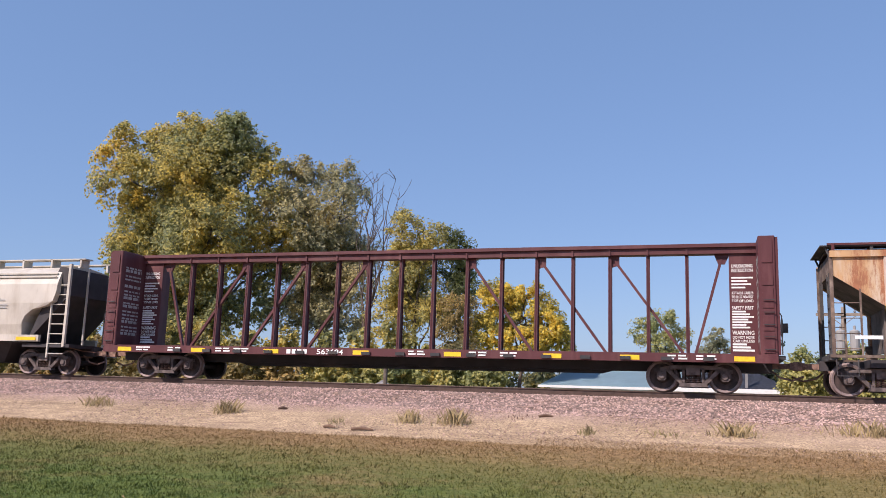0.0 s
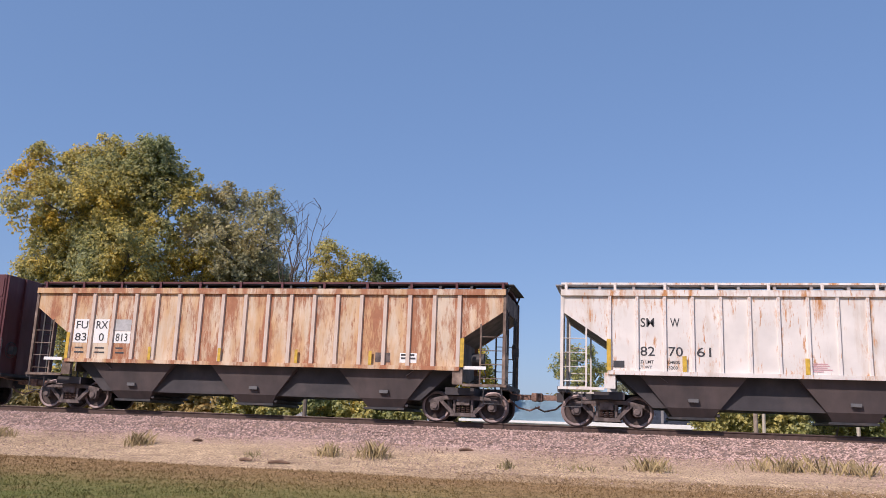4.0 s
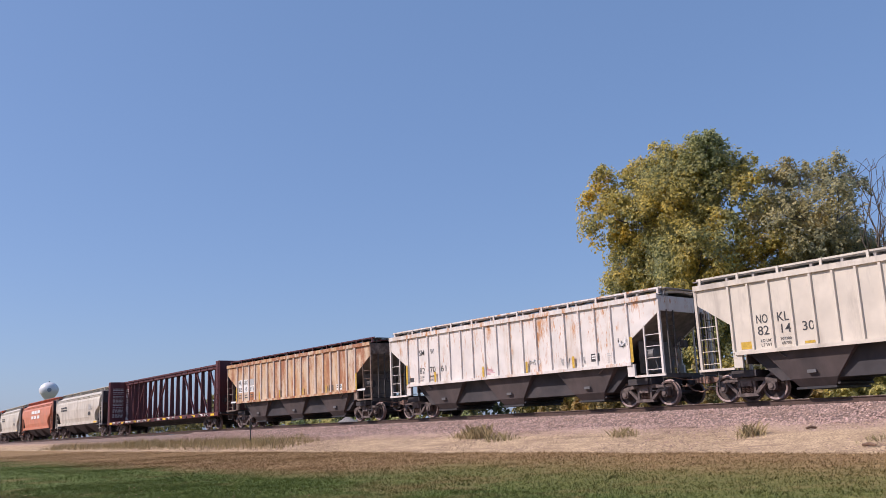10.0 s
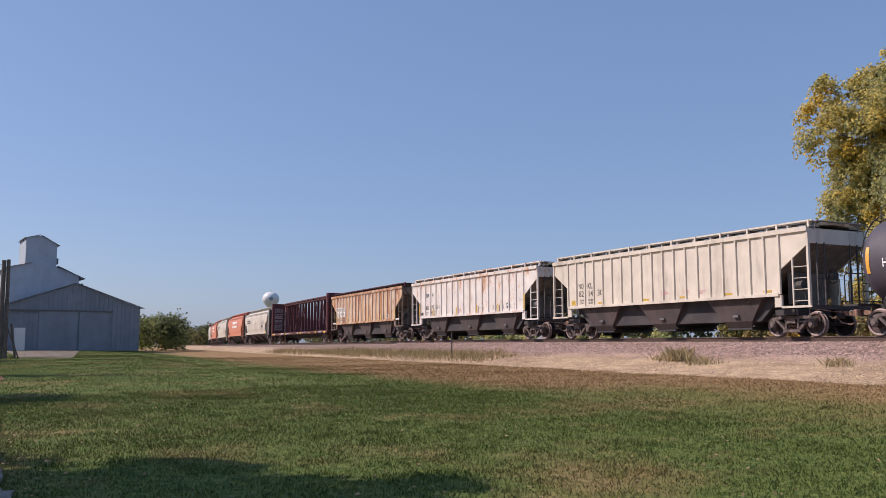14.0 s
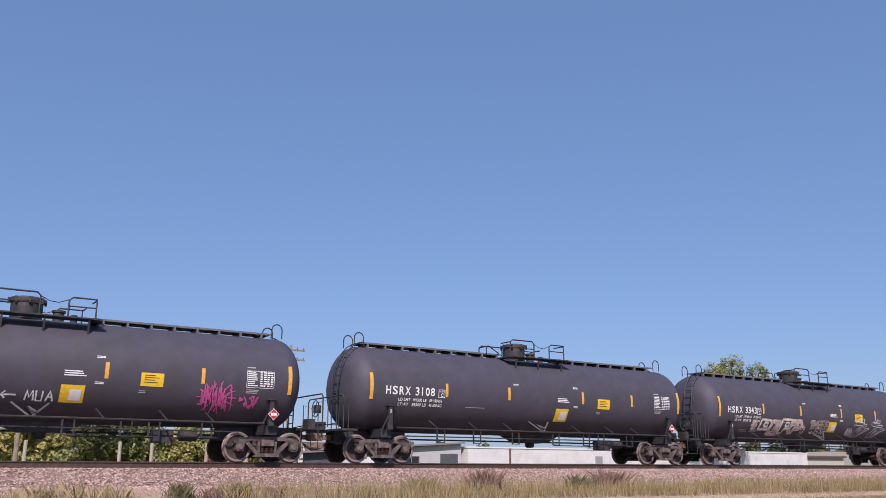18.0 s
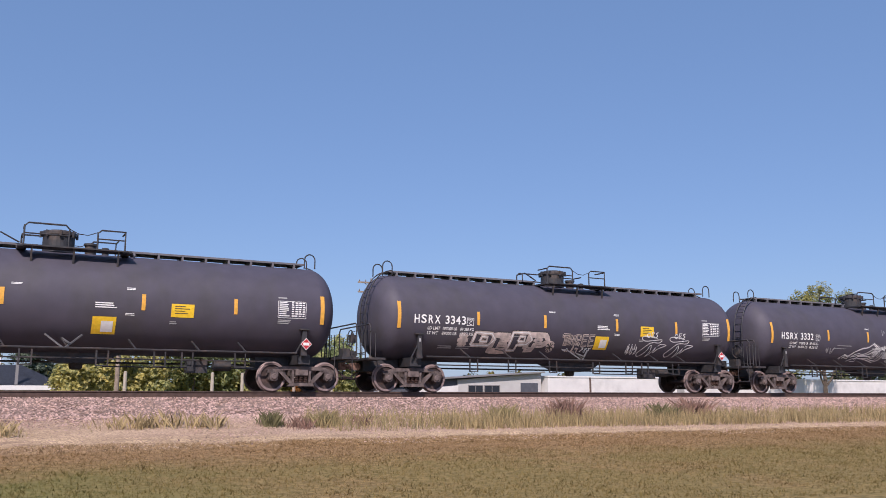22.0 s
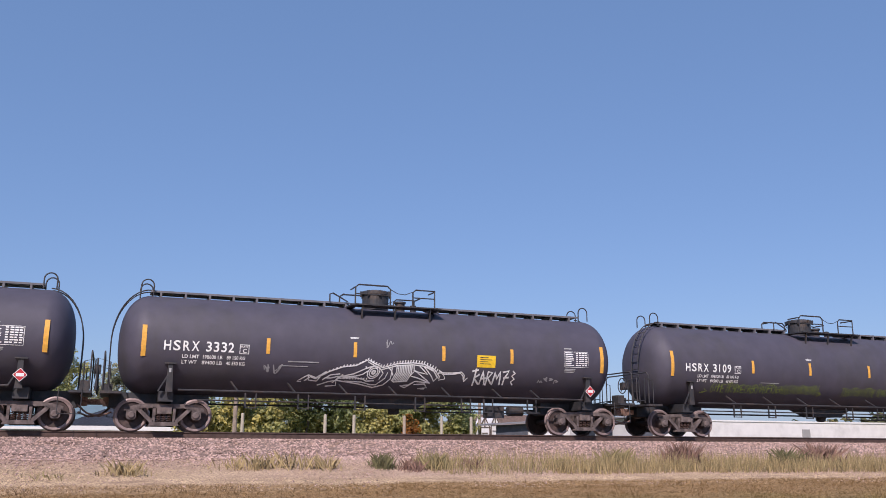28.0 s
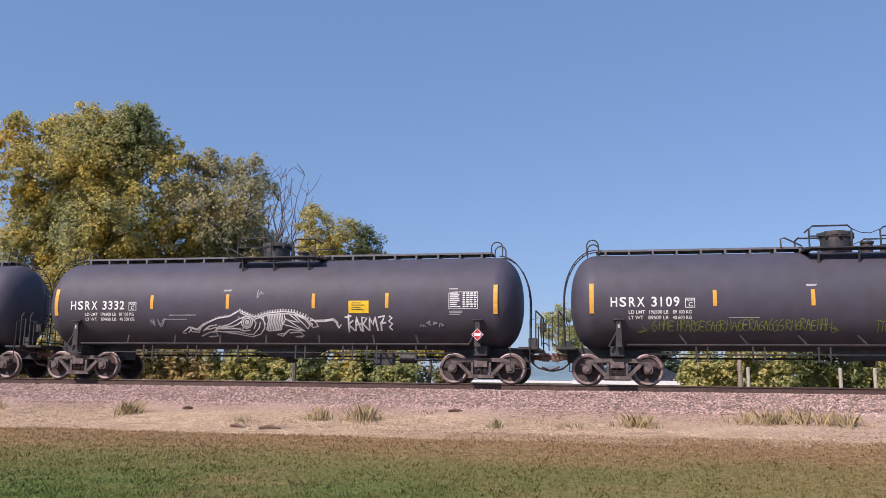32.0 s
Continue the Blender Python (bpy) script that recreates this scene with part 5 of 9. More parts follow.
    strokes(car, [[(-3.46, 2.10), (-2.51, 2.10)]], s, GREY_SPRAY, 0.035)
    strokes(car, lines, s, WHITE_SPRAY, 0.036, label="white line graffiti of a long reptile skeleton")
    strokes(car, scribble(21, -4.2, -3.6, 1.72, 2.0, 4), s, GREY_SPRAY, 0.03)
    tag = [[(0, .9), (.5, 1.0)], [(.3, 1.1), (.2, -.1)], [(.2, .4), (.6, .7)], [(.2, .45), (.65, 0)], [(.7, 0), (.85, .95), (1.1, 0)], [(.72, .4), (1.15, .45)], [(1.2, -.05), (1.25, .9), (1.6, .85), (1.3, .45), (1.65, .05)], [(1.7, 0), (1.8, .9), (2.0, .4), (2.2, .95), (2.3, 0)], [(2.4, .9), (2.9, 1.0), (2.6, .5), (2.55, 0)], [(2.5, .5), (2.95, .55)], [(3.2, 1.0), (3.4, .85), (3.15, .65), (3.4, .45), (3.15, .25), (3.35, .05)]]
    strokes(car, tag, s, WHITE_SPRAY, 0.055, x=2.58, z=1.60, k=0.455, label="white spray-painted tag")
    strokes(car, scribble(23, 5.0, 5.8, 1.7, 1.9, 4), s, GREY_SPRAY, 0.03)
    strokes(car, scribble(24, -0.5, -0.15, 2.62, 2.9, 2), s, GREY_SPRAY, 0.025)


def letter_line(seed, x0, x1, z0, z1):
    """A row of small tight unreadable spray capitals with hooked tails."""
    rng = random.Random(seed)
    out = []
    u = x0
    while u < x1:
        w = rng.uniform(0.09, 0.15)
        a, b = z0 + rng.uniform(-0.02, 0.03), z1 + rng.uniform(-0.06, 0.03)
        m = a + (b - a) * rng.uniform(0.4, 0.6)
        kind = rng.randrange(6)
        if kind == 0:
            out += [[(u, a), (u + 0.02, b)], [(u - 0.02, m), (u + w, m + 0.02), (u + w, a - 0.02), (u + w - 0.01, b)]]
        elif kind == 1:
            out.append(rounded([(u + w, b), (u, m + 0.03), (u + 0.02, a), (u + w, a + 0.03), (u + w, m), (u + 0.03, m)]))
        elif kind == 2:
            out += [rounded([(u, a), (u + w * 0.4, b), (u + w, a - 0.03)]), [(u + w * 0.1, m), (u + w * 1.1, m)]]
        elif kind == 3:
            out += [[(u - 0.02, b), (u + w * 1.2, b + 0.02)], [(u + w * 0.5, b), (u + w * 0.45, a - 0.04)]]
        elif kind == 4:
            out.append(rounded([(u + w, b - 0.02), (u + 0.02, b), (u, m), (u + w * 0.8, m), (u, m), (u + 0.01, a), (u + w, a)]))
        else:
            out.append(rounded([(u, a), (u, b), (u + w, (b + m) / 2), (u, m), (u + w * 1.1, a - 0.03)]))
        u += w + (rng.uniform(0.01, 0.035) if rng.random() < 0.84 else 0.09)
    return out


def spray_3109(car, s):
    strokes(car, letter_line(31, -5.85, -1.0, 1.61, 1.92), s, GREEN_SPRAY, 0.019, label="line of lime spray-painted writing")
    strokes(car, [[(-6.3, 1.56), (-6.0, 1.63)], [(-6.15, 1.70), (-6.0, 1.63), (-6.2, 1.55)], [(-0.95, 1.70), (-0.70, 1.62)], [(-0.70, 1.62), (-0.84, 1.72)], [(-0.70, 1.62), (-0.86, 1.55)]], s, GREEN_SPRAY, 0.024)
    strokes(car, letter_line(32, 0.3, 4.4, 1.61, 1.90), s, GREEN_SPRAY, 0.019)


def grey_tank_car(centre):
    car = thing("tank_car", "grey tank car with yellow lettering and a middle ladder", "railway car", "tank cars of the train")
    CARS.append((car, centre))
    add_tank_body(car, GREY_TANK, GREY_STEEL, "grey")
    s = SIDE_TANK
    for x, z0, z1, w in ((-7.72, 2.15, 2.95, 0.13), (7.30, 2.15, 3.0, 0.13), (-4.85, 2.32, 2.75, 0.11), (-2.1, 2.32, 2.78, 0.11), (1.10, 2.32, 2.80, 0.11), (4.15, 2.36, 2.82, 0.11)):
        plate(car, "reflector", x - w / 2, x + w / 2, z0, z1, s, YELLOW_SIGN if w > 0.12 else YELLOW_LETTER)
    write(car, "UTLX", -6.92, 2.16, 0.24, s, YELLOW_LETTER, width=0.92)
    write(car, "206668", -5.88, 2.16, 0.24, s, YELLOW_LETTER, width=1.0)
    bars(car, -6.9, -5.3, 1.75, 1.90, 2, s, YELLOW_LETTER, "weight_print", 41, 3, fill=0.6)
    bars(car, -6.9, -6.0, 2.02, 2.07, 1, s, YELLOW_LETTER, "small_print", 42)
    bars(car, -4.45, -4.1, 2.12, 2.36, 3, s, GREY_LETTER, "small_print", 43)
    plate(car, "pink_placard", -7.8, -7.4, 1.62, 1.82, s, PINK_SIGN, 0.05)
    bars(car, -1.5, -0.6, 1.72, 2.1, 6, s, YELLOW_LETTER, "small_print", 44, fill=0.25)
    plate(car, "yellow_notice", 3.55, 4.0, 2.0, 2.24, s, YELLOW_SIGN)
    bars(car, 3.6, 3.95, 2.08, 2.15, 1, s, DARK_LETTER, "notice_print", 45, lift=0.016)
    data_table(car, 5.9, 7.0, 2.2, 2.75, s, GREY_LETTER, GREY_TANK)
    diamond(car, 6.72, 1.60, surface('flat', 1.47), 0.17)
    strokes(car, [[(0, .9), (.1, 0), (.55, .1)], [(.7, .15), (.7, .45), (1.0, .45), (1.0, .12), (.7, .15)], [(1.15, 0), (1.2, .9), (1.75, 0), (1.72, 1.0)], [(1.7, 1.0), (3.4, 1.0)], [(2.5, 1.0), (2.7, 0.0)]], s, WHITE_SPRAY, 0.045, x=-5.3, z=1.55, k=0.52, label="white spray-painted tag")
    strokes(car, scribble(51, 4.25, 5.3, 1.7, 2.08, 8) + scribble(54, 4.4, 5.1, 1.7, 2.0, 6), s, YELLOW_SPRAY, 0.035, label="yellow spray-painted tag")
    strokes(car, scribble(52, -2.7, -2.1, 1.75, 2.0, 4) + scribble(53, 3.0, 3.6, 1.8, 1.95, 4), s, GREY_SPRAY, 0.03)
    bm = bmesh.new()
    box(bm, -1.7, 1.4, -0.95, 0.95, 4.02, 4.08)
    for x in (-1.5, 1.2):
        for t in (-1, 1):
            beam(bm, (x, t * 0.9, 4.04), (x, t * 0.75, 3.82), 0.06, 0.06)
    part("platform", finish(bm, "platform", GREY_STEEL), car)
    bm = bmesh.new()
    lathe(bm, [(4.0, 0.40), (4.46, 0.42), (4.48, 0.49), (4.54, 0.49), (4.56, 0.02)], 'z', 24, (-0.75, 0, 0))
    for k in range(6):
        a = k / 6 * 2 * math.pi + 0.3
        box(bm, -0.75 + 0.5 * math.cos(a) - 0.04, -0.75 + 0.5 * math.cos(a) + 0.04, 0.5 * math.sin(a) - 0.04, 0.5 * math.sin(a) + 0.04, 4.40, 4.56)
    part("manway", finish(bm, "manway", GREY_STEEL), car)
    bm = bmesh.new()
    lathe(bm, [(4.05, 0.2), (4.2, 0.2), (4.22, 0.02)], 'z', 12, (0.45, 0, 0))
    part("valve", finish(bm, "valve", GREY_STEEL), car)
    for y in (-0.95, 0.95):
        for name, pts, r in (("guard_rail", [(-1.65, y, 4.08), (-1.65, y, 4.72), (-0.1, y, 4.78), (0.0, y, 4.68), (0.0, y, 4.08)], 0.025),
                             ("guard_rail", [(0.65, y, 4.08), (0.65, y, 4.70), (0.75, y, 4.80), (1.2, y, 4.80), (1.4, y, 4.45), (1.4, y, 4.08)], 0.025),
                             ("rail_brace", [(-1.65, y, 4.7), (-0.95, y, 4.12)], 0.02), ("rail_brace", [(1.2, y, 4.8), (1.2, y, 4.1)], 0.02)):
            bm = bmesh.new()
            tube(bm, pts, r, 5)
            part(name, finish(bm, name, GREY_STEEL), car)
    bm = bmesh.new()
    for x in (0.05, 0.45):
        pts = [(x + 0.06 * (1 - (z - 0.7) / 3.3) * (-1 if x < 0.2 else 1), min(SIDE_TANK(z), -0.5) - 0.14, z) for z in (1.3, 1.7, 2.1, 2.56, 3.0, 3.4, 3.75, 4.0)]
        pts = [(x + (-0.08 if x < 0.2 else 0.08), -1.62, 0.62)] + pts
        tube(bm, pts, 0.028, 5)
    for z in (0.7, 1.0, 1.3, 1.6, 1.9, 2.2, 2.5, 2.8, 3.1, 3.4, 3.65, 3.85):
        yy = -1.62 if z < 1.2 else min(SIDE_TANK(z), -0.5) - 0.14
        tube(bm, [(0.0, yy, z), (0.5, yy, z)], 0.016, 4)
    part("side_ladder", finish(bm, "side_ladder", GREY_STEEL), car, "steel ladder up the middle of the tank")
    return car


# ---------------------------------------------------------------- ribbed covered hopper cars
HOP_W = 1.55


def ribbed_hopper(label, paint, key, centre, writing=None, roof=None, ribs=None):
    car = thing("covered_hopper", label, "railway car", "covered hopper cars of the train")
    CARS.append((car, centre))
    roof = roof or paint
    top, bot, L, Lb = 3.96, 1.58, 8.13, 6.78
    poly = [(-L, top), (-L, 3.36), (-Lb, 2.46), (-Lb, bot), (Lb, bot), (Lb, 2.46), (L, 3.36), (L, top)]
    for s in (-1, 1):
        bm = bmesh.new()
        prism(bm, poly, s * HOP_W - 0.02, s * HOP_W + 0.02)
        part("side_sheet", finish(bm, "side_sheet", paint), car)

    def rib():
        bm = bmesh.new()
        w = 0.075 if key == "rusty" else 0.055
        a = [(-w, 0), (-w + 0.018, -0.06), (w - 0.018, -0.06), (w, 0)]
        for z0, z1 in ((bot, top - 0.1),):
            lo = [bm.verts.new((x, y, z0)) for x, y in a]
            hi = [bm.verts.new((x, y, z1)) for x, y in a]
            for i in range(4):
                bm.faces.new((lo[i], lo[(i + 1) % 4], hi[(i + 1) % 4], hi[i]))
            bm.faces.new(lo)
            bm.faces.new(hi[::-1])
        return finish(bm, "rib", ribs or paint)
    rm = shared("rib_" + key, rib)
    n, first = (19, 6.83) if key == "nokl" else (17, 6.72)
    for i in range(n + 1):
        x = first * (2 * i / n - 1)
        part("rib", rm, car, m=pose(x, -HOP_W - 0.02, 0))
        part("rib", rm, car, m=pose(x, HOP_W + 0.02, 0, 0, 0, 180))
    for s in (-1, 1):
        y0, y1 = sorted((s * (HOP_W + 0.005), s * (HOP_W + 0.10)))
        for name, half, z0, z1 in (("top_chord", L + 0.03, top - 0.12, top + 0.06), ("side_sill", Lb, bot - 0.07, bot + 0.05)):
            bm = bmesh.new()
            box(bm, -half, half, y0, y1, z0, z1)
            part(name, finish(bm, name, paint), car)
    bm = bmesh.new()
    prof = [(-HOP_W, top + 0.02), (-0.9, top + 0.20), (0, top + 0.26), (0.9, top + 0.20), (HOP_W, top + 0.02), (0.9, top + 0.12), (0, top + 0.18), (-0.9, top + 0.12)]
    a = [bm.verts.new((-L, y, z)) for y, z in prof]
    b = [bm.verts.new((L, y, z)) for y, z in prof]
    for i in range(len(prof)):
        bm.faces.new((a[i], b[i], b[(i + 1) % len(prof)], a[(i + 1) % len(prof)]))
    bm.faces.new(a)
    bm.faces.new(b[::-1])
    part("roof", finish(bm, "roof", roof), car)
    bm = bmesh.new()
    box(bm, -1.8, 1.8, -0.4, 0.4, top + 0.1, top + 0.24)
    hatch = finish(bm, "hatch_cover", WALK_DARK if key == "rusty" else ROOF_GREY)
    for i in range(4):
        part("hatch_cover", hatch, car, "long roof hatch cover", (-5.6 + 3.7 * i, 0, 0))
    bm = bmesh.new()
    for y in (-1.05, 1.05):
        box(bm, -L - 0.05, L + 0.05, y - 0.26, y + 0.26, 4.19, 4.23)
        for i in range(17):
            x = -L + 0.1 + (2 * L - 0.2) * i / 16
            box(bm, x - 0.04, x + 0.04, y - 0.24, y + 0.24, 4.02, 4.20)
    for x in (-L - 0.1, L + 0.1):
        box(bm, x - 0.13, x + 0.13, -1.3, 1.3, 4.20, 4.23)
        for y in (-1.2, 1.2):
            beam(bm, (x, y, 4.20), (x * 0.985, y, 3.9), 0.05, 0.05)
    part("running_board", finish(bm, "running_board", WALK_DARK if key == "rusty" else ROOF_GREY), car, "grating roof walkway on brackets")
    edge = paint if roof is paint else roof
    for s in (-1, 1):
        bm = bmesh.new()
        box(bm, -L - 0.05, L + 0.05, *sorted((s * 1.30, s * 1.345)), 4.225, 4.285)
        part("walkway_edge", finish(bm, "walkway_edge", edge), car)
    bm = bmesh.new()
    box(bm, -0.04, 0.04, -0.02, 0.02, 4.02, 4.28)
    post_mesh = finish(bm, "walkway_post", edge)
    for i in range(12):
        for y in (-1.365, 1.365):
            part("walkway_post", post_mesh, car, at=(-L + 0.1 + (2 * L - 0.2) * i / 11, y, 0))
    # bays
    # near-black block that paints the shade in the hollows between the bays
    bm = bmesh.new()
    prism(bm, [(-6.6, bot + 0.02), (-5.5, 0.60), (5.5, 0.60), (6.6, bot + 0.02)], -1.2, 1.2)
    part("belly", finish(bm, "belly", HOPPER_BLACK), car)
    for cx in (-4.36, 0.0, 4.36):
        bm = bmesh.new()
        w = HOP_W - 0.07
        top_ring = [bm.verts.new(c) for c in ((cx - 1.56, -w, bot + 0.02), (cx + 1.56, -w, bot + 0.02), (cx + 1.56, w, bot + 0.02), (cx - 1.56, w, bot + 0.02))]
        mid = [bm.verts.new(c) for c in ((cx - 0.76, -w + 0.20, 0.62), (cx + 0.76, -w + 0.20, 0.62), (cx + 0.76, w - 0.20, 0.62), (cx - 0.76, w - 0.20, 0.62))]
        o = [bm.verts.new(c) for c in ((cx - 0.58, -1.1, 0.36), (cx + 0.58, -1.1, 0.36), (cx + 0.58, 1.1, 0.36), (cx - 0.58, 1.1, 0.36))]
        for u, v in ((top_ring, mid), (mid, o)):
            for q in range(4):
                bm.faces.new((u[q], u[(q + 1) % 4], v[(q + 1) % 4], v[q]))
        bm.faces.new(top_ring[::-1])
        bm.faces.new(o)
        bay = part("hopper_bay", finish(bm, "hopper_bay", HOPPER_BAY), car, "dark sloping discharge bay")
        bm = bmesh.new()
        box(bm, cx - 0.68, cx + 0.62, -1.15, 1.15, 0.29, 0.36)
        tube(bm, [(cx + 0.7, -1.15, 0.44), (cx + 0.7, 1.15, 0.44)], 0.05, 8)
        part("outlet_gate", finish(bm, "outlet_gate", BLACK_STEEL), bay)
        bm = bmesh.new()
        box(bm, cx - 0.14, cx + 0.14, -w + 0.08, -w + 0.25, 0.78, 0.88)
        part("poke_hole", finish(bm, "poke_hole", GREY_STEEL), bay)
    bm = bmesh.new()
    box(bm, -L - 0.25, L + 0.25, -0.22, 0.22, 0.72, 1.0)
    part("centre_sill", finish(bm, "centre_sill", HOPPER_BLACK), car)
    for s in (-1, 1):
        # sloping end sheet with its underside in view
        # the shade under the overhang comes from this darker colour
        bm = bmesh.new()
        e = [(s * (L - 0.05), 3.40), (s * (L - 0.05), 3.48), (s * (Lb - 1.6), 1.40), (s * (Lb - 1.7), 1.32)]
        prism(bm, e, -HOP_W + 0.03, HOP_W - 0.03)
        part("end_slope", finish(bm, "end_slope", END_SHEET), car, "sloping end sheet with shade in its brown-grey colour")
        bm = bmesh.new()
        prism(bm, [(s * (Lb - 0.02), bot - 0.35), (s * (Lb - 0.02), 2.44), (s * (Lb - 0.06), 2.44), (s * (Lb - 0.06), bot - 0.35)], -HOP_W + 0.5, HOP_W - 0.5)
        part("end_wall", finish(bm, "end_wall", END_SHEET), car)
        bm = bmesh.new()
        box(bm, *sorted((s * 6.3, s * 7.2)), -1.3, 1.3, 0.80, 1.02)
        part("bolster", finish(bm, "bolster", HOPPER_BLACK), car)
    for s in (-1, 1):
        bm = bmesh.new()
        prism(bm, [(s * (L + 0.0), 3.40), (s * (L + 0.0), top), (s * (L - 0.06), top), (s * (L - 0.06), 3.40)], -HOP_W, HOP_W)
        for y in (-HOP_W, HOP_W):
            box(bm, s * L - 0.045, s * L + 0.045, y - 0.05, y + 0.05, 1.12, top)
            box(bm, s * (L - 0.72) - 0.025, s * (L - 0.72) + 0.025, y - 0.03, y + 0.03, 1.12, 2.95)
            z = 1.30
            while z < 2.9:
                tube(bm, [(s * L, y, z), (s * (L - 0.72), y, z)], 0.015, 5)
                z += 0.42
            box(bm, *sorted((s * (L + 0.10), s * (Lb + 0.1))), y - 0.06, y + 0.06, 1.05, 1.13)
            box(bm, *sorted((s * (Lb + 0.10), s * (Lb - 0.22))), y - 0.05, y + 0.05, 1.10, 1.56)
        part("end_frame", finish(bm, "end_frame", RUSTY_FRAME if key == "rusty" else paint), car, "corner posts and side ladder")
        # end ladder and sill: grime and the shade between cars share one dark colour
        bm = bmesh.new()
        for y in (-1.1, -0.7, 0.7, 1.1):
            box(bm, s * L - 0.025, s * L + 0.025, y - 0.025, y + 0.025, 1.1, 3.45)
        for k in range(6):
            tube(bm, [(s * (L + 0.02), -1.1, 1.35 + 0.38 * k), (s * (L + 0.02), -0.7, 1.35 + 0.38 * k)], 0.016, 4)
        box(bm, *sorted((s * (L + 0.12), s * (L - 0.1))), -HOP_W, HOP_W, 0.98, 1.14)
        for y in (-HOP_W, HOP_W):
            tube(bm, [(s * (L - 0.05), y, 1.02), (s * (L - 0.05), y, 0.55), (s * (L - 0.6), y, 0.55), (s * (L - 0.6), y, 1.02)], 0.018, 5)
        part("end_ladder", finish(bm, "end_ladder", WALK_DARK), car, "dark grimy end ladder and end sill, with shade in the colour")
    part("brake_wheel", brake_wheel_mesh(), car, at=(L + 0.15, -0.5, 2.2))
    bm = bmesh.new()
    lathe(bm, [(7.05, 0.02), (7.07, 0.2), (7.45, 0.2), (7.47, 0.02)], 'x', 14, (0, -1.0, 1.9))
    tube(bm, [(7.4, -1.0, 1.75), (7.5, -1.0, 1.4), (7.0, -0.9, 1.2)], 0.03, 5)
    part("air_reservoir", finish(bm, "air_reservoir", GREY_STEEL if key == "smw" else BLACK_STEEL), car)
    add_trucks(car, 6.83)
    add_couplers(car, 8.55)
    if writing:
        writing(car, surface('flat', HOP_W + 0.02))
    return car


def mark_smw(car, s):
    write(car, "SM", -5.84, 2.93, 0.26, s, DARK_LETTER, width=0.40, lift=0.008)
    write(car, "W", -4.98, 2.93, 0.26, s, DARK_LETTER, width=0.26, lift=0.008)
    for t, x in (("82", -5.85), ("70", -5.06), ("61", -4.27)):
        write(car, t, x, 2.08, 0.27, s, DARK_LETTER, width=0.42, lift=0.008)
    write(car, "LD LMT", -5.9, 1.86, 0.09, s, DARK_LETTER, lift=0.008)
    write(car, "LT WT", -5.9, 1.70, 0.09, s, DARK_LETTER, lift=0.008)
    write(car, "204800", -5.12, 1.86, 0.09, s, DARK_LETTER, width=0.40, lift=0.008)
    write(car, "63200", -5.12, 1.70, 0.09, s, DARK_LETTER, width=0.33, lift=0.008)
    for x in (-6.75, -4.6, -1.27, 1.41, 3.98, 6.86):
        plate(car, "reflector", x - 0.06, x + 0.06, 1.62, 2.55 if abs(x) > 6.5 else 2.08, surface('flat', HOP_W + 0.09), MUSTARD_TAPE)
    plate(car, "stencil_box", -6.62, -6.30, 1.72, 1.92, s, DARK_LETTER, 0.006)
    plate(car, "data_block", 4.84, 5.26, 1.80, 2.10, s, DARK_LETTER, 0.006)
    bars(car, 4.88, 5.22, 1.86, 2.04, 2, s, WHITE_LETTER, "data_print", 62, 2, 0.012)
    bars(car, 5.64, 6.02, 1.66, 2.05, 5, s, GREY_LETTER, "small_print", 63, 2, 0.008, 0.4)
    bars(car, -1.3, -0.55, 1.68, 1.95, 5, s, PINK_SIGN, "small_print", 64, 1, 0.008, 0.45)
    strokes(car, scribble(65, 1.5, 2.15, 1.92, 2.14, 4), s, WHITE_SPRAY, 0.05, label="white spray-painted tag")
    strokes(car, scribble(66, 3.24, 3.75, 1.76, 2.10, 5), s, GREY_LETTER, 0.02, label="thin grey tag")
    strokes(car, scribble(67, 4.2, 4.55, 1.76, 2.02, 4), s, GREY_LETTER, 0.02)
    strokes(car, scribble(68, 6.2, 6.68, 2.20, 2.58, 6), s, WHITE_SPRAY, 0.04, label="white spray-painted tag")


def mark_nokl(car, s):
    write(car, "NO", -5.94, 2.47, 0.29, s, DARK_LETTER, width=0.42, lift=0.008)
    write(car, "KL", -5.21, 2.47, 0.29, s, DARK_LETTER, width=0.42, lift=0.008)
    for t, x in (("82", -5.92), ("14", -5.17), ("30", -4.40)):
        write(car, t, x, 2.09, 0.29, s, DARK_LETTER, width=0.41, lift=0.008)
    write(car, "LD LMT", -5.84, 1.86, 0.09, s, DARK_LETTER, lift=0.008)
    write(car, "LT WT", -5.84, 1.72, 0.09, s, DARK_LETTER, lift=0.008)
    write(car, "207300", -5.16, 1.86, 0.09, s, DARK_LETTER, width=0.38, lift=0.008)
    write(car, "60700", -5.12, 1.72, 0.09, s, DARK_LETTER, width=0.32, lift=0.008)
    for x in (-6.35, -4.15, -0.8, 1.6, 4.2, 6.2):
        plate(car, "reflector", x - 0.21, x + 0.21, 1.68, 1.76 if x > -6 else 1.92, surface('flat', HOP_W + 0.02), MUSTARD_TAPE)
    bars(car, 0.2, 0.75, 1.85, 2.05, 4, s, PINK_SIGN, "small_print", 72, 1, 0.008, 0.45)
    bars(car, 1.6, 2.1, 1.85, 2.0, 3, s, PINK_SIGN, "small_print", 73, 1, 0.008, 0.45)
    bars(car, 2.5, 3.0, 1.8, 1.95, 3, s, PINK_SIGN, "small_print", 74, 1, 0.008, 0.45)


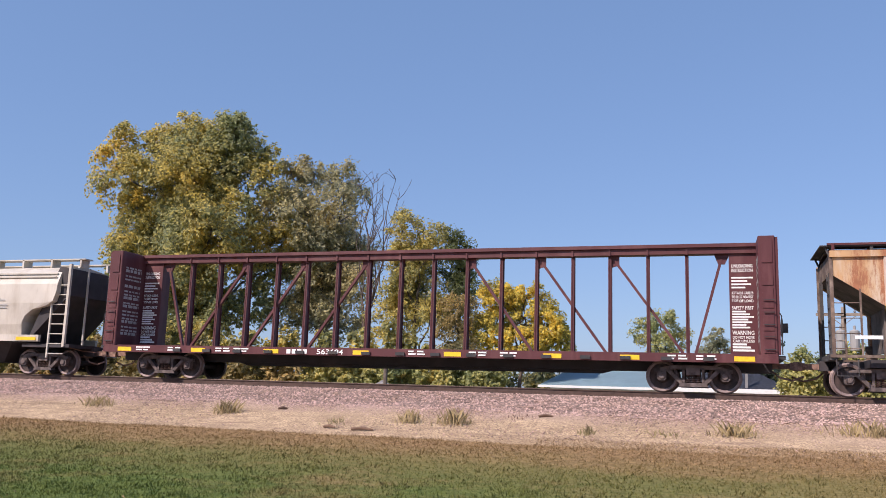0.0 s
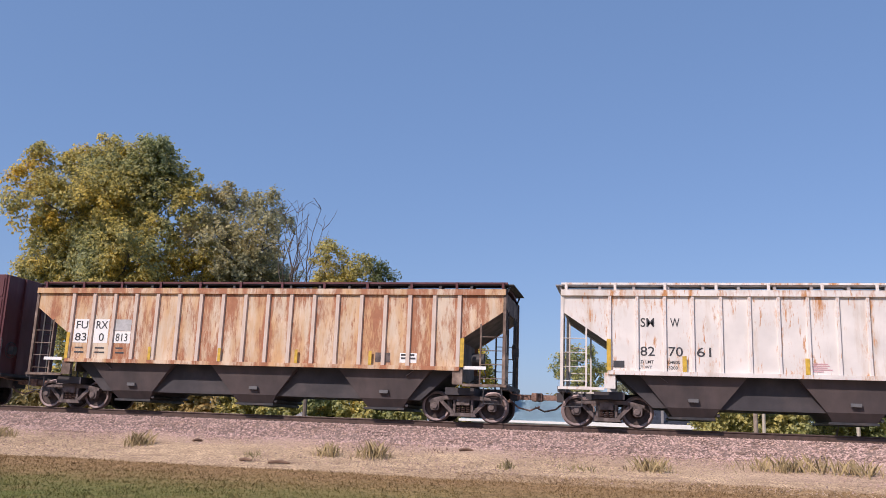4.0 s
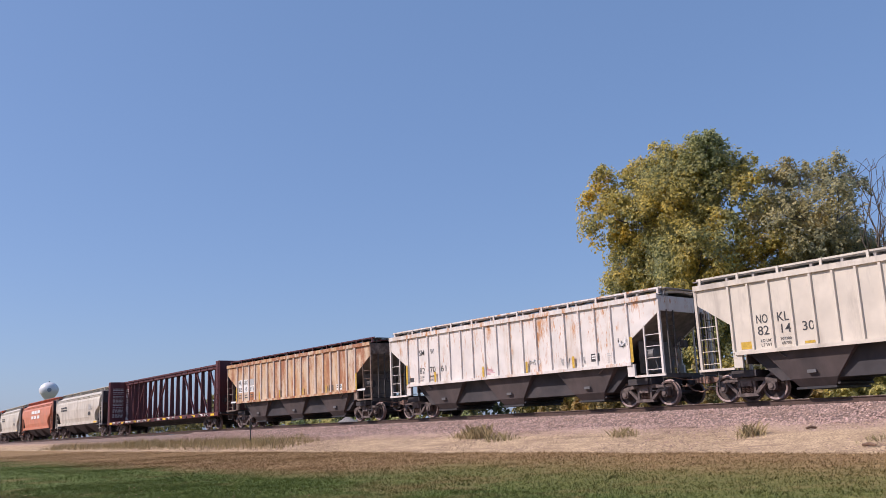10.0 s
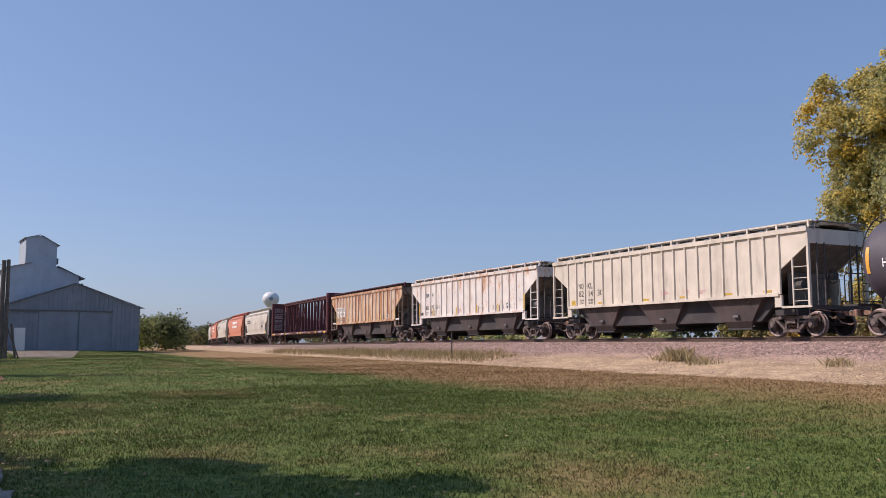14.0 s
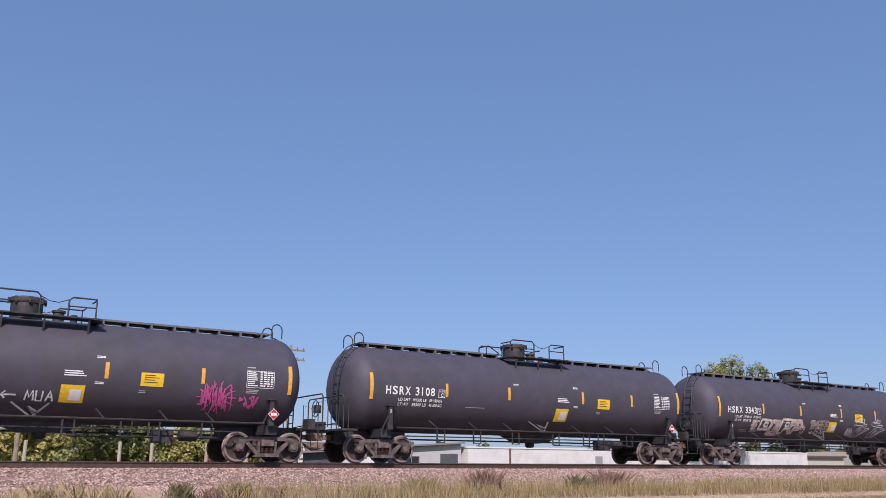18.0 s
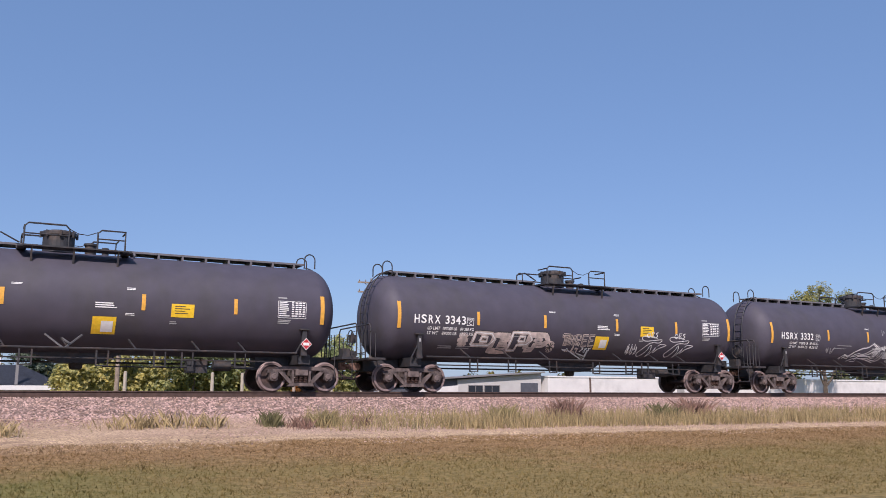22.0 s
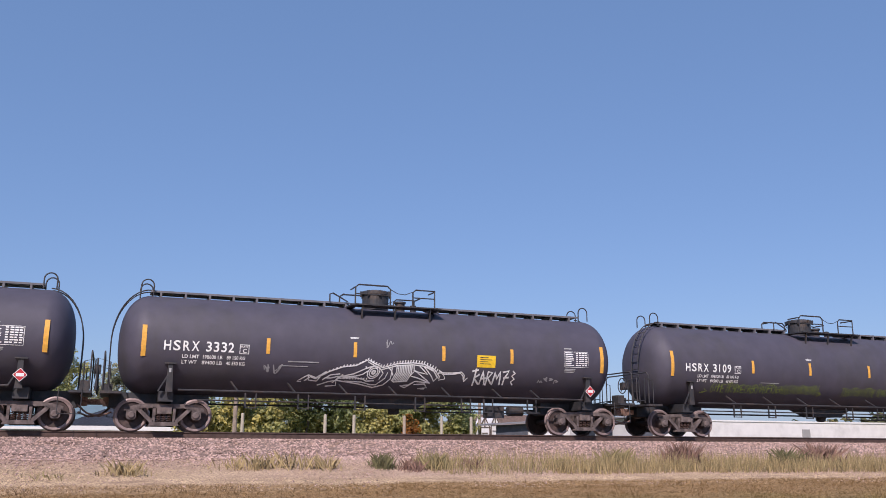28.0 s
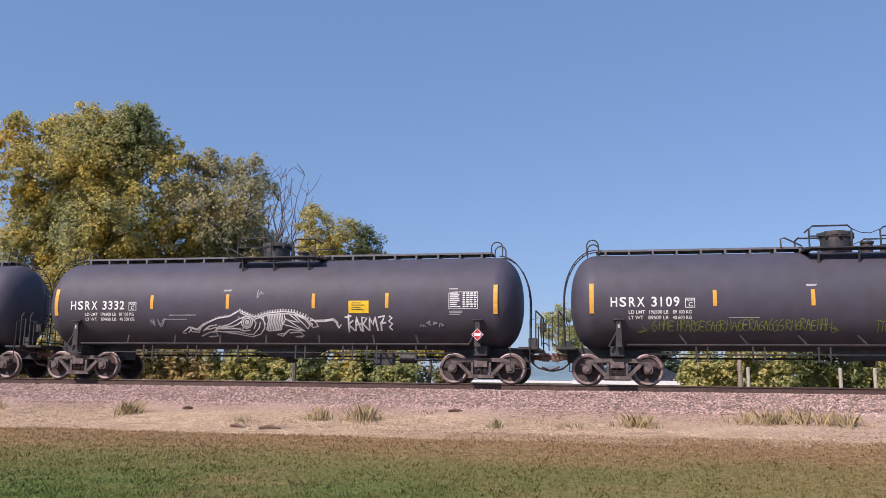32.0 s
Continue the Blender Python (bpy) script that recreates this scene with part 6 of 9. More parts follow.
def mark_rusty(car, s):
    for x0, x1, z0, z1, low, high in ((-6.60, -6.06, 2.16, 2.96, "83", "FU"), (-5.84, -5.30, 2.16, 2.96, "0", "RX"), (-5.06, -4.46, 2.16, 2.56, "813", "")):
        plate(car, "white_patch", x0, x1, z0, z1, s, WHITE_SIGN, 0.006)
        if high:
            write(car, high, x0 + 0.05, 2.64, 0.26, s, DARK_LETTER, width=0.46, lift=0.012)
        write(car, low, x0 + (0.2 if len(low) == 1 else 0.06), 2.23, 0.26, s, DARK_LETTER, width=0.44 if len(low) > 1 else 0.2, lift=0.012)
    for k in range(3):
        bars(car, -6.5 + 0.77 * k, -6.1 + 0.77 * k, 1.72, 2.02, 2, s, DARK_LETTER, "weight_print", 83 + k, 1, 0.008, 0.35)
    plate(car, "grey_patch", -5.06, -4.46, 2.58, 2.96, s, GREY_LETTER, 0.006)
    plate(car, "brown_patch", 4.09, 4.57, 1.72, 2.02, s, TRUCK_STEEL, 0.006)
    for x in (-3.66, -1.16, 1.49, 3.94):
        plate(car, "reflector", x - 0.05, x + 0.05, 1.62, 2.06, surface('flat', HOP_W + 0.09), MUSTARD_TAPE)
    plate(car, "stencil_box", 4.88, 5.42, 1.72, 2.02, s, WHITE_LETTER, 0.006)
    bars(car, 4.92, 5.40, 1.78, 1.99, 2, s, DARK_LETTER, "data_print", 82, 2, 0.012)
    for x in (-6.75, 6.85):
        plate(car, "reflector", x - 0.06, x + 0.06, 1.62, 2.5, surface('flat', HOP_W + 0.09), MUSTARD_TAPE)
    plate(car, "white_step_board", 6.9, 7.6, 1.56, 1.66, surface('flat', HOP_W + 0.05), WHITE_SIGN)
    plate(car, "white_step_board", -7.6, -6.9, 1.56, 1.66, surface('flat', HOP_W + 0.05), WHITE_SIGN)


# ---------------------------------------------------------------- smooth-sided covered hopper


def smooth_hopper(label, paint, key, centre, writing=None):
    car = thing("covered_hopper", label, "railway car", "covered hopper cars of the train")
    CARS.append((car, centre))

    def body():
        bm = bmesh.new()
        sec = [(-1.50, 1.30), (-1.62, 1.8), (-1.66, 2.6), (-1.62, 3.3), (-1.45, 3.75), (-1.0, 4.0), (0, 4.1), (1.0, 4.0), (1.45, 3.75), (1.62, 3.3), (1.66, 2.6), (1.62, 1.8), (1.50, 1.30)]
        # end cut: the sheet narrows in height towards the ends
        rings = []
        for x, zlow in ((-7.62, 3.0), (-7.5, 2.66), (-7.2, 2.5), (-6.6, 2.36), (-6.3, 2.14), (-6.18, 1.9), (-6.12, 1.30), (-4, 1.30), (0, 1.30), (4, 1.30), (6.12, 1.30), (6.18, 1.9), (6.3, 2.14), (6.6, 2.36), (7.2, 2.5), (7.5, 2.66), (7.62, 3.0)):
            rings.append([bm.verts.new((x, y, max(z, zlow))) for y, z in sec])
        for a, b in zip(rings, rings[1:]):
            for i in range(len(sec) - 1):
                bm.faces.new((a[i], a[i + 1], b[i + 1], b[i]))
            bm.faces.new((a[-1], a[0], b[0], b[-1]))
        bm.faces.new(rings[0])
        bm.faces.new(rings[-1][::-1])
        bmesh.ops.remove_doubles(bm, verts=bm.verts, dist=0.001)
        return finish(bm, "body", paint)
    part("body", shared("shell_" + key, body), car)

    def strip():
        bm = bmesh.new()
        for s in (-1, 1):
            for z, y in ((3.55, 1.54), (3.68, 1.49)):
                box(bm, -7.5, 7.5, *sorted((s * y, s * (y + 0.05))), z, z + 0.05)
            box(bm, -7.0, 7.0, *sorted((s * 1.50, s * 1.62)), 1.18, 1.42)
        return finish(bm, "side_chord", paint)
    part("side_chord", shared("strip_" + key, strip), car)

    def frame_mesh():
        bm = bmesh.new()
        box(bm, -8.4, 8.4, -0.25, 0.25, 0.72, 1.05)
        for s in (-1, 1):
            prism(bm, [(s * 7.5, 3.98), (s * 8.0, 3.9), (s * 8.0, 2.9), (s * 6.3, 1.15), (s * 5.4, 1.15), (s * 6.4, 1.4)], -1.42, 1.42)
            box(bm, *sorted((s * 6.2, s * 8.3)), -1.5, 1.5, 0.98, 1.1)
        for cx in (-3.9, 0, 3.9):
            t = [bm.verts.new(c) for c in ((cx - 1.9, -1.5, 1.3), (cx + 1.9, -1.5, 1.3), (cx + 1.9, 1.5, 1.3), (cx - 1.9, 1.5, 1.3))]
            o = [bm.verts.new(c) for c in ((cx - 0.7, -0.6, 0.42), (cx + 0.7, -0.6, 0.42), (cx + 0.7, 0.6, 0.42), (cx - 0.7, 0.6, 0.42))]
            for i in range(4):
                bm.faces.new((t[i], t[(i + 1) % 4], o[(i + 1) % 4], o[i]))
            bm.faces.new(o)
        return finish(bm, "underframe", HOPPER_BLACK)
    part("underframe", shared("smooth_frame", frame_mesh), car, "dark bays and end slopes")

    def ends():
        bm = bmesh.new()
        for s in (-1, 1):
            for y in (-1.5, 1.5):
                box(bm, s * 8.05 - 0.05, s * 8.05 + 0.05, y - 0.05, y + 0.05, 1.0, 4.05)
                box(bm, s * 7.35 - 0.03, s * 7.35 + 0.03, y - 0.03, y + 0.03, 0.6, 2.8)
                for k in range(8):
                    tube(bm, [(s * 8.05, y, 0.75 + 0.36 * k), (s * 7.35, y, 0.75 + 0.36 * k)], 0.02, 5)
            for y in (-0.6, 0.6):
                box(bm, s * 8.12 - 0.03, s * 8.12 + 0.03, y - 0.03, y + 0.03, 1.0, 4.0)
        for y in (-0.75, 0.75):
            box(bm, -8.2, 8.2, y - 0.22, y + 0.22, 4.30, 4.34)
            for i in range(13):
                x = -8.0 + 16 * i / 12
                box(bm, x - 0.04, x + 0.04, y - 0.22, y + 0.22, 4.02, 4.32)
        return finish(bm, "ladders_and_walkway", paint)
    part("ladders_and_walkway", shared("ends_" + key, ends), car)
    add_trucks(car, 6.85)
    add_couplers(car, 8.4)
    if writing:
        writing(car, surface('flat', 1.68))
    return car


def mark_pale(car, s):
    bars(car, 4.1, 5.6, 2.35, 2.9, 6, s, GREY_LETTER, "small_print", 91, 1, 0.008, 0.4)
    plate(car, "data_block", 4.2, 4.9, 1.95, 2.25, s, DARK_LETTER, 0.006)
    plate(car, "reflector", 6.0, 6.9, 1.22, 1.34, surface('flat', 1.63), YELLOW_SIGN)
    bars(car, -5.5, -3.2, 2.5, 3.0, 2, s, DARK_LETTER, "old_lettering", 92, 3, 0.008, 0.6)


def mark_red(car, s):
    bars(car, -2.0, 2.8, 2.1, 3.2, 2, s, WHITE_LETTER, "old_lettering", 93, 3, 0.008, 0.6)


# ---------------------------------------------------------------- centre-beam flat car


def centre_beam_car(centre):
    car = thing("centerbeam_flatcar", "empty oxide-red centre-beam flat car with bulkheads, on the track", "railway car")
    CARS.append((car, centre))
    red = BEAM_RED
    bm = bmesh.new()
    box(bm, -11.2, 11.2, -0.35, 0.35, 0.62, 1.05)
    for x in np.linspace(-10.5, 10.5, 19):
        box(bm, x - 0.09, x + 0.09, -1.42, 1.42, 0.90, 1.06)
    prism(bm, [(-7.6, 0.90), (-6.2, 0.52), (6.2, 0.52), (7.6, 0.90)], -0.12, 0.12)
    part("centre_sill", finish(bm, "centre_sill", HOPPER_BLACK), car)
    bm = bmesh.new()
    for s in (-1, 1):
        box(bm, -11.3, 11.3, *sorted((s * 1.36, s * 1.50)), 0.86, 1.10)
    part("side_sill", finish(bm, "side_sill", red), car)
    bm = bmesh.new()
    for s in (-1, 1):
        box(bm, -10.8, 10.8, *sorted((s * 0.3, s * 1.40)), 1.07, 1.12)
    part("deck", finish(bm, "deck", red), car)
    xs = [-8.83 + 1.177 * i for i in range(16)]

    def post():
        bm = bmesh.new()
        foot, head = 0.17, 0.11
        for w, y0, y1 in ((0.018, -1.0, 1.0), (0.05, -1.0, -0.86), (0.05, 0.86, 1.0)):
            v = [bm.verts.new((a * w, b * k, z)) for z, k in ((1.1, foot), (4.24, head)) for a, b in ((-1, y0), (1, y0), (1, y1), (-1, y1))]
            for q in ((0, 3, 2, 1), (4, 5, 6, 7), (0, 1, 5, 4), (1, 2, 6, 5), (2, 3, 7, 6), (3, 0, 4, 7)):
                bm.faces.new([v[i] for i in q])
        return finish(bm, "post", red)
    for x in xs:
        part("post", shared("beam_post", post), car, at=(x, 0, 0))
    for a, b in ((xs[0], xs[2]), (xs[2], xs[4]), (xs[4], xs[6])):
        for x0, x1 in ((a, b), (-a, -b)):
            bm = bmesh.new()
            beam(bm, (x0 + (0.15 if x0 < 0 else -0.15), 0, 1.18), (x1 + (-0.12 if x0 < 0 else 0.12), 0, 4.10), 0.08, 0.12, up=(0, 1, 0))
            prism(bm, [(x1, 3.85), (x1 - 0.28 * (1 if x0 < 0 else -1), 3.93), (x1 - 0.28 * (1 if x0 < 0 else -1), 4.25), (x1, 4.25)], -0.04, 0.04)
            part("brace", finish(bm, "brace", red), car)
    for s in (-1, 1):
        bm = bmesh.new()
        beam(bm, (s * 9.05, 0, 1.18), (s * 9.85, 0, 4.1), 0.08, 0.11, up=(0, 1, 0))
        part("brace", finish(bm, "brace", red), car)
    bm = bmesh.new()
    box(bm, -10.85, 10.85, -0.28, 0.28, 4.42, 4.53)
    box(bm, -10.85, 10.85, -0.20, 0.20, 4.23, 4.42)
    for x in xs:
        box(bm, x - 0.03, x + 0.03, -0.24, 0.24, 4.20, 4.42)
    part("top_chord", finish(bm, "top_chord", red), car)
    for x in (-9.85, 9.85):
        bm = bmesh.new()
        prism(bm, [(x - 0.22, 4.24), (x + 0.24, 4.24), (x + 0.1, 3.92), (x - 0.1, 3.92)], -0.04, 0.04)
        part("gusset", finish(bm, "gusset", red), car)
    rules = (("UNLOADING", 0.10, 3.80), ("INSTRUCTION", 0.10, 3.66), ("", 0.05, 3.46), ("", 0.05, 3.36), ("", 0.05, 3.26), ("", 0.05, 3.16), ("ATTACH CABLES", 0.08, 2.98), ("TO SLOT NEAREST", 0.08, 2.86), ("TOP OF LOAD", 0.08, 2.74), ("SAFETY FIRST", 0.10, 2.52), ("", 0.05, 2.43), ("", 0.05, 2.35), ("", 0.05, 2.27), ("", 0.05, 2.19), ("", 0.05, 2.11), ("", 0.05, 2.03), ("", 0.05, 1.95), ("WARNING", 0.12, 1.76), ("DO NOT MOVE", 0.08, 1.64), ("CAR UNLESS", 0.08, 1.53), ("", 0.06, 1.44), ("", 0.06, 1.35), ("", 0.06, 1.26))
    for s in (-1, 1):
        bm = bmesh.new()
        box(bm, *sorted((s * 10.06, s * 10.84)), -0.12, 0.12, 1.1, 4.24)
        web = part("end_web", finish(bm, "end_web", red), car, "red end plate with white stencilled rules")
        x0 = 10.12 if s > 0 else -10.80
        for k, (body, h, z) in enumerate(rules):
            if body:
                write(web, body, x0, z, h, surface('flat', 0.12), WHITE_LETTER, "stencil_line", width=0.62, lift=0.006)
            else:
                plate(web, "stencil_bar", x0, x0 + 0.40 + 0.22 * ((k * 7) % 5) / 4, z, z + h, surface('flat', 0.12), WHITE_LETTER, 0.006)
    for s in (-1, 1):
        bm = bmesh.new()
        box(bm, *sorted((s * 10.84, s * 11.30)), -1.49, 1.49, 1.08, 4.52)
        bmesh.ops.bevel(bm, geom=bm.edges[:], offset=0.02, segments=1, affect='EDGES')
        wall = part("bulkhead", finish(bm, "bulkhead", red), car, "tall ribbed bulkhead")
        for y in (-1.40, -0.5, 0.5, 1.40):
            one_box = bmesh.new()
            box(one_box, *sorted((s * 11.29, s * 11.38)), y - 0.05, y + 0.05, 1.1, 4.48)
            part("stiffener", finish(one_box, "stiffener", red), wall)
        for z0, z1 in ((1.15, 1.70), (1.78, 2.35), (2.43, 3.0), (3.08, 3.65), (3.73, 4.40)):
            one_box = bmesh.new()
            box(one_box, *sorted((s * 10.93, s * 11.22)), -1.515, -1.485, z0, z1)
            part("side_panel", finish(one_box, "side_panel", red), wall)
        # stencilled rules on the inside of the bulkhead
        vs, fs = [], []
        rng = random.Random(7)
        z = 3.9
        face = s * 10.832
        while z > 1.35:
            hh = 0.10 if rng.random() < 0.3 else 0.06
            y = -1.25
            while y < -0.35:
                w = rng.uniform(0.12, 0.3)
                k = len(vs)
                vs += [(face, y, z), (face, min(y + w, -0.35), z), (face, min(y + w, -0.35), z + hh), (face, y, z + hh)]
                fs.append((k, k + 1, k + 2, k + 3))
                y += w + 0.05
            z -= hh + (0.20 if rng.random() < 0.25 else 0.07)
        me = bpy.data.meshes.new("stencil")
        me.from_pydata(vs, [], fs)
        me.materials.append(GREY_LETTER)
        tagged(part("stencil", me, wall, "faded stencilled loading rules"), kind="stuff")
        bm = bmesh.new()
        tube(bm, [(s * 11.42, -1.45, 1.1), (s * 11.42, -1.45, 2.2), (s * 11.36, -1.45, 2.3)], 0.018, 5)
        for k in range(5):
            tube(bm, [(s * 10.95, -1.56, 1.25 + 0.35 * k), (s * 11.25, -1.56, 1.25 + 0.35 * k)], 0.016, 4)
        box(bm, *sorted((s * 11.2, s * 11.5)), -1.4, 1.4, 0.98, 1.08)
        part("end_step", finish(bm, "end_step", BLACK_STEEL), car)
    part("brake_wheel", brake_wheel_mesh(), car, at=(11.45, -1.0, 1.9))
    flat = surface('flat', 1.50)
    for x in (-10.4, -7.4, -4.6, -1.35, 1.75, 4.9, 7.2, 10.4):
        plate(car, "reflector", x - 0.28, x + 0.28, 0.90, 1.04, flat, YELLOW_SIGN)
    for x in (-9.6, -8.3, -6.4, -5.7, 0.6, 2.6, 3.6, 8.6, 9.4):
        bars(car, x - 0.32, x + 0.28, 0.89, 1.06, 2, flat, WHITE_LETTER, "small_print", int(x * 10) + 200, 2)
    for k in range(4):
        plate(car, "maker_mark", -4.02 + 0.20 * k, -3.87 + 0.20 * k, 0.90, 1.05, flat, WHITE_LETTER, 0.012)
    write(car, "563694", -2.92, 0.90, 0.16, flat, WHITE_LETTER, width=0.95)
    for x in xs:
        bm = bmesh.new()
        box(bm, x + 0.45, x + 0.75, -1.56, -1.5, 0.90, 1.0)
        part("winch", finish(bm, "winch", BLACK_STEEL), car)
    add_trucks(car, 8.98)
    add_couplers(car, 11.5)
    return car


def locomotive(centre, turned):
    car = thing("locomotive", "orange and black diesel freight locomotive at the head of the train", "locomotive", "locomotives of the train")
    CARS.append((car, centre))
    bm = bmesh.new()
    box(bm, -11.2, 11.2, -1.5, 1.5, 1.25, 1.55)
    box(bm, -2.8, 2.8, -1.4, 1.4, 0.45, 1.25)
    part("frame_deck", finish(bm, "frame_deck", LOCO_BLACK), car)
    bm = bmesh.new()
    box(bm, -6.4, 9.6, -1.0, 1.0, 1.55, 4.2)
    prism(bm, [(5.2, 3.7), (9.9, 3.7), (9.6, 4.5), (5.6, 4.5)], -1.45, 1.45)
    part("hood", finish(bm, "hood", LOCO_ORANGE), car)
    bm = bmesh.new()
    prism(bm, [(-9.2, 1.55), (-6.4, 1.55), (-6.4, 4.55), (-8.6, 4.55), (-9.2, 4.1)], -1.5, 1.5)
    prism(bm, [(-10.9, 1.55), (-9.2, 1.55), (-9.2, 2.9), (-10.4, 2.7)], -0.8, 0.8)
    part("cab", finish(bm, "cab", LOCO_ORANGE), car)
    bm = bmesh.new()
    box(bm, -8.3, -7.0, -1.52, -1.49, 3.2, 4.0)
    box(bm, -6.0, 9.0, -1.03, -0.99, 3.6, 4.15)
    part("window_band", finish(bm, "window_band", LOCO_BLACK), car)
    bm = bmesh.new()
    for y in (-1.45, 1.45):
        tube(bm, [(-11, y, 2.5), (11, y, 2.5)], 0.025, 4)
        for k in range(12):
            tube(bm, [(-11 + 2 * k, y, 1.5), (-11 + 2 * k, y, 2.5)], 0.025, 4)
    part("handrail", finish(bm, "handrail", LOCO_ORANGE), car)
    add_trucks(car, 7.0)
    add_couplers(car, 11.1)
    return car


locomotive(-122.6, False)
smooth_hopper("pale cream covered hopper car behind the locomotive", CREAM_PAINT, "cream", -102.0, mark_pale)
smooth_hopper("faded red covered hopper car on the track", RED_HOPPER, "red", -84.2, mark_red)
smooth_hopper("pale cream covered hopper car on the track", CREAM_PAINT, "cream", -66.3, mark_pale)
smooth_hopper("faded red covered hopper car with white lettering", RED_HOPPER, "red", -48.5, mark_red)
smooth_hopper("pale cream smooth-sided covered hopper car on the track", CREAM_PAINT, "cream", -30.67, mark_pale)
centre_beam_car(-9.57)
ribbed_hopper("heavily rusted tan ribbed covered hopper car on the track", RUSTY_PAINT, "rusty", 11.3, mark_rusty, BEAM_RED, RUSTY_RIB)
ribbed_hopper("white ribbed covered hopper car with rust streaks, on the track", SMW_PAINT, "smw", 29.3, mark_smw)
ribbed_hopper("clean cream ribbed covered hopper car on the track", NOKL_PAINT, "nokl", 47.15, mark_nokl)
black_tank_car("HSRX", "3119", 65.25, with_yellow_square)
grey_tank_car(83.35)
black_tank_car("HSRX", "3281", 101.17, spray_3281)
black_tank_car("HSRX", "3108", 119.17, with_yellow_square)
black_tank_car("HSRX", "3343", 136.90, spray_3343)
black_tank_car("HSRX", "3332", 154.48, spray_3332)
black_tank_car("HSRX", "3109", 172.40, spray_3109)

# ---------------------------------------------------------------- plants
BARK = mat("bark", (0.11, 0.085, 0.065), 0.9, 0, 0.35, 6, bump=0.6, bscale=14)
BARK_GREY = mat("grey_bark", (0.15, 0.135, 0.12), 0.9, 0, 0.3, 6, bump=0.5, bscale=14)
LEAF_COTTON = leaf_mat("cottonwood_leaves", (0.32, 0.35, 0.17), (0.73, 0.55, 0.125), 0.36, 0.19)
LEAF_DULL = leaf_mat("dull_leaves", (0.35, 0.36, 0.23), (0.60, 0.49, 0.22), 0.38, 0.22)
LEAF_GOLD = leaf_mat("golden_leaves", (0.32, 0.33, 0.14), (0.66, 0.53, 0.15), 0.50, 0.28)
LEAF_YELLOW = leaf_mat("bright_yellow_leaves", (0.40, 0.38, 0.12), (0.80, 0.62, 0.11), 0.56, 0.4)
LEAF_BROWN = leaf_mat("brown_leaves", (0.24, 0.225, 0.11), (0.52, 0.37, 0.14), 0.46, 0.3)
LEAF_GREEN = leaf_mat("green_leaves", (0.10, 0.13, 0.05), (0.24, 0.26, 0.09), 0.4, 0.3)
LEAF_HEDGE = leaf_mat("hedge_leaves", (0.31, 0.36, 0.16), (0.64, 0.55, 0.20), 0.38, 0.35)
LEAF_OLIVE = leaf_mat("olive_leaves", (0.22, 0.25, 0.10), (0.42, 0.38, 0.12), 0.4, 0.3)
LEAF_SPRUCE = leaf_mat("spruce_needles", (0.045, 0.065, 0.045), (0.10, 0.125, 0.075), 0.4, 0.5)
LEAF_BLUE = leaf_mat("blue_spruce_needles", (0.12, 0.165, 0.13), (0.26, 0.31, 0.21), 0.4, 0.5)
LEAF_DARK = leaf_mat("dark_leaves", (0.085, 0.105, 0.05), (0.34, 0.285, 0.10), 0.34, 0.3)
LEAF_FAR = leaf_mat("far_leaves", (0.085, 0.11, 0.06), (0.40, 0.31, 0.08), 0.26, 0.045)


def leaf_cloud(name, lobes, n, size, material, seed, hollow=0.55, flat=1.0, sway=0.0):
    """Many small bent leaves through a set of lobes (x, y, z, r); most sit near the skin of a lobe."""
    rng = np.random.default_rng(seed)
    lob = np.array(lobes, float)
    wts = lob[:, 3] ** 2.2
    pick = rng.choice(len(lob), n, p=wts / wts.sum())
    d = rng.normal(size=(n, 3))
    d /= np.linalg.norm(d, axis=1)[:, None]
    # clumps: pull directions towards a few twigs of each lobe
    tw = rng.normal(size=(len(lob), 64, 3)) + np.array([0, 0, 0.3])
    tw /= np.linalg.norm(tw, axis=2)[:, :, None]
    stem = rng.integers(0, 64, n)
    ch = tw[pick, stem]
    d = d * 0.19 + ch
    d /= np.linalg.norm(d, axis=1)[:, None]
    rad = lob[pick, 3] * (hollow + (1.04 - hollow) * rng.uniform(0, 1, n) ** 0.7) * (0.72 + 0.52 * rng.uniform(0, 1, (len(lob), 64))[pick, stem])
    c = lob[pick, :3] + d * rad[:, None] * np.array([1, 1, flat])
    if sway:
        # uneven limbs push the skin of the crown in and out
        for k, amp in ((0.9, 0.9), (2.3, 0.42), (5.1, 0.16)):
            turn = rng.uniform(0, 6.28, 3)
            c += sway * amp * np.stack([np.sin(k * (c[:, 1] + 0.7 * c[:, 2]) + turn[0]), np.sin(k * (c[:, 2] + 0.8 * c[:, 0]) + turn[1]), np.sin(k * (1.3 * c[:, 0] + 0.6 * c[:, 1]) + turn[2])], 1)
    # leaves face outwards and upwards, each a little its own way
    nrm = d * 0.8 + np.array([0, -0.25, 0.45]) + rng.normal(size=(n, 3)) * 0.55
    nrm /= np.linalg.norm(nrm, axis=1)[:, None]
    a = np.cross(nrm, rng.normal(size=(n, 3)))
    a /= np.linalg.norm(a, axis=1)[:, None]
    b = np.cross(nrm, a)
    s = size * rng.uniform(0.6, 1.4, (n, 1))
    v = np.stack([c - a * s, c + b * s * 0.6 + nrm * s * 0.2, c + a * s, c - b * s * 0.6 + nrm * s * 0.2], 1).reshape(-1, 3)
    f = (np.arange(n) * 4)[:, None] + np.array([0, 1, 2, 3])
    me = bpy.data.meshes.new(name)
    me.from_pydata(v.tolist(), [], f.tolist())
    me.materials.append(material)
    return me


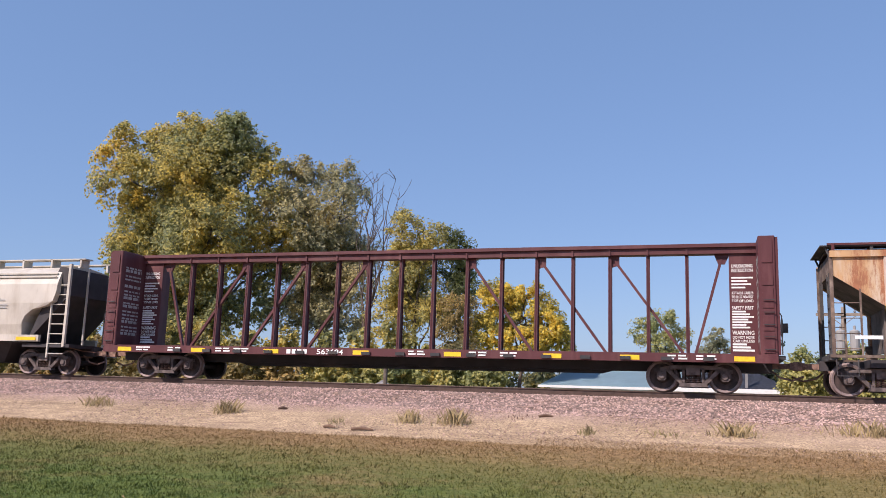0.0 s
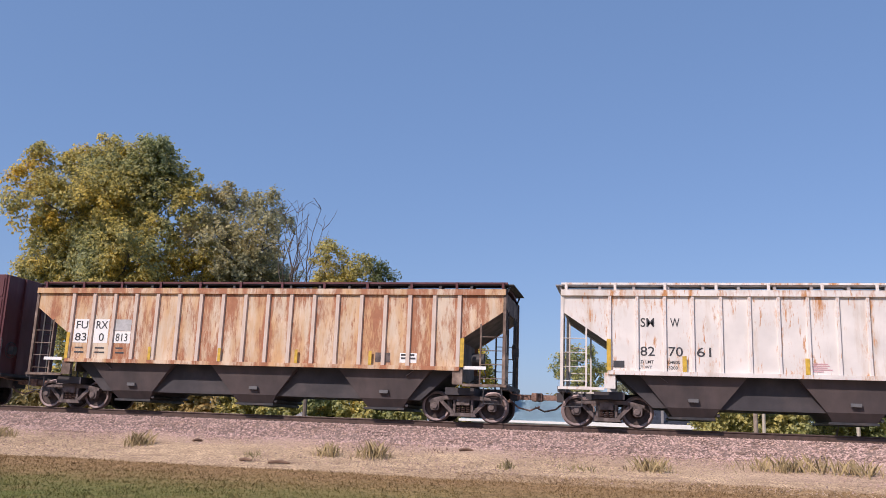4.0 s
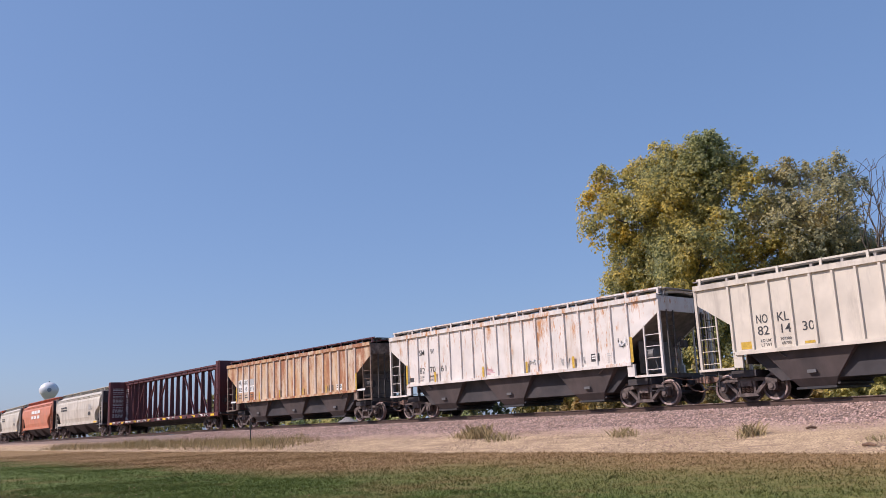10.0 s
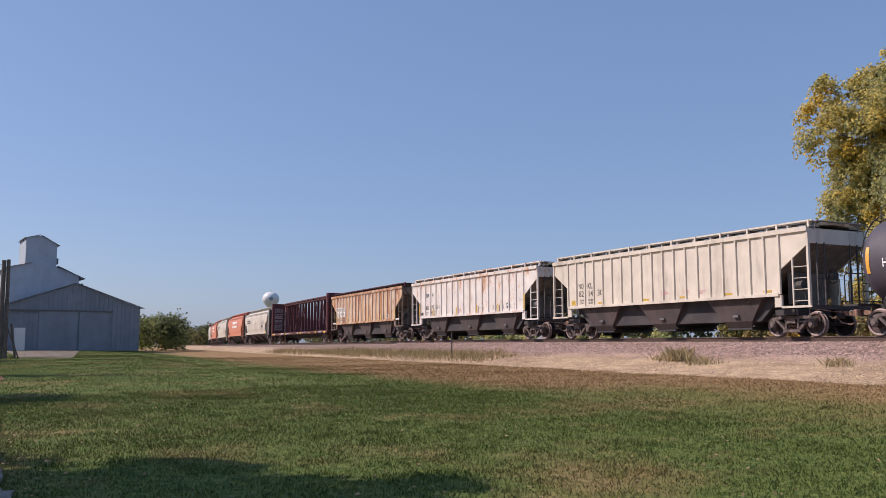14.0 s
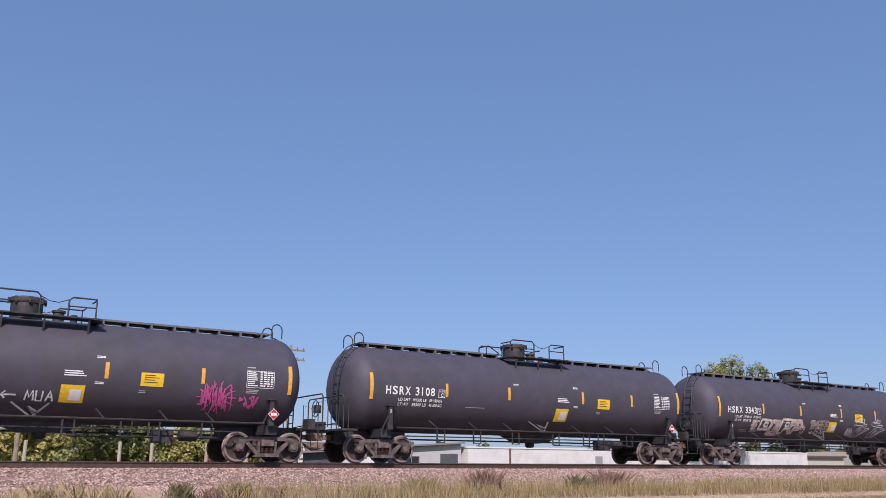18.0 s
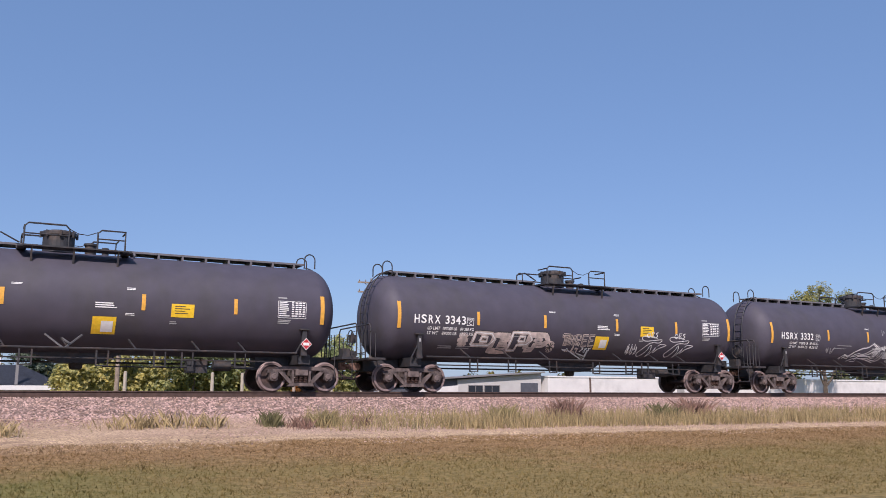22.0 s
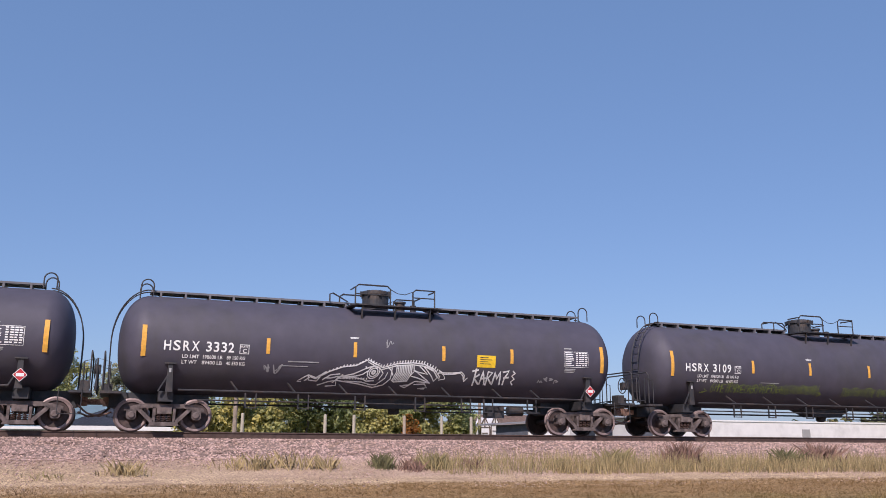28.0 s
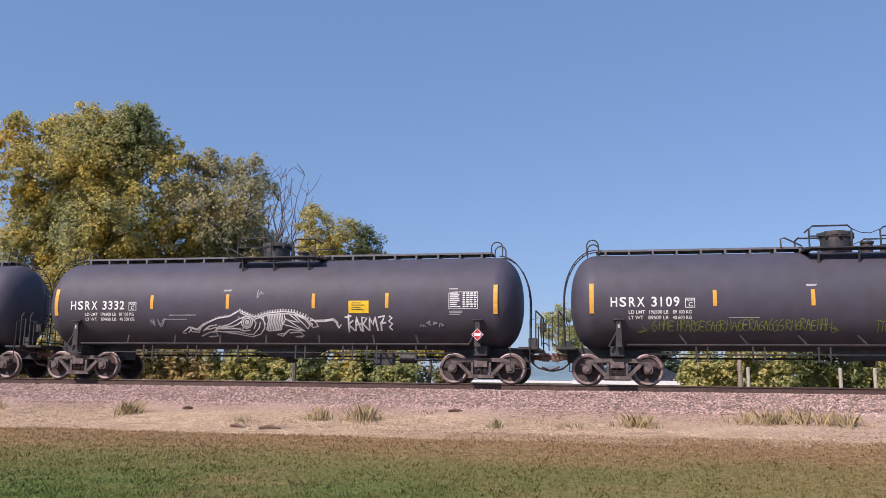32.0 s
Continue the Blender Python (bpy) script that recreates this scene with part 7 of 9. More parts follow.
def limb(bm, a, b, r0, r1, rng, n=5, bend=0.12):
    a, b = Vector(a), Vector(b)
    l = (b - a).length
    pts, rs = [], []
    for i in range(n + 1):
        k = i / n
        p = a.lerp(b, k)
        if 0 < i < n:
            p += Vector((rng.uniform(-1, 1), rng.uniform(-1, 1), rng.uniform(-0.4, 0.8))) * l * bend * 0.5
        pts.append(p)
        rs.append(r0 + (r1 - r0) * k)
    tube(bm, pts, rs, 6)
    return pts


def broad_tree(name, label, base, lobes, leaf, leaves, size, trunk_r, seed, bark=None, category="tree", twigs=2, hollow=0.5, fill=0, sway=0.0):
    """A tapered trunk that forks to every lobe of the crown."""
    rng = random.Random(seed)
    tree = thing(name, label, category, at=base)
    bx, by, bz = base
    lob = [(x - bx, y - by, z - bz, r) for x, y, z, r in lobes]
    sprays = []
    for x, y, z, r in lob:
        for _ in range(3):
            d = Vector((rng.uniform(-1, 1), rng.uniform(-1, 1), rng.uniform(-0.5, 1))).normalized() * r * rng.uniform(0.9, 1.05)
            sprays.append((x + d.x, y + d.y, z + d.z, r * rng.uniform(0.2, 0.38)))
    for _ in range(fill):
        (ax, ay, az, ar), (cx_, cy_, cz_, cr) = rng.sample(lob, 2)
        if math.dist((ax, az), (cx_, cz_)) < 2.0 * (ar + cr):
            k = rng.uniform(0.3, 0.7)
            sprays.append((ax + (cx_ - ax) * k, ay + (cy_ - ay) * k + 0.5, az + (cz_ - az) * k, 0.42 * (ar + cr) * rng.uniform(0.6, 1.0)))
    bm = bmesh.new()
    top = max(l[2] for l in lob)
    cx = sum(l[0] for l in lob) / len(lob)
    fork = Vector((cx * 0.25, 0, top * 0.25))
    limb(bm, (0, 0, -0.1), fork, trunk_r, trunk_r * 0.75, rng, 4, 0.06)
    second = Vector((cx * 0.7, 0, top * 0.55))
    limb(bm, fork, second, trunk_r * 0.7, trunk_r * 0.4, rng, 4, 0.08)
    for x, y, z, r in lob:
        s = fork if z < top * 0.6 else second
        pts = limb(bm, s, (x, y, z + r * 0.4), trunk_r * 0.38, 0.03, rng, 5, 0.16)
        for _ in range(twigs):
            o = pts[rng.randint(2, 4)]
            limb(bm, o, o + Vector((rng.uniform(-1, 1), rng.uniform(-1, 1), rng.uniform(0.1, 1))) * r, 0.06, 0.012, rng, 3, 0.2)
    part("trunk", finish(bm, "trunk", bark or BARK), tree)
    part("crown", leaf_cloud("crown", [(x, y, z, r * 0.94) for x, y, z, r in lob] + sprays, leaves, size, leaf, seed, hollow, 1.0, sway), tree)
    return tree


def deep(lobes, y, seed, spread=2.5):
    """Lobes (x, z, r) set at depth y, scattered to and fro."""
    rng = random.Random(seed)
    return [(x, y + rng.uniform(-spread, spread), z, r * 1.0) for x, z, r in lobes]


def conifer(name, label, base, height, radius, leaf, n, seed, size=0.16, bare=0.08, puff=0.10):
    rng = random.Random(seed)
    tree = thing(name, label, "tree", at=base)
    bm = bmesh.new()
    tube(bm, [(0, 0, -0.1), (0, 0, height * 0.5), (0, 0, height)], [radius * 0.11, radius * 0.07, 0.02], 7)
    lob = []
    layers = max(8, int(height / 0.5))
    for i in range(layers):
        k = i / layers
        z = height * (bare + (1 - bare) * k) + rng.uniform(-0.2, 0.2)
        for j in range(5 if k < 0.8 else 4):
            r = radius * (1 - k) ** 0.85 * rng.uniform(0.55, 1.1)
            a = rng.uniform(0, 2 * math.pi)
            tip = Vector((math.cos(a) * r, math.sin(a) * r, z - 0.22 * r))
            limb(bm, (0, 0, z), tip, 0.03, 0.008, rng, 2, 0.05)
            for m in (0.35, 0.65, 0.92):
                lob.append((tip.x * m, tip.y * m, z + (tip.z - z) * m, 0.16 * r * (1.25 - 0.5 * m) + puff))
    part("trunk", finish(bm, "trunk", BARK), tree)
    part("crown", leaf_cloud("crown", lob, n, size, leaf, seed, 0.2, 0.6), tree)
    return tree


T1 = [(-48.2, 22.2, 1.7), (-46.5, 23.4, 1.6), (-39.5, 23.4, 2.0), (-37.6, 22.8, 1.7), (-42.6, 23.8, 1.5), (-40.3, 22.3, 2.5), (-44.7, 21.8, 2.5), (-37.0, 21.6, 1.9), (-41.6, 18.4, 3.8), (-47.2, 18.6, 2.9), (-49.0, 16.2, 2.3), (-36.7, 17.7, 2.9), (-43.9, 14.0, 3.8), (-38.4, 13.4, 3.8), (-47.8, 12.7, 2.5), (-34.3, 13.8, 2.5), (-40.8, 9.2, 3.4), (-45.1, 9.2, 2.5), (-36.5, 8.5, 2.4), (-48.5, 8.5, 2.2), (-38.5, 5.5, 2.6), (-44, 5.2, 2.8), (-35, 12.0, 2.2), (-41, 12, 3.0)]
broad_tree("cottonwood_tree", "tall cottonwood with green and yellowing leaves behind the track", (-41.5, 62, 0.0), deep([(x + 0.2, z * 0.985, r) for x, z, r in T1], 62, 1), LEAF_COTTON, 170000, 0.135, 0.55, 11, BARK_GREY, hollow=0.42, fill=60, sway=0.20)
T2 = [(-32.6, 19.5, 1.9), (-29.9, 18.8, 2.2), (-27.8, 16.4, 1.5), (-31.3, 15.1, 3.0), (-28.1, 12.6, 2.2), (-34.7, 20.1, 1.3), (-31.0, 10.3, 3.0), (-26.9, 9.4, 1.9), (-33.0, 7.5, 2.2), (-29.5, 6.5, 2.4), (-33.5, 12.0, 2.0), (-30, 13, 2.2)]
broad_tree("elm_tree", "dull green thinning tree with bare twigs behind the track", (-30.5, 65, 0.0), deep([(x - 0.6, z + 0.35, r) for x, z, r in T2], 65, 2), LEAF_DULL, 66000, 0.12, 0.42, 12, BARK_GREY, twigs=5, hollow=0.35, fill=30, sway=0.20)
T3 = [(-21.8, 13.6, 1.4), (-20.0, 12.7, 1.6), (-21.7, 11.0, 2.0), (-20.8, 8.9, 2.4), (-22.4, 6.8, 2.4), (-18.9, 7.2, 1.6)]
broad_tree("maple_tree", "small tree with golden autumn leaves behind the track", (-20.8, 60, 0.0), deep(T3, 60, 3, 1.5), LEAF_GOLD, 28000, 0.10, 0.25, 13, fill=8, sway=0.20)
T3B = [(-18.3, 13.3, 0.9), (-17.8, 12.2, 1.3), (-18.6, 10.8, 1.6), (-17.5, 9.6, 1.3), (-18.0, 7.6, 1.5)]
broad_tree("poplar_tree", "slender dark green tree behind the track", (-18.0, 61.5, 0.0), deep(T3B, 61.5, 4, 1.0), LEAF_GREEN, 12000, 0.085, 0.2, 14, fill=6, sway=0.20)
T4 = [(-14.3, 8.2, 1.4), (-12.3, 7.8, 1.6), (-10.9, 6.3, 1.5), (-15.0, 5.9, 1.8), (-12.6, 5.1, 2.0), (-9.9, 5.3, 1.0)]
broad_tree("maple_tree", "rounded tree with bright yellow autumn leaves behind the track", (-12.6, 58, 0.0), deep(T4, 58, 5, 1.2), LEAF_YELLOW, 26000, 0.10, 0.22, 15)
T4B = [(-16.7, 7.2, 1.5), (-17.2, 5.2, 1.6), (-16.0, 4.0, 1.5)]
broad_tree("scrub_tree", "brownish thinning shrub tree behind the track", (-16.7, 57, 0.0), deep(T4B, 57, 6, 1.0), LEAF_BROWN, 7500, 0.085, 0.16, 16)
T5 = [(-5.6, 7.2, 1.3), (-4.2, 7.7, 1.4), (-2.6, 6.8, 1.1), (-4.2, 5.8, 1.5), (-3.4, 4.6, 1.6)]
broad_tree("broadleaf_tree", "round green tree beyond the blue-roofed building", (-4.2, 75, 0.0), deep(T5, 75, 7, 1.0), LEAF_HEDGE, 11000, 0.09, 0.2, 17)
T6 = [(0.1, 6.8, 0.9), (0.6, 5.8, 1.1), (-0.4, 5.2, 1.2)]
broad_tree("broadleaf_tree", "small green tree beyond the blue-roofed building", (0.1, 76, 0.0), deep(T6, 76, 8, 0.6), LEAF_DULL, 5000, 0.085, 0.15, 18)
conifer("spruce_tree", "narrow dark blue-green spruce behind the track", (3.4, 66, 0.0), 10.4, 2.4, LEAF_BLUE, 42000, 19, 0.09, puff=0.32)
TR = [(75.3, 11.8, 1.7), (72.8, 10.9, 1.5), (78.6, 11.1, 1.7), (74.9, 9.3, 2.0), (79.0, 8.8, 1.7), (72.0, 8.0, 1.5), (76.0, 6.3, 1.9), (79.5, 6.0, 1.6), (72.5, 5.4, 1.4)]
broad_tree("broadleaf_tree", "yellow-green tree standing beside the white building", (65.4, 52, 0.0), deep([(x * 0.867, 1.62 + (z - 1.62) * 0.867, r * 0.867) for x, z, r in TR], 52, 9, 1.0), LEAF_OLIVE, 17000, 0.09, 0.26, 20)
TG = [(9.9, 5.3, 0.8), (9.6, 4.4, 1.0), (10.3, 3.6, 1.1), (9.2, 3.2, 0.9)]
broad_tree("scrub_tree", "bushy green shrub tree along the fence", (9.8, 46, 0.0), deep(TG, 46, 10, 0.5), LEAF_GREEN, 3600, 0.09, 0.1, 21)

LEAF_ORANGE = leaf_mat("orange_leaves", (0.30, 0.14, 0.03), (0.55, 0.20, 0.03), 0.5, 0.5)
broad_tree("autumn_shrub", "small orange autumn shrub beside the tan post", (15.4, 45.6, 0.0), [(15.4, 45.6, 2.2, 0.55), (15.5, 45.7, 1.5, 0.6), (15.2, 45.6, 2.8, 0.35)], LEAF_ORANGE, 1500, 0.07, 0.04, 75, category="shrub")

# bare branches at the edge of the thinning tree
rng_b = random.Random(5)
bare = thing("bare_tree", "leafless grey tree with fine bare twigs behind the track", "tree", at=(-24.9, 60, 0.0))
bm = bmesh.new()
pts0 = limb(bm, (0, 0, 0), (0.2, 0, 9.5), 0.2, 0.12, rng_b, 5, 0.05)
for i in range(13):
    o = pts0[rng_b.randint(3, 5)]
    tip = Vector((rng_b.uniform(-1.0, 2.6), rng_b.uniform(-1, 1), rng_b.uniform(13.5, 18.2)))
    pp = limb(bm, o, tip, 0.07, 0.016, rng_b, 5, 0.10)
    for j in range(9):
        q = pp[rng_b.randint(2, 5)]
        limb(bm, q, q + Vector((rng_b.uniform(-1, 1.2), rng_b.uniform(-0.8, 0.8), rng_b.uniform(0.3, 1.6))), 0.022, 0.011, rng_b, 3, 0.15)
part("trunk", finish(bm, "trunk", BARK), bare)


def hedge(name, label, x0, x1, y, h, leaf, n, seed, size=0.10, step=1.1):
    rng = random.Random(seed)
    ob = thing(name, label, "hedge", at=((x0 + x1) / 2, y, ground_z((x0 + x1) / 2, y)))
    mid = (x0 + x1) / 2
    lob = []
    x = x0
    while x < x1:
        hh = h * rng.uniform(0.7, 1.15)
        z = 0.4
        while z < hh:
            lob.append((x - mid + rng.uniform(-0.4, 0.4), rng.uniform(-0.7, 0.7), z, rng.uniform(0.55, 0.95)))
            z += 0.8
        x += step * rng.uniform(0.7, 1.2)
    bm = bmesh.new()
    for l in lob[::2]:
        limb(bm, (l[0] * 0.98, 0, 0), l[:3], 0.04, 0.01, rng, 3, 0.1)
    part("stems", finish(bm, "stems", BARK), ob)
    part("foliage", leaf_cloud("foliage", lob, n, size, leaf, seed, 0.3), ob)
    return ob


hedge("hedge", "overgrown mixed hedge of green and yellow shrubs along the fence", 3.5, 19.4, 47, 4.5, LEAF_HEDGE, 70000, 31, 0.10, 0.9)
hedge("undergrowth", "tangled undergrowth of green and yellow shrubs under the trees", -27.0, -12.6, 56, 3.8, LEAF_HEDGE, 52000, 32, 0.13)
hedge("undergrowth", "brownish thicket of shrubs under the tall trees", -52.0, -27.0, 55, 4.6, LEAF_BROWN, 22000, 33, 0.18, 1.4)
hedge("undergrowth", "mixed yellow and green saplings under the tall trees", -50.0, -17.5, 58, 6.2, LEAF_COTTON, 30000, 35, 0.18, 1.6)
hedge("undergrowth", "low green shrubs along the far side of the track", -92.0, -56.0, 52, 2.4, LEAF_HEDGE, 16000, 34, 0.15, 1.6)

# ---------------------------------------------------------------- buildings behind the track
BLUE_ROOF = mat("pale_blue_metal_roof", (0.37, 0.52, 0.58), 0.45, 0.0, 0.06, 1.0, second=(0.33, 0.475, 0.54), amount=0.3)
NAVY_ROOF = mat("dark_shingle_roof", (0.065, 0.075, 0.10), 0.85, 0, 0.2, 8)
GREY_ROOF = mat("grey_metal_roof", (0.24, 0.23, 0.23), 0.55, 0, 0.1, 2)
BROWN_ROOF = mat("brown_shingle_roof", (0.13, 0.09, 0.075), 0.85, 0, 0.2, 6)
TAN_ROOF = mat("pinkish_shingle_roof", (0.30, 0.21, 0.17), 0.85, 0, 0.2, 3)
# dark roof and door paint, also used for the shade under the porch
SLATE_WALL = mat("dark_slate_and_porch_shade", (0.09, 0.095, 0.115), 0.8, 0, 0.15, 3)
WHITE_WALL = mat("white_painted_wall", (0.74, 0.72, 0.70), 0.7, 0, 0.05, 1.5, second=(0.62, 0.60, 0.58), amount=0.3)
CREAM_WALL = mat("cream_clapboard", (0.55, 0.50, 0.42), 0.75, 0, 0.08, 4)
BRICK_WALL = mat("red_brick_wall", (0.24, 0.085, 0.06), 0.85, 0, 0.2, 5)
TRIM_WHITE = mat("white_trim", (0.80, 0.79, 0.77), 0.5, 0, 0.04, 4)
GLASS_DARK = mat("window_glass", (0.03, 0.035, 0.045), 0.22, 0, 0.1, 1)
PALE_WALL = mat("pale_grey_stucco", (0.52, 0.51, 0.50), 0.75, 0, 0.06, 2)
GREY_WALL = mat("grey_siding", (0.33, 0.32, 0.31), 0.7, 0, 0.08, 2)


def one(name, parent, material, *boxes, label=""):
    bm = bmesh.new()
    for b in boxes:
        box(bm, *b)
    return part(name, finish(bm, name, material), parent, label)


def plates(name, parent, material, polys, label=""):
    bm = bmesh.new()
    for p in polys:
        bm.faces.new([bm.verts.new(c) for c in p])
    bmesh.ops.solidify(bm, geom=bm.faces[:], thickness=0.08)
    return part(name, finish(bm, name, material), parent, label)


def window(parent, x0, x1, z0, z1, y, t=0.06, frame_paint=None):
    w = one("window", parent, frame_paint or TRIM_WHITE, (x0 - t, x1 + t, y - 0.06, y + 0.02, z0 - t, z0), (x0 - t, x1 + t, y - 0.06, y + 0.02, z1, z1 + t), (x0 - t, x0, y - 0.06, y + 0.02, z0, z1), (x1, x1 + t, y - 0.06, y + 0.02, z0, z1), ((x0 + x1) / 2 - 0.02, (x0 + x1) / 2 + 0.02, y - 0.05, y + 0.02, z0, z1))
    one("pane", w, GLASS_DARK, (x0, x1, y - 0.03, y, z0, z1))
    return w


def gable_house(name, label, x0, x1, y0, y1, z0, eave, ridge, wall, roof, ridge_along='x', over=0.4, windows=()):
    """A building with a pitched roof; the ridge runs along x or along y."""
    h = thing(name, label, "building", at=(0, 0, 0))
    bm = bmesh.new()
    if ridge_along == 'x':
        ym = (y0 + y1) / 2
        v = lambda x: [bm.verts.new(c) for c in ((x, y0, z0), (x, y1, z0), (x, y1, eave), (x, ym, ridge), (x, y0, eave))]
    else:
        xm = (x0 + x1) / 2
        v = lambda y: [bm.verts.new(c) for c in ((x0, y, z0), (x1, y, z0), (x1, y, eave), (xm, y, ridge), (x0, y, eave))]
    a, b = (v(x0), v(x1)) if ridge_along == 'x' else (v(y0), v(y1))
    bm.faces.new(a)
    bm.faces.new(b[::-1])
    for i in range(5):
        bm.faces.new((a[i], b[i], b[(i + 1) % 5], a[(i + 1) % 5]))
    part("wall", finish(bm, "wall", wall), h)
    s = (ridge - eave)
    if ridge_along == 'x':
        k = s / (ym - y0)
        for sgn, ye in ((-1, y0), (1, y1)):
            plates("roof_slope", h, roof, [[(x0 - over, ye + sgn * over, eave - k * over + 0.06), (x1 + over, ye + sgn * over, eave - k * over + 0.06), (x1 + over, ym, ridge + 0.06), (x0 - over, ym, ridge + 0.06)]])
        one("fascia", h, TRIM_WHITE, (x0 - over, x1 + over, y0 - over - 0.04, y0 - over, eave - k * over - 0.12, eave - k * over + 0.08))
    else:
        k = s / (xm - x0)
        for sgn, xe in ((-1, x0), (1, x1)):
            plates("roof_slope", h, roof, [[(xe + sgn * over, y0 - over, eave - k * over + 0.06), (xe + sgn * over, y1 + over, eave - k * over + 0.06), (xm, y1 + over, ridge + 0.06), (xm, y0 - over, ridge + 0.06)]])
        plates("fascia", h, TRIM_WHITE, [[(x0 - over, y0 - over - 0.02, eave - k * over - 0.1), (xm, y0 - over - 0.02, ridge - 0.1), (xm, y0 - over - 0.02, ridge + 0.06), (x0 - over, y0 - over - 0.02, eave - k * over + 0.06)], [(x1 + over, y0 - over - 0.02, eave - k * over - 0.1), (xm, y0 - over - 0.02, ridge - 0.1), (xm, y0 - over - 0.02, ridge + 0.06), (x1 + over, y0 - over - 0.02, eave - k * over + 0.06)]])
    for wx0, wx1, wz0, wz1 in windows:
        window(h, wx0, wx1, wz0, wz1, y0 - 0.01)
    return h


# pale blue roof: a long slope towards the track with a slanted end
blue = thing("blue_roofed_building", "low building with a pale blue metal roof behind the track", "building")
one("wall", blue, WHITE_WALL, (-10.6, -1.0, 58.6, 70, -0.1, 2.4))
plates("roof_slope", blue, BLUE_ROOF, [[(-11.3, 57.9, 2.40), (0.2, 57.9, 2.40), (0.2, 64, 4.15), (-9.3, 64, 4.15)]])
plates("roof_slope", blue, BLUE_ROOF, [[(-11.3, 70.4, 2.40), (0.2, 70.4, 2.40), (0.2, 64, 4.15), (-9.3, 64, 4.15)]])
plates("roof_slope", blue, BLUE_ROOF, [[(-11.3, 57.9, 2.40), (-9.3, 64, 4.15), (-11.3, 70.4, 2.40)]])
one("fascia", blue, TRIM_WHITE, (-11.3, 0.2, 57.82, 57.88, 2.28, 2.44))

navy = thing("hip_roofed_house", "white house with a dark hipped roof and white fascia", "building")
one("chimney", navy, TRIM_WHITE, (0.55, 1.05, 60.2, 60.7, 3.3, 4.25))
one("vent_pipe", navy, GREY_ROOF, (1.78, 1.94, 56.1, 56.26, 2.5, 4.1))
one("wall", navy, WHITE_WALL, (-2.2, 4.0, 56.5, 64, -0.1, 2.4))
plates("roof_slope", navy, NAVY_ROOF, [[(-2.8, 55.9, 2.46), (4.55, 55.9, 2.46), (2.2, 60, 3.8), (0.2, 60, 3.8)]])
plates("roof_slope", navy, NAVY_ROOF, [[(4.55, 55.9, 2.46), (4.55, 64.5, 2.46), (2.2, 60, 3.8)]])
plates("roof_slope", navy, NAVY_ROOF, [[(-2.8, 55.9, 2.46), (0.2, 60, 3.8), (-2.8, 64.5, 2.46)]])
one("fascia", navy, TRIM_WHITE, (-2.85, 4.6, 55.82, 55.9, 2.22, 2.48))
window(navy, 0.5, 1.7, 0.9, 1.9, 56.48)

cottage = gable_house("cottage", "far pinkish-brown roofed house with two cream half-timbered gables", 45.0, 58.5, 110.6, 118, 0.0, 3.5, 5.5, CREAM_WALL, TAN_ROOF, 'x', 0.4)
for gx, gw, top in ((47.4, 0.72, 5.0), (48.95, 0.62, 5.3)):
    bm = bmesh.new()
    prism(bm, [(gx - gw, 0.0), (gx + gw, 0.0), (gx + gw, top - 1.3), (gx, top), (gx - gw, top - 1.3)], 109.2, 111.5)
    gable = part("gable", finish(bm, "gable", WHITE_WALL), cottage, "narrow cream gable with dark timbers")
    for a, b in (((gx - gw, top - 1.3), (gx + gw, top - 1.3)), ((gx, top - 1.3), (gx, top - 0.2)), ((gx - gw - 0.06, top - 1.4), (gx, top)), ((gx + gw + 0.06, top - 1.4), (gx, top)), ((gx - gw, top - 1.3), (gx - gw, 0.2)), ((gx + gw, top - 1.3), (gx + gw, 0.2)), ((gx - 0.4, top - 2.1), (gx + 0.4, top - 2.1))):
        bm = bmesh.new()
        beam(bm, (a[0], 109.15, a[1]), (b[0], 109.15, b[1]), 0.10, 0.10, up=(0, 1, 0))
        part("timber", finish(bm, "timber", BROWN_ROOF), gable)
gable_house("house", "brown-roofed house beside the hedge", 19.0, 23.6, 62.5, 69, 0.0, 1.9, 2.6, CREAM_WALL, BROWN_ROOF, 'x', 0.4)
office = thing("office_building", "pale low building with a sloping roof and shaded porch", "building")
bm = bmesh.new()
prism(bm, [(32.0, -0.1), (39.6, -0.1), (39.6, 3.72), (32.0, 3.12)], 58, 68)
part("wall", finish(bm, "wall", PALE_WALL), office)
bm = bmesh.new()
prism(bm, [(25.8, 2.86), (39.75, 3.72), (39.75, 3.84), (25.8, 2.96)], 57.6, 68.4)
part("roof", finish(bm, "roof", GREY_ROOF), office, "shallow sloping grey metal roof with a pale edge")
# dark sheet set in as the shade under the porch roof
bm = bmesh.new()
prism(bm, [(26.2, -0.1), (32.0, -0.1), (32.0, 3.18), (26.2, 2.86)], 58.1, 58.3)
part("porch_back", finish(bm, "porch_back", SLATE_WALL), office)
bm = bmesh.new()
prism(bm, [(28.6, -0.1), (32.0, -0.1), (32.0, 2.70), (28.6, 2.42)], 57.9, 58.02)
part("porch_wall", finish(bm, "porch_wall", WHITE_WALL), office)
for x0, x1 in ((32.93, 34.15), (34.35, 35.65)):
    window(office, x0, x1, 2.2, 2.68, 57.98, 0.05, GREY_ROOF)
one("door", office, SLATE_WALL, (37.65, 39.25, 57.94, 58.0, 0.0, 2.92))
hall = thing("white_building", "long low white-walled building with a flat roof", "building")
one("wall", hall, WHITE_WALL, (39.9, 83.5, 57.5, 74, -0.1, 3.38))
one("parapet", hall, TRIM_WHITE, (39.85, 83.55, 57.44, 74.05, 3.38, 3.50))
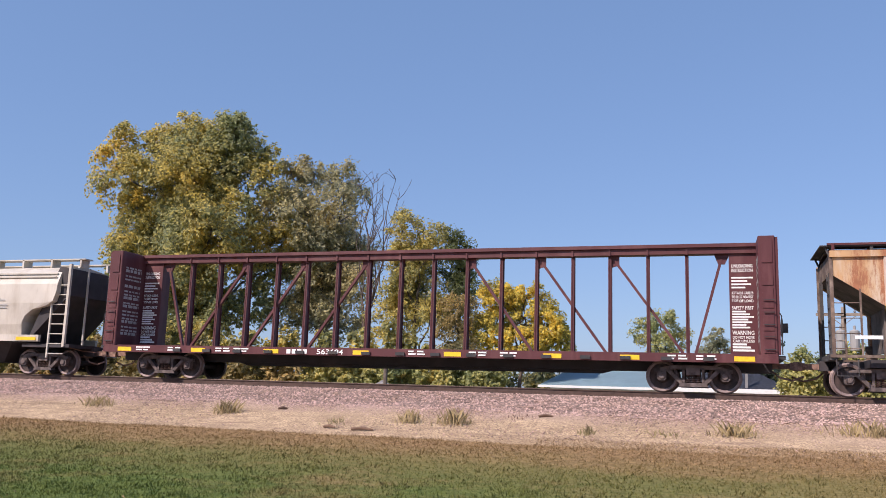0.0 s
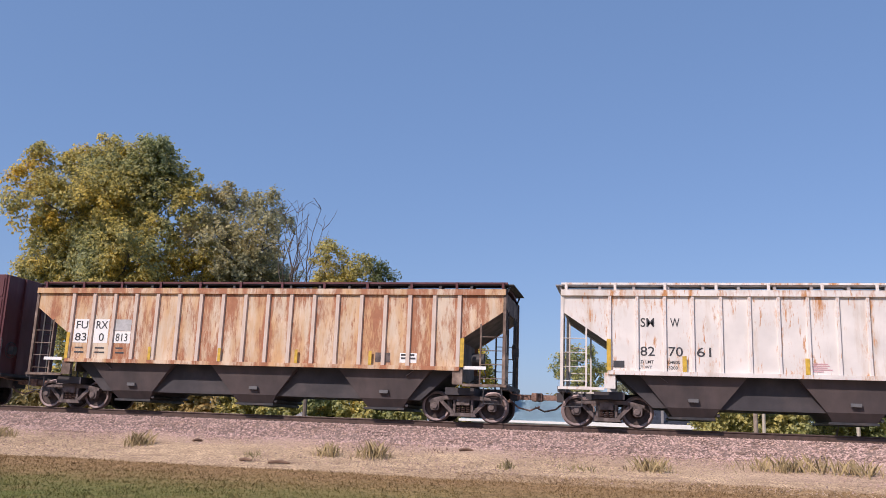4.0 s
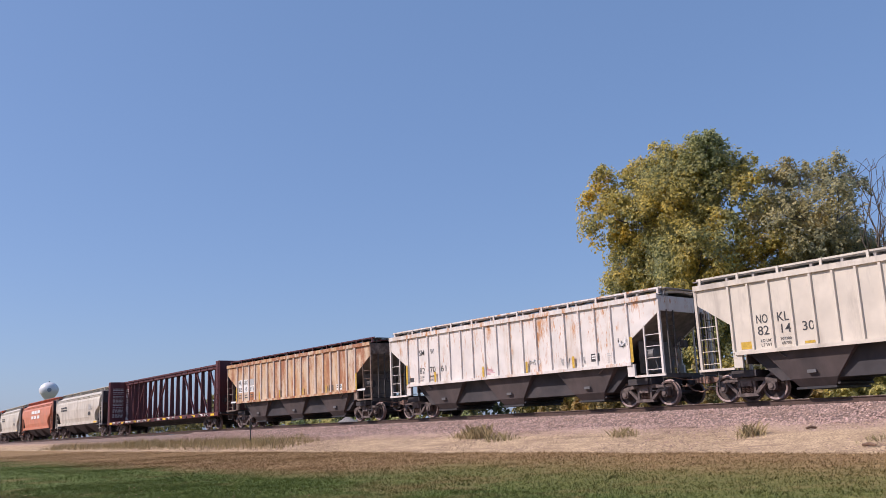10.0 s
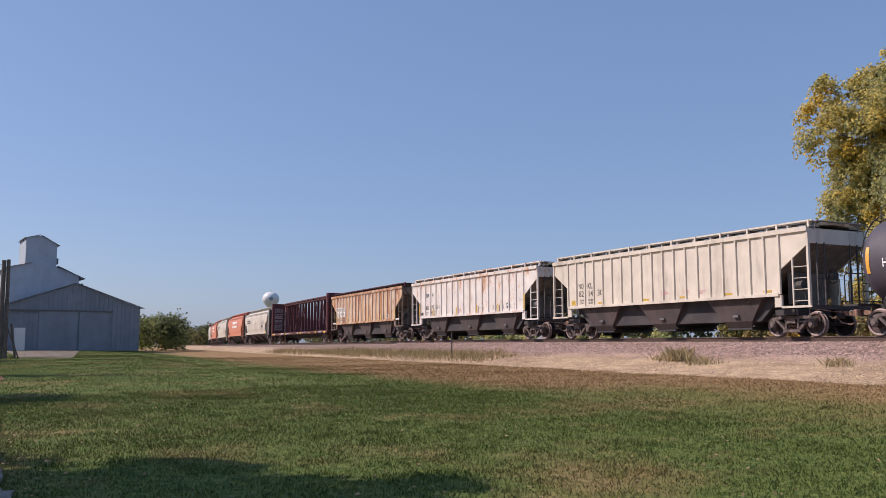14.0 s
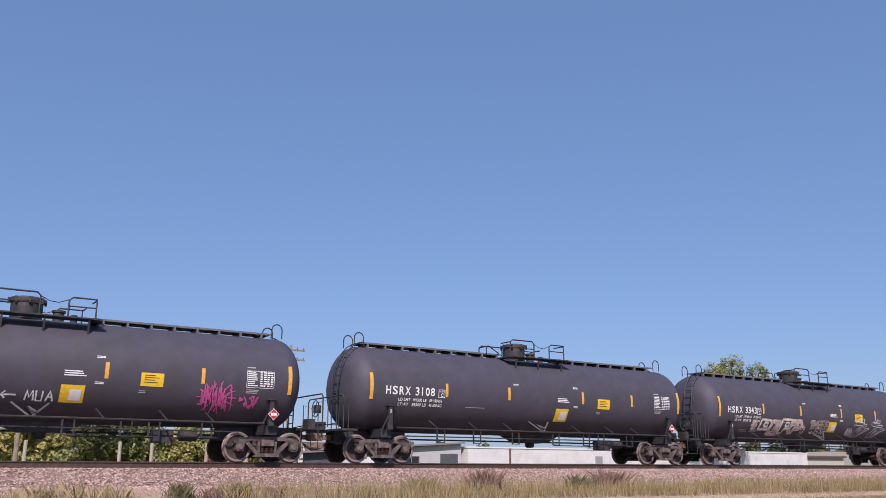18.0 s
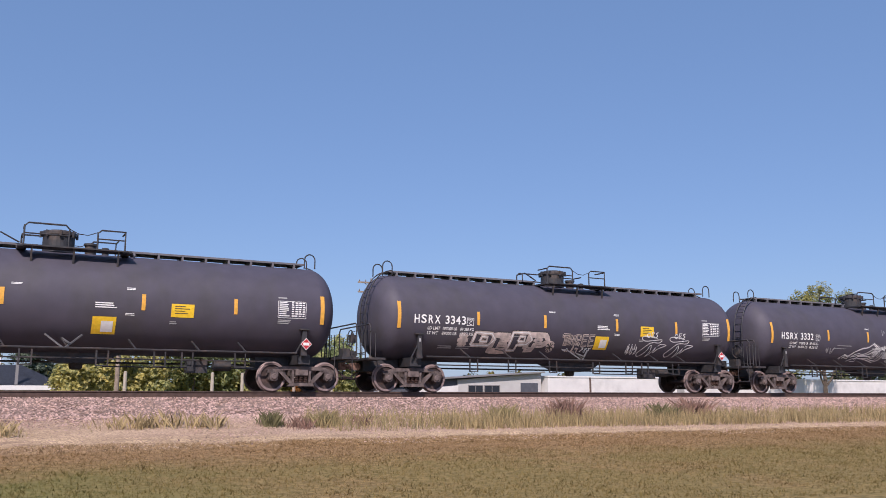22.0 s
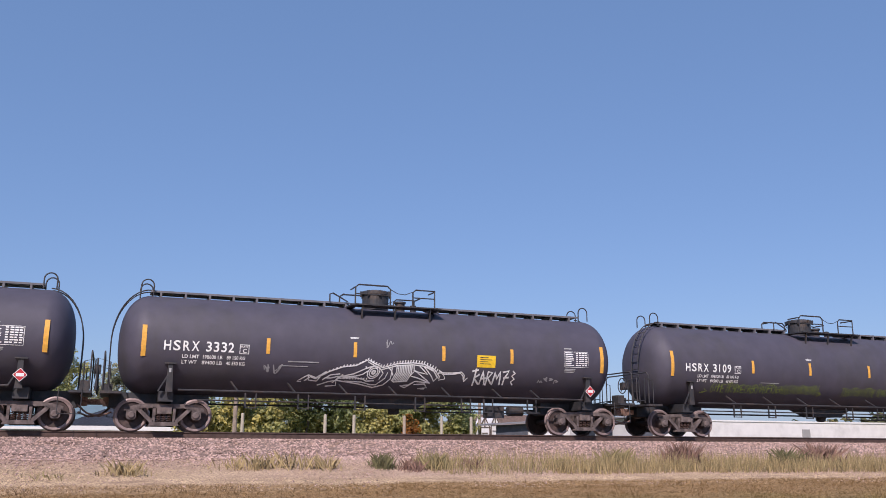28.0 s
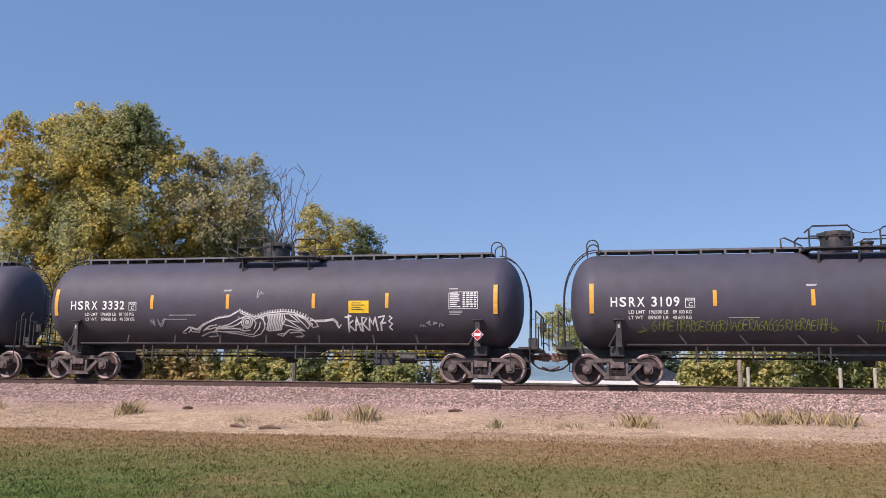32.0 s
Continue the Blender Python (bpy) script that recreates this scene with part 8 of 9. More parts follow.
one("door", hall, GREY_WALL, (53.4, 54.2, 57.44, 57.5, 0.7, 2.85))
one("downpipe", hall, BROWN_ROOF, (44.0, 44.12, 57.4, 57.5, 0.1, 3.4))
lean = thing("tan_shed", "small tan plank shed beside the white building", "shed")
one("wall", lean, CREAM_WALL, (84.2, 91.5, 58.5, 64, -0.1, 3.0))
one("roof", lean, BROWN_ROOF, (84.0, 91.7, 58.2, 64.3, 3.0, 3.2))
one("door", lean, BROWN_ROOF, (86.0, 87.2, 58.44, 58.5, 0.0, 2.2))
brick = thing("brick_building", "low red brick building with a tan end wall and small windows", "building")
one("wall", brick, BRICK_WALL, (101.9, 109.7, 58, 70, -0.1, 3.5))
one("end_wall", brick, CREAM_WALL, (109.7, 112.4, 57.9, 70, -0.1, 3.62))
one("pilaster", brick, CREAM_WALL, (100.8, 101.9, 57.8, 70, -0.1, 3.95))
one("parapet", brick, BROWN_ROOF, (101.9, 109.7, 57.9, 70.1, 3.5, 3.62))
one("door", brick, GLASS_DARK, (106.2, 107.0, 57.94, 58.0, 1.0, 3.1))
for x0, x1 in ((104.4, 105.4), (108.0, 109.0)):
    window(brick, x0, x1, 2.35, 2.95, 57.98, 0.08)
garage = thing("dark_roofed_building", "pale low building with a dark roof beside the brick one", "building")
one("wall", garage, PALE_WALL, (113.0, 128.0, 59, 70, -0.1, 3.0))
one("roof", garage, SLATE_WALL, (112.7, 128.3, 58.6, 70.4, 3.0, 3.5))
stop = thing("road_sign", "red eight-sided road sign with a white rim on a post", "road sign", at=(89.2, 50, ground_z(89.2, 50)))
bm = bmesh.new()
tube(bm, [(0, 0, 0), (0, 0, 2.75)], 0.04, 6)
part("post", finish(bm, "post", GREY_STEEL), stop)
for name, r, y, paint in (("rim", 0.40, -0.05, WHITE_SIGN), ("face", 0.36, -0.056, RED_SIGN)):
    bm = bmesh.new()
    bm.faces.new([bm.verts.new((r * math.cos(math.pi / 8 + k * math.pi / 4), y, 2.62 + r * math.sin(math.pi / 8 + k * math.pi / 4))) for k in range(8)])
    bmesh.ops.solidify(bm, geom=bm.faces[:], thickness=0.004)
    part(name, finish(bm, name, paint), stop)

# ---------------------------------------------------------------- poles, posts, heap behind the track
POLE_WOOD = mat("weathered_pole", (0.15, 0.12, 0.10), 0.9, 0, 0.25, 5, bump=0.4, bscale=20)
POLE_PALE = mat("pale_weathered_pole", (0.30, 0.24, 0.19), 0.9, 0, 0.25, 5, bump=0.4, bscale=20)
POST_WHITE = mat("white_post", (0.46, 0.41, 0.33), 0.7, 0, 0.1, 5)
POST_TAN = mat("tan_post", (0.42, 0.33, 0.26), 0.8, 0, 0.15, 5)
WIRE = mat("wire", (0.05, 0.05, 0.05), 0.6, 0, 0.1, 2)


def utility_pole(base, top, r=0.14, arms=1, label="weathered wooden utility pole with a crossarm", can=False, half=1.1):
    p = thing("utility_pole", label, "utility pole", "utility poles", at=base)
    h = top - base[2]
    bm = bmesh.new()
    tube(bm, [(0, 0, -0.1), (0, 0, h * 0.5), (0.03, 0, h)], [r, r * 0.85, r * 0.65], 10)
    part("shaft", finish(bm, "shaft", POLE_PALE), p)
    for i in range(arms):
        z = h - 0.35 - 0.75 * i
        bm = bmesh.new()
        box(bm, -half, half, -0.16, -0.06, z - 0.06, z + 0.06)
        beam(bm, (-0.55 * half, -0.1, z), (0, -0.05, z - 0.5), 0.03, 0.03)
        beam(bm, (0.55 * half, -0.1, z), (0, -0.05, z - 0.5), 0.03, 0.03)
        a = part("crossarm", finish(bm, "crossarm", POLE_PALE), p)
        for x in (-0.9 * half, -0.45 * half, 0.45 * half, 0.9 * half):
            bm = bmesh.new()
            lathe(bm, [(z + 0.06, 0.03), (z + 0.12, 0.055), (z + 0.18, 0.04), (z + 0.22, 0.02)], 'z', 8, (x, -0.11, 0))
            part("insulator", finish(bm, "insulator", GREY_STEEL), a)
    if can:
        bm = bmesh.new()
        lathe(bm, [(-0.42, 0.02), (-0.42, 0.20), (0.42, 0.20), (0.46, 0.16), (0.50, 0.05), (0.66, 0.05), (0.68, 0.02)], 'z', 12)
        me = finish(bm, "transformer", GREY_WALL)
        for x in (0.42, -0.14):
            part("transformer", me, p, "pale round transformer can", (x, -0.36, h * 0.74))
    return p


utility_pole((5.5, 42, ground_z(5.5, 42)), 6.0, 0.12, 1, can=True)
utility_pole((26.5, 62, ground_z(26.5, 62)), 11.0, 0.135, 2, "pale weathered utility pole with two crossarms and transformer cans", True, 1.15)


def post(base, h, r, material, label, group="posts behind the track"):
    bm = bmesh.new()
    lathe(bm, [(-0.1, r), (h - 0.03, r), (h, r * 0.5)], 'z', 8)
    ob = new("fence_post", finish(bm, "fence_post", material))
    ob.location = base
    return tagged(ob, label, "post", group)


for x, m, l in ((6.13, POST_WHITE, "pale round fence post before the hedge"), (10.27, POST_WHITE, "pale round fence post before the hedge"), (11.78, POST_WHITE, "pale round fence post before the hedge"), (14.5, POST_TAN, "thick tan wooden post before the hedge"), (16.6, POST_WHITE, "pale round fence post before the hedge"), (18.3, POST_WHITE, "pale round fence post before the hedge")):
    post((x, 44, ground_z(x, 44)), 2.9, 0.085, m, l)
post((-17.3, 45, ground_z(-17.3, 45)), 3.0, 0.12, POLE_WOOD, "short dark wooden post beside a stone heap")

HEAP = mat("grey_gravel_heap", (0.22, 0.21, 0.20), 0.95, 0, 0.25, 6, bump=0.8, bscale=18)


def heap(x, y, r, h, seed):
    bm = bmesh.new()
    prof = [(0.0, r * 1.05), (h * 0.3, r * 0.72), (h * 0.65, r * 0.38), (h * 0.9, r * 0.12), (h, 0.02)]
    lathe(bm, prof, 'z', 24)
    for v in bm.verts:
        d = 1 + 0.18 * noise.noise((v.co.x * 0.9 + seed, v.co.y * 0.9, v.co.z * 0.9))
        v.co.x *= d * 1.5
        v.co.y *= d
    ob = new("gravel_heap", finish(bm, "gravel_heap", HEAP, True))
    ob.location = (x, y, ground_z(x, y) - 0.05)
    return tagged(ob, "heap of grey gravel behind the track", "gravel heap", "gravel heaps")


heap(-18.6, 48, 2.3, 2.3, 1)
heap(-24.5, 50, 1.8, 1.9, 2)
heap(-69, 46, 3.2, 2.6, 3)

# ---------------------------------------------------------------- the street end: road, kerb, slabs
ASPHALT = mat("asphalt", (0.15, 0.142, 0.135), 0.85, 0, 0.15, 4, second=(0.19, 0.178, 0.165), amount=0.35, sscale=0.35, bump=0.5, bscale=60)
CONCRETE = mat("old_concrete", (0.30, 0.262, 0.225), 0.85, 0, 0.18, 3, second=(0.17, 0.14, 0.11), amount=0.5, sscale=1.2, bump=0.4, bscale=30, rand=0.12)
APRON_CONCRETE = mat("pale_apron_concrete", (0.42, 0.36, 0.30), 0.85, 0, 0.15, 3, second=(0.30, 0.245, 0.20), amount=0.4, sscale=1.2, bump=0.4, bscale=30)
SOIL = mat("bare_soil", (0.25, 0.13, 0.075), 0.95, 0, 0.25, 3, second=(0.33, 0.2, 0.12), amount=0.4, bump=0.6, bscale=14)


def along(line, x):
    """The value at x of a line given by its corners (x, value), x falling."""
    for (a, u), (b, v) in zip(line, line[1:]):
        if x >= b:
            return u + (v - u) * min(1.0, max(0.0, (x - a) / (b - a)))
    return line[-1][1]


EDGE = [(0, -3.2), (-8, -3.1), (-12, -2.70), (-13.7, -2.28), (-15.2, -1.98), (-16.7, -1.53), (-17.9, -1.08), (-22, -1.05)]
APRON = [(0, -2.1), (-6, -2.05), (-9, -1.96), (-11.3, -1.86), (-13.4, -1.76), (-15, -1.48), (-16, -0.95), (-17.2, -0.50)]


def road_edge(x):
    """The near edge of the street: it swings out past the apron."""
    if x > -22:
        return along(EDGE, x)
    return -1.05 + 0.75 * smooth_step(-24, -31, x) * (1 - smooth_step(-36, -48, x)) - 0.1 * smooth_step(-40, -60, x)


def strip_mesh(name, xs, left, right, lift, material, thick=0.12):
    bm = bmesh.new()
    rows = []
    for x in xs:
        a, b = left(x), right(x)
        n = 6
        rows.append([bm.verts.new((x, a + (b - a) * k / n, ground_z(x, a + (b - a) * k / n) + lift)) for k in range(n + 1)])
    for r, s in zip(rows, rows[1:]):
        for k in range(len(r) - 1):
            bm.faces.new((r[k], s[k], s[k + 1], r[k + 1]))
    bmesh.ops.solidify(bm, geom=bm.faces[:], thickness=-thick)
    return finish(bm, name, material)


xs_road = [60, 40, 20, 10, 5, 2, 0, -2, -4, -6, -8] + [-9 - i for i in range(60)] + [-72, -78, -86, -96, -110, -130, -160, -220, -320]
tagged(new("road", strip_mesh("road", xs_road, lambda x: -9.3, road_edge, 0.02, ASPHALT)), "grey asphalt street beside the lawn", "road", kind="structure")
tagged(new("gutter", strip_mesh("gutter", [6, 2, -2, -5] + [-7 - 0.4 * i for i in range(26)] + [-17.25], road_edge, lambda x: along(APRON, x) + 0.10 * noise.noise((x * 1.3, 0, 0)), 0.03, APRON_CONCRETE)), "pale concrete gutter along the street", "gutter", kind="structure")
tagged(new("far_kerb", strip_mesh("far_kerb", xs_road, lambda x: -9.5, lambda x: -9.25, 0.12, CONCRETE, 0.3)), "concrete kerb on the far side of the street", "kerb", kind="structure")


def slab(x0, x1, y0, y1, seed):
    rng = random.Random(seed)
    bm = bmesh.new()
    n = 11
    edge = []
    for k in range(n):
        edge.append((x0 + (x1 - x0) * k / n, y0 + rng.uniform(-0.025, 0.04)))
    for k in range(n):
        edge.append((x1 + rng.uniform(-0.04, 0.04), y0 + (y1 - y0) * k / n))
    for k in range(n):
        edge.append((x1 + (x0 - x1) * k / n, y1 + rng.uniform(-0.05, 0.02)))
    for k in range(n):
        edge.append((x0 + rng.uniform(-0.04, 0.04), y1 + (y0 - y1) * k / n))
    tilt = rng.uniform(-0.012, 0.012)
    lo = [bm.verts.new((x, y, ground_z(x, y) - 0.1)) for x, y in edge]
    hi = [bm.verts.new((x, y, ground_z(x, y) + 0.045 + tilt * (x - x0))) for x, y in edge]
    bm.faces.new(hi)
    for i in range(len(edge)):
        j = (i + 1) % len(edge)
        bm.faces.new((lo[i], lo[j], hi[j], hi[i]))
    return finish(bm, "slab", SLAB)


SLAB = mat("weathered_slab_concrete", (0.235, 0.21, 0.185), 0.9, 0, 0.2, 5, second=(0.13, 0.112, 0.09), amount=0.5, sscale=1.1, bump=0.5, bscale=40, rand=0.12)
walkway = tagged(new("sidewalk"), "broken old concrete sidewalk half covered by grass", "sidewalk", kind="structure")
for i, (x0, x1, y0, y1) in enumerate(((-11.65, -9.95, -1.08, 0.08), (-9.87, -8.05, -1.24, 0.2), (-7.95, -6.05, -1.3, 0.22), (-5.95, -4.05, -1.3, 0.2), (-3.95, -2.05, -1.3, 0.2), (-12.75, -12.08, -0.80, 0.0), (-14.5, -13.3, -0.58, 0.04))):
    part("slab", slab(x0, x1, y0, y1, i), walkway)
tagged(new("bare_soil", strip_mesh("bare_soil", [-27, -28, -29, -30, -31, -32, -33, -34, -36], lambda x: road_edge(x) - 0.05, lambda x: road_edge(x) + 0.35 + 0.5 * noise.noise((x * 0.7, 3, 1)), 0.03, SOIL)), "reddish bare soil at the edge of the street", "soil", kind="structure")
tagged(new("gravel_drive", strip_mesh("gravel_drive", [-58, -62, -66, -70, -75, -80, -85], lambda x: 1.2 + 0.03 * (x + 58), lambda x: 4.0 - 0.09 * (x + 58), 0.025, APRON_CONCRETE)), "pale gravel drive before the grey shed", "drive", kind="structure")

# ---------------------------------------------------------------- grain shed
SHED_GREY = mat("grey_sheet_metal", (0.235, 0.272, 0.325), 0.6, 0.0, 0.07, 1.2, second=(0.205, 0.235, 0.28), amount=0.35, sscale=0.5, streak=4)
SHED_PALE = mat("pale_sheet_metal", (0.42, 0.465, 0.52), 0.55, 0.0, 0.08, 1.2, second=(0.36, 0.395, 0.44), amount=0.3, sscale=0.5, streak=4)


def ribbed_wall(bm, a, b, z0, top, n, depth=0.03):
    """Upright battens along a wall from a to b, up to the height that top(k) gives."""
    a, b = Vector(a), Vector(b)
    d = (b - a).normalized()
    o = Vector((d.y, -d.x, 0))
    for i in range(n + 1):
        k = i / n
        p = a.lerp(b, k) + o * depth
        beam(bm, (p.x, p.y, z0), (p.x, p.y, top(k)), 0.05, 0.05, up=tuple(o))


shed = thing("grain_shed", "old grey sheet-metal grain shed with a tall head house", "building", at=(-86, 5.85, 1.0), turn=6.0)
bm = bmesh.new()
front = [(-7.0, 0), (5.9, 0), (5.9, 4.05), (0.1, 6.1), (-6.0, 3.9), (-7.0, 3.3)]
v0 = [bm.verts.new((0, y, z)) for y, z in front]
v1 = [bm.verts.new((-26, y, z)) for y, z in front]
bm.faces.new(v0)
bm.faces.new(v1[::-1])
for i in range(6):
    bm.faces.new((v0[i], v1[i], v1[(i + 1) % 6], v0[(i + 1) % 6]))
part("wall", finish(bm, "wall", SHED_GREY), shed)
bm = bmesh.new()
ribbed_wall(bm, (0.02, -6.9, 0), (0.02, 5.8, 0), 0.0, lambda k: 3.9 + 2.0 * (1 - abs(k - 0.55) / 0.55), 32, 0.0)
ribbed_wall(bm, (-26, -7.02, 0), (0, -7.02, 0), 0.0, lambda k: 3.2, 40, 0.0)
part("siding_ribs", finish(bm, "siding_ribs", SHED_GREY), shed)["kind"] = "stuff"
plates("roof_slope", shed, SHED_PALE, [[(0.35, 6.3, 3.98), (-26.3, 6.3, 3.98), (-26.3, 0.1, 6.2), (0.35, 0.1, 6.2)]])
plates("roof_slope", shed, SHED_PALE, [[(0.35, -6.2, 3.95), (-26.3, -6.2, 3.95), (-26.3, 0.1, 6.2), (0.35, 0.1, 6.2)]])
plates("awning", shed, SHED_PALE, [[(-16, -6.2, 3.95), (-24, -6.2, 3.95), (-24, -7.9, 2.85), (-16, -7.9, 2.85)]])
for x in (-16.5, -23.4):
    one("awning_post", shed, POLE_WOOD, (x - 0.08, x + 0.08, -7.8, -7.64, -0.2, 2.9))
one("sliding_door", shed, SHED_GREY, (0.05, 0.12, -2.9, 0.35, 0.0, 3.55), label="tall grey sliding door")
one("sliding_door", shed, SHED_GREY, (0.05, 0.12, 0.5, 3.1, 0.0, 3.55))
one("door_track", shed, GREY_STEEL, (0.05, 0.2, -5.4, 3.4, 3.55, 3.68))
one("door", shed, TRIM_WHITE, (0.05, 0.11, -4.85, -3.95, 0.0, 2.05), label="white side door")
one("loft_hatch", shed, SHED_GREY, (0.03, 0.08, -0.6, 0.3, 4.3, 5.2))
bm = bmesh.new()
hh = [(-4.3, 3.4), (2.3, 3.4), (2.3, 7.6), (0.6, 8.35), (-2.0, 8.8), (-4.3, 8.3)]
a0 = [bm.verts.new((-11, y, z)) for y, z in hh]
a1 = [bm.verts.new((-19, y, z)) for y, z in hh]
bm.faces.new(a0)
bm.faces.new(a1[::-1])
for i in range(6):
    bm.faces.new((a0[i], a1[i], a1[(i + 1) % 6], a0[(i + 1) % 6]))
part("head_house", finish(bm, "head_house", SHED_PALE), shed)
plates("roof_slope", shed, GREY_ROOF, [[(-10.7, 2.9, 7.35), (-19.3, 2.9, 7.35), (-19.3, 0.2, 8.6), (-10.7, 0.2, 8.6)]])
plates("roof_slope", shed, GREY_ROOF, [[(-10.7, -4.6, 8.28), (-19.3, -4.6, 8.28), (-19.3, -2.2, 8.86), (-10.7, -2.2, 8.86)]])
bm = bmesh.new()
cc = [(-2.75, 8.3), (0.2, 8.3), (0.2, 10.9), (-0.9, 11.6), (-1.7, 11.8), (-2.75, 11.5)]
a0 = [bm.verts.new((-12, y, z)) for y, z in cc]
a1 = [bm.verts.new((-17, y, z)) for y, z in cc]
bm.faces.new(a0)
bm.faces.new(a1[::-1])
for i in range(6):
    bm.faces.new((a0[i], a1[i], a1[(i + 1) % 6], a0[(i + 1) % 6]))
part("cupola", finish(bm, "cupola", SHED_PALE), shed)
plates("roof_slope", shed, GREY_ROOF, [[(-11.8, 0.45, 10.8), (-17.2, 0.45, 10.8), (-17.2, -1.3, 11.8), (-11.8, -1.3, 11.8)]])
plates("roof_slope", shed, GREY_ROOF, [[(-11.8, -2.95, 11.45), (-17.2, -2.95, 11.45), (-17.2, -1.4, 11.86), (-11.8, -1.4, 11.86)]])
one("vent", shed, GREY_STEEL, (-14, -13.4, 0.2, 0.6, 9.0, 9.6))
one("vent", shed, GREY_STEEL, (-12, -11.4, 2.3, 2.8, 6.4, 6.9))
one("leaning_board", shed, POLE_WOOD, (0.4, 0.55, -5.9, -5.75, -0.1, 2.4))

# ---------------------------------------------------------------- street poles, signs, wires
pole_a = thing("utility_pole", "tall bare wooden utility pole at the lawn's edge", "utility pole", "utility poles", at=(-62, -0.03, ground_z(-62, 0)))
bm = bmesh.new()
tube(bm, [(0, 0, -0.1), (0, 0, 6.25)], [0.17, 0.13], 10)
part("shaft", finish(bm, "shaft", POLE_WOOD), pole_a)
bm = bmesh.new()
tube(bm, [(0.05, 0.32, -0.1), (0.05, 0.26, 6.3)], [0.13, 0.11], 10)
part("stub_shaft", finish(bm, "stub_shaft", POLE_WOOD), pole_a)
bm = bmesh.new()
beam(bm, (0.3, 0.9, 0), (0.1, 0.6, 2.2), 0.1, 0.1)
beam(bm, (0.3, 1.1, 0), (0.2, 0.4, 1.9), 0.08, 0.08)
part("brace", finish(bm, "brace", POLE_WOOD), pole_a)
pole_b = utility_pole((-84, -10.4, ground_z(-84, -10.4)), 6.7, 0.15, 1, "wooden utility pole across the street", can=True)
bm = bmesh.new()
v = [bm.verts.new((0.2, y, z)) for y, z in ((-0.45, 2.35), (0, 1.9), (0.45, 2.35), (0, 2.8))]
bm.faces.new(v)
part("warning_sign", finish(bm, "warning_sign", GREY_STEEL), pole_b, "diamond road sign seen from behind")
utility_pole((-118, -9.5, ground_z(-118, -9.5)), 6.0, 0.13, 0, "far wooden utility pole along the street")


def wire(name, a, b, sag, r=0.012):
    a, b = Vector(a), Vector(b)
    pts = []
    for k in range(15):
        u = k / 14
        p = a.lerp(b, u)
        p.z -= sag * 4 * u * (1 - u)
        pts.append(p)
    bm = bmesh.new()
    tube(bm, pts, r, 5)
    return tagged(new(name, finish(bm, name, WIRE)), "sagging overhead service wire between poles", "wire", "overhead wires")


wire("overhead_wire", (-62, -0.1, ground_z(-62, 0) + 6.0), (-84, -10.3, 5.9), 0.55, 0.022)
wire("overhead_wire", (-84, -10.5, 6.3), (-118, -9.5, 6.2), 0.5, 0.02)
bm = bmesh.new()
tube(bm, [(0, 0, -0.1), (0, 0.0, 3.4)], 0.09, 8)
tagged(new("marker_post", finish(bm, "marker_post", POLE_WOOD)), "short leaning post by the tree", "post").location = (-54, -9.9, ground_z(-54, -9.9))
bm = bmesh.new()
box(bm, -0.025, 0.025, -0.025, 0.025, -0.1, 1.35)
mk = new("trackside_marker", finish(bm, "trackside_marker", BLACK_STEEL))
mk.location = (-41.0, 21.4, ground_z(-41, 21.4))
tagged(mk, "thin dark steel marker stake beside the dirt", "stake")

# ---------------------------------------------------------------- water tower
TOWER_WHITE = mat("tower_paint", (0.70, 0.71, 0.73), 0.4, 0, 0.04, 0.4)
tower = thing("water_tower", "white bulb-topped water tower far beyond the train", "water tower", at=(-673.8, 189.7, 5.5))
bm = bmesh.new()
lathe(bm, [(-6.5, 3.4), (0, 2.6), (2.5, 1.9), (19, 1.7), (24.0, 2.2), (27.0, 4.4), (29.0, 5.9), (31.0, 6.6), (33.0, 6.5), (35.0, 5.5), (36.6, 3.6), (37.3, 1.5), (37.4, 0.05)], 'z', 36)
part("bulb_and_stem", finish(bm, "bulb_and_stem", TOWER_WHITE, True), tower)
bm = bmesh.new()
lathe(bm, [(37.3, 0.3), (38.2, 0.3), (38.4, 0.05)], 'z', 10)
part("vent", finish(bm, "vent", GREY_STEEL), tower)
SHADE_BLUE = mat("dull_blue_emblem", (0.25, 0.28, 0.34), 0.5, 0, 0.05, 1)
bm = bmesh.new()
lathe(bm, [(6.3, 1.5), (6.75, 1.5)], 'x', 20, (0, 0, 31.6))
part("emblem", finish(bm, "emblem", SHADE_BLUE), tower, m=pose(0, 0, 0, 0, 0, -14))

# ---------------------------------------------------------------- trees by the street
L1 = [(-62, -13.0, 9.6, 1.9), (-60, -11.6, 8.8, 1.7), (-64, -15.0, 9.8, 2.2), (-61, -9.6, 7.7, 1.6), (-60, -7.6, 8.0, 1.4), (-60, -6.4, 6.9, 1.3), (-61, -6.0, 5.9, 1.1), (-61, -9.5, 9.6, 1.5), (-60, -8.6, 5.3, 1.1), (-63, -11.5, 6.6, 2.0), (-64, -14.5, 7.2, 2.2), (-63, -17, 8.5, 2.5), (-64, -17, 5.5, 2.2), (-61, -10.2, 6.0, 1.2)]
broad_tree("broadleaf_tree", "spreading tree with olive and yellowing leaves beside the street", (-62.5, -12.4, ground_z(-62, -12)), L1, LEAF_DARK, 62000, 0.095, 0.38, 41, hollow=0.35)
L2 = [(-88, -12.9, 5.2, 1.7), (-90, -14.6, 5.2, 2.0), (-89, -13.9, 7.4, 1.8), (-92, -16.6, 5.2, 2.2), (-91, -16.2, 8.2, 2.3), (-94, -18.5, 6.0, 2.6), (-93, -19.5, 9.0, 2.8), (-90, -20.5, 6.0, 2.6)]
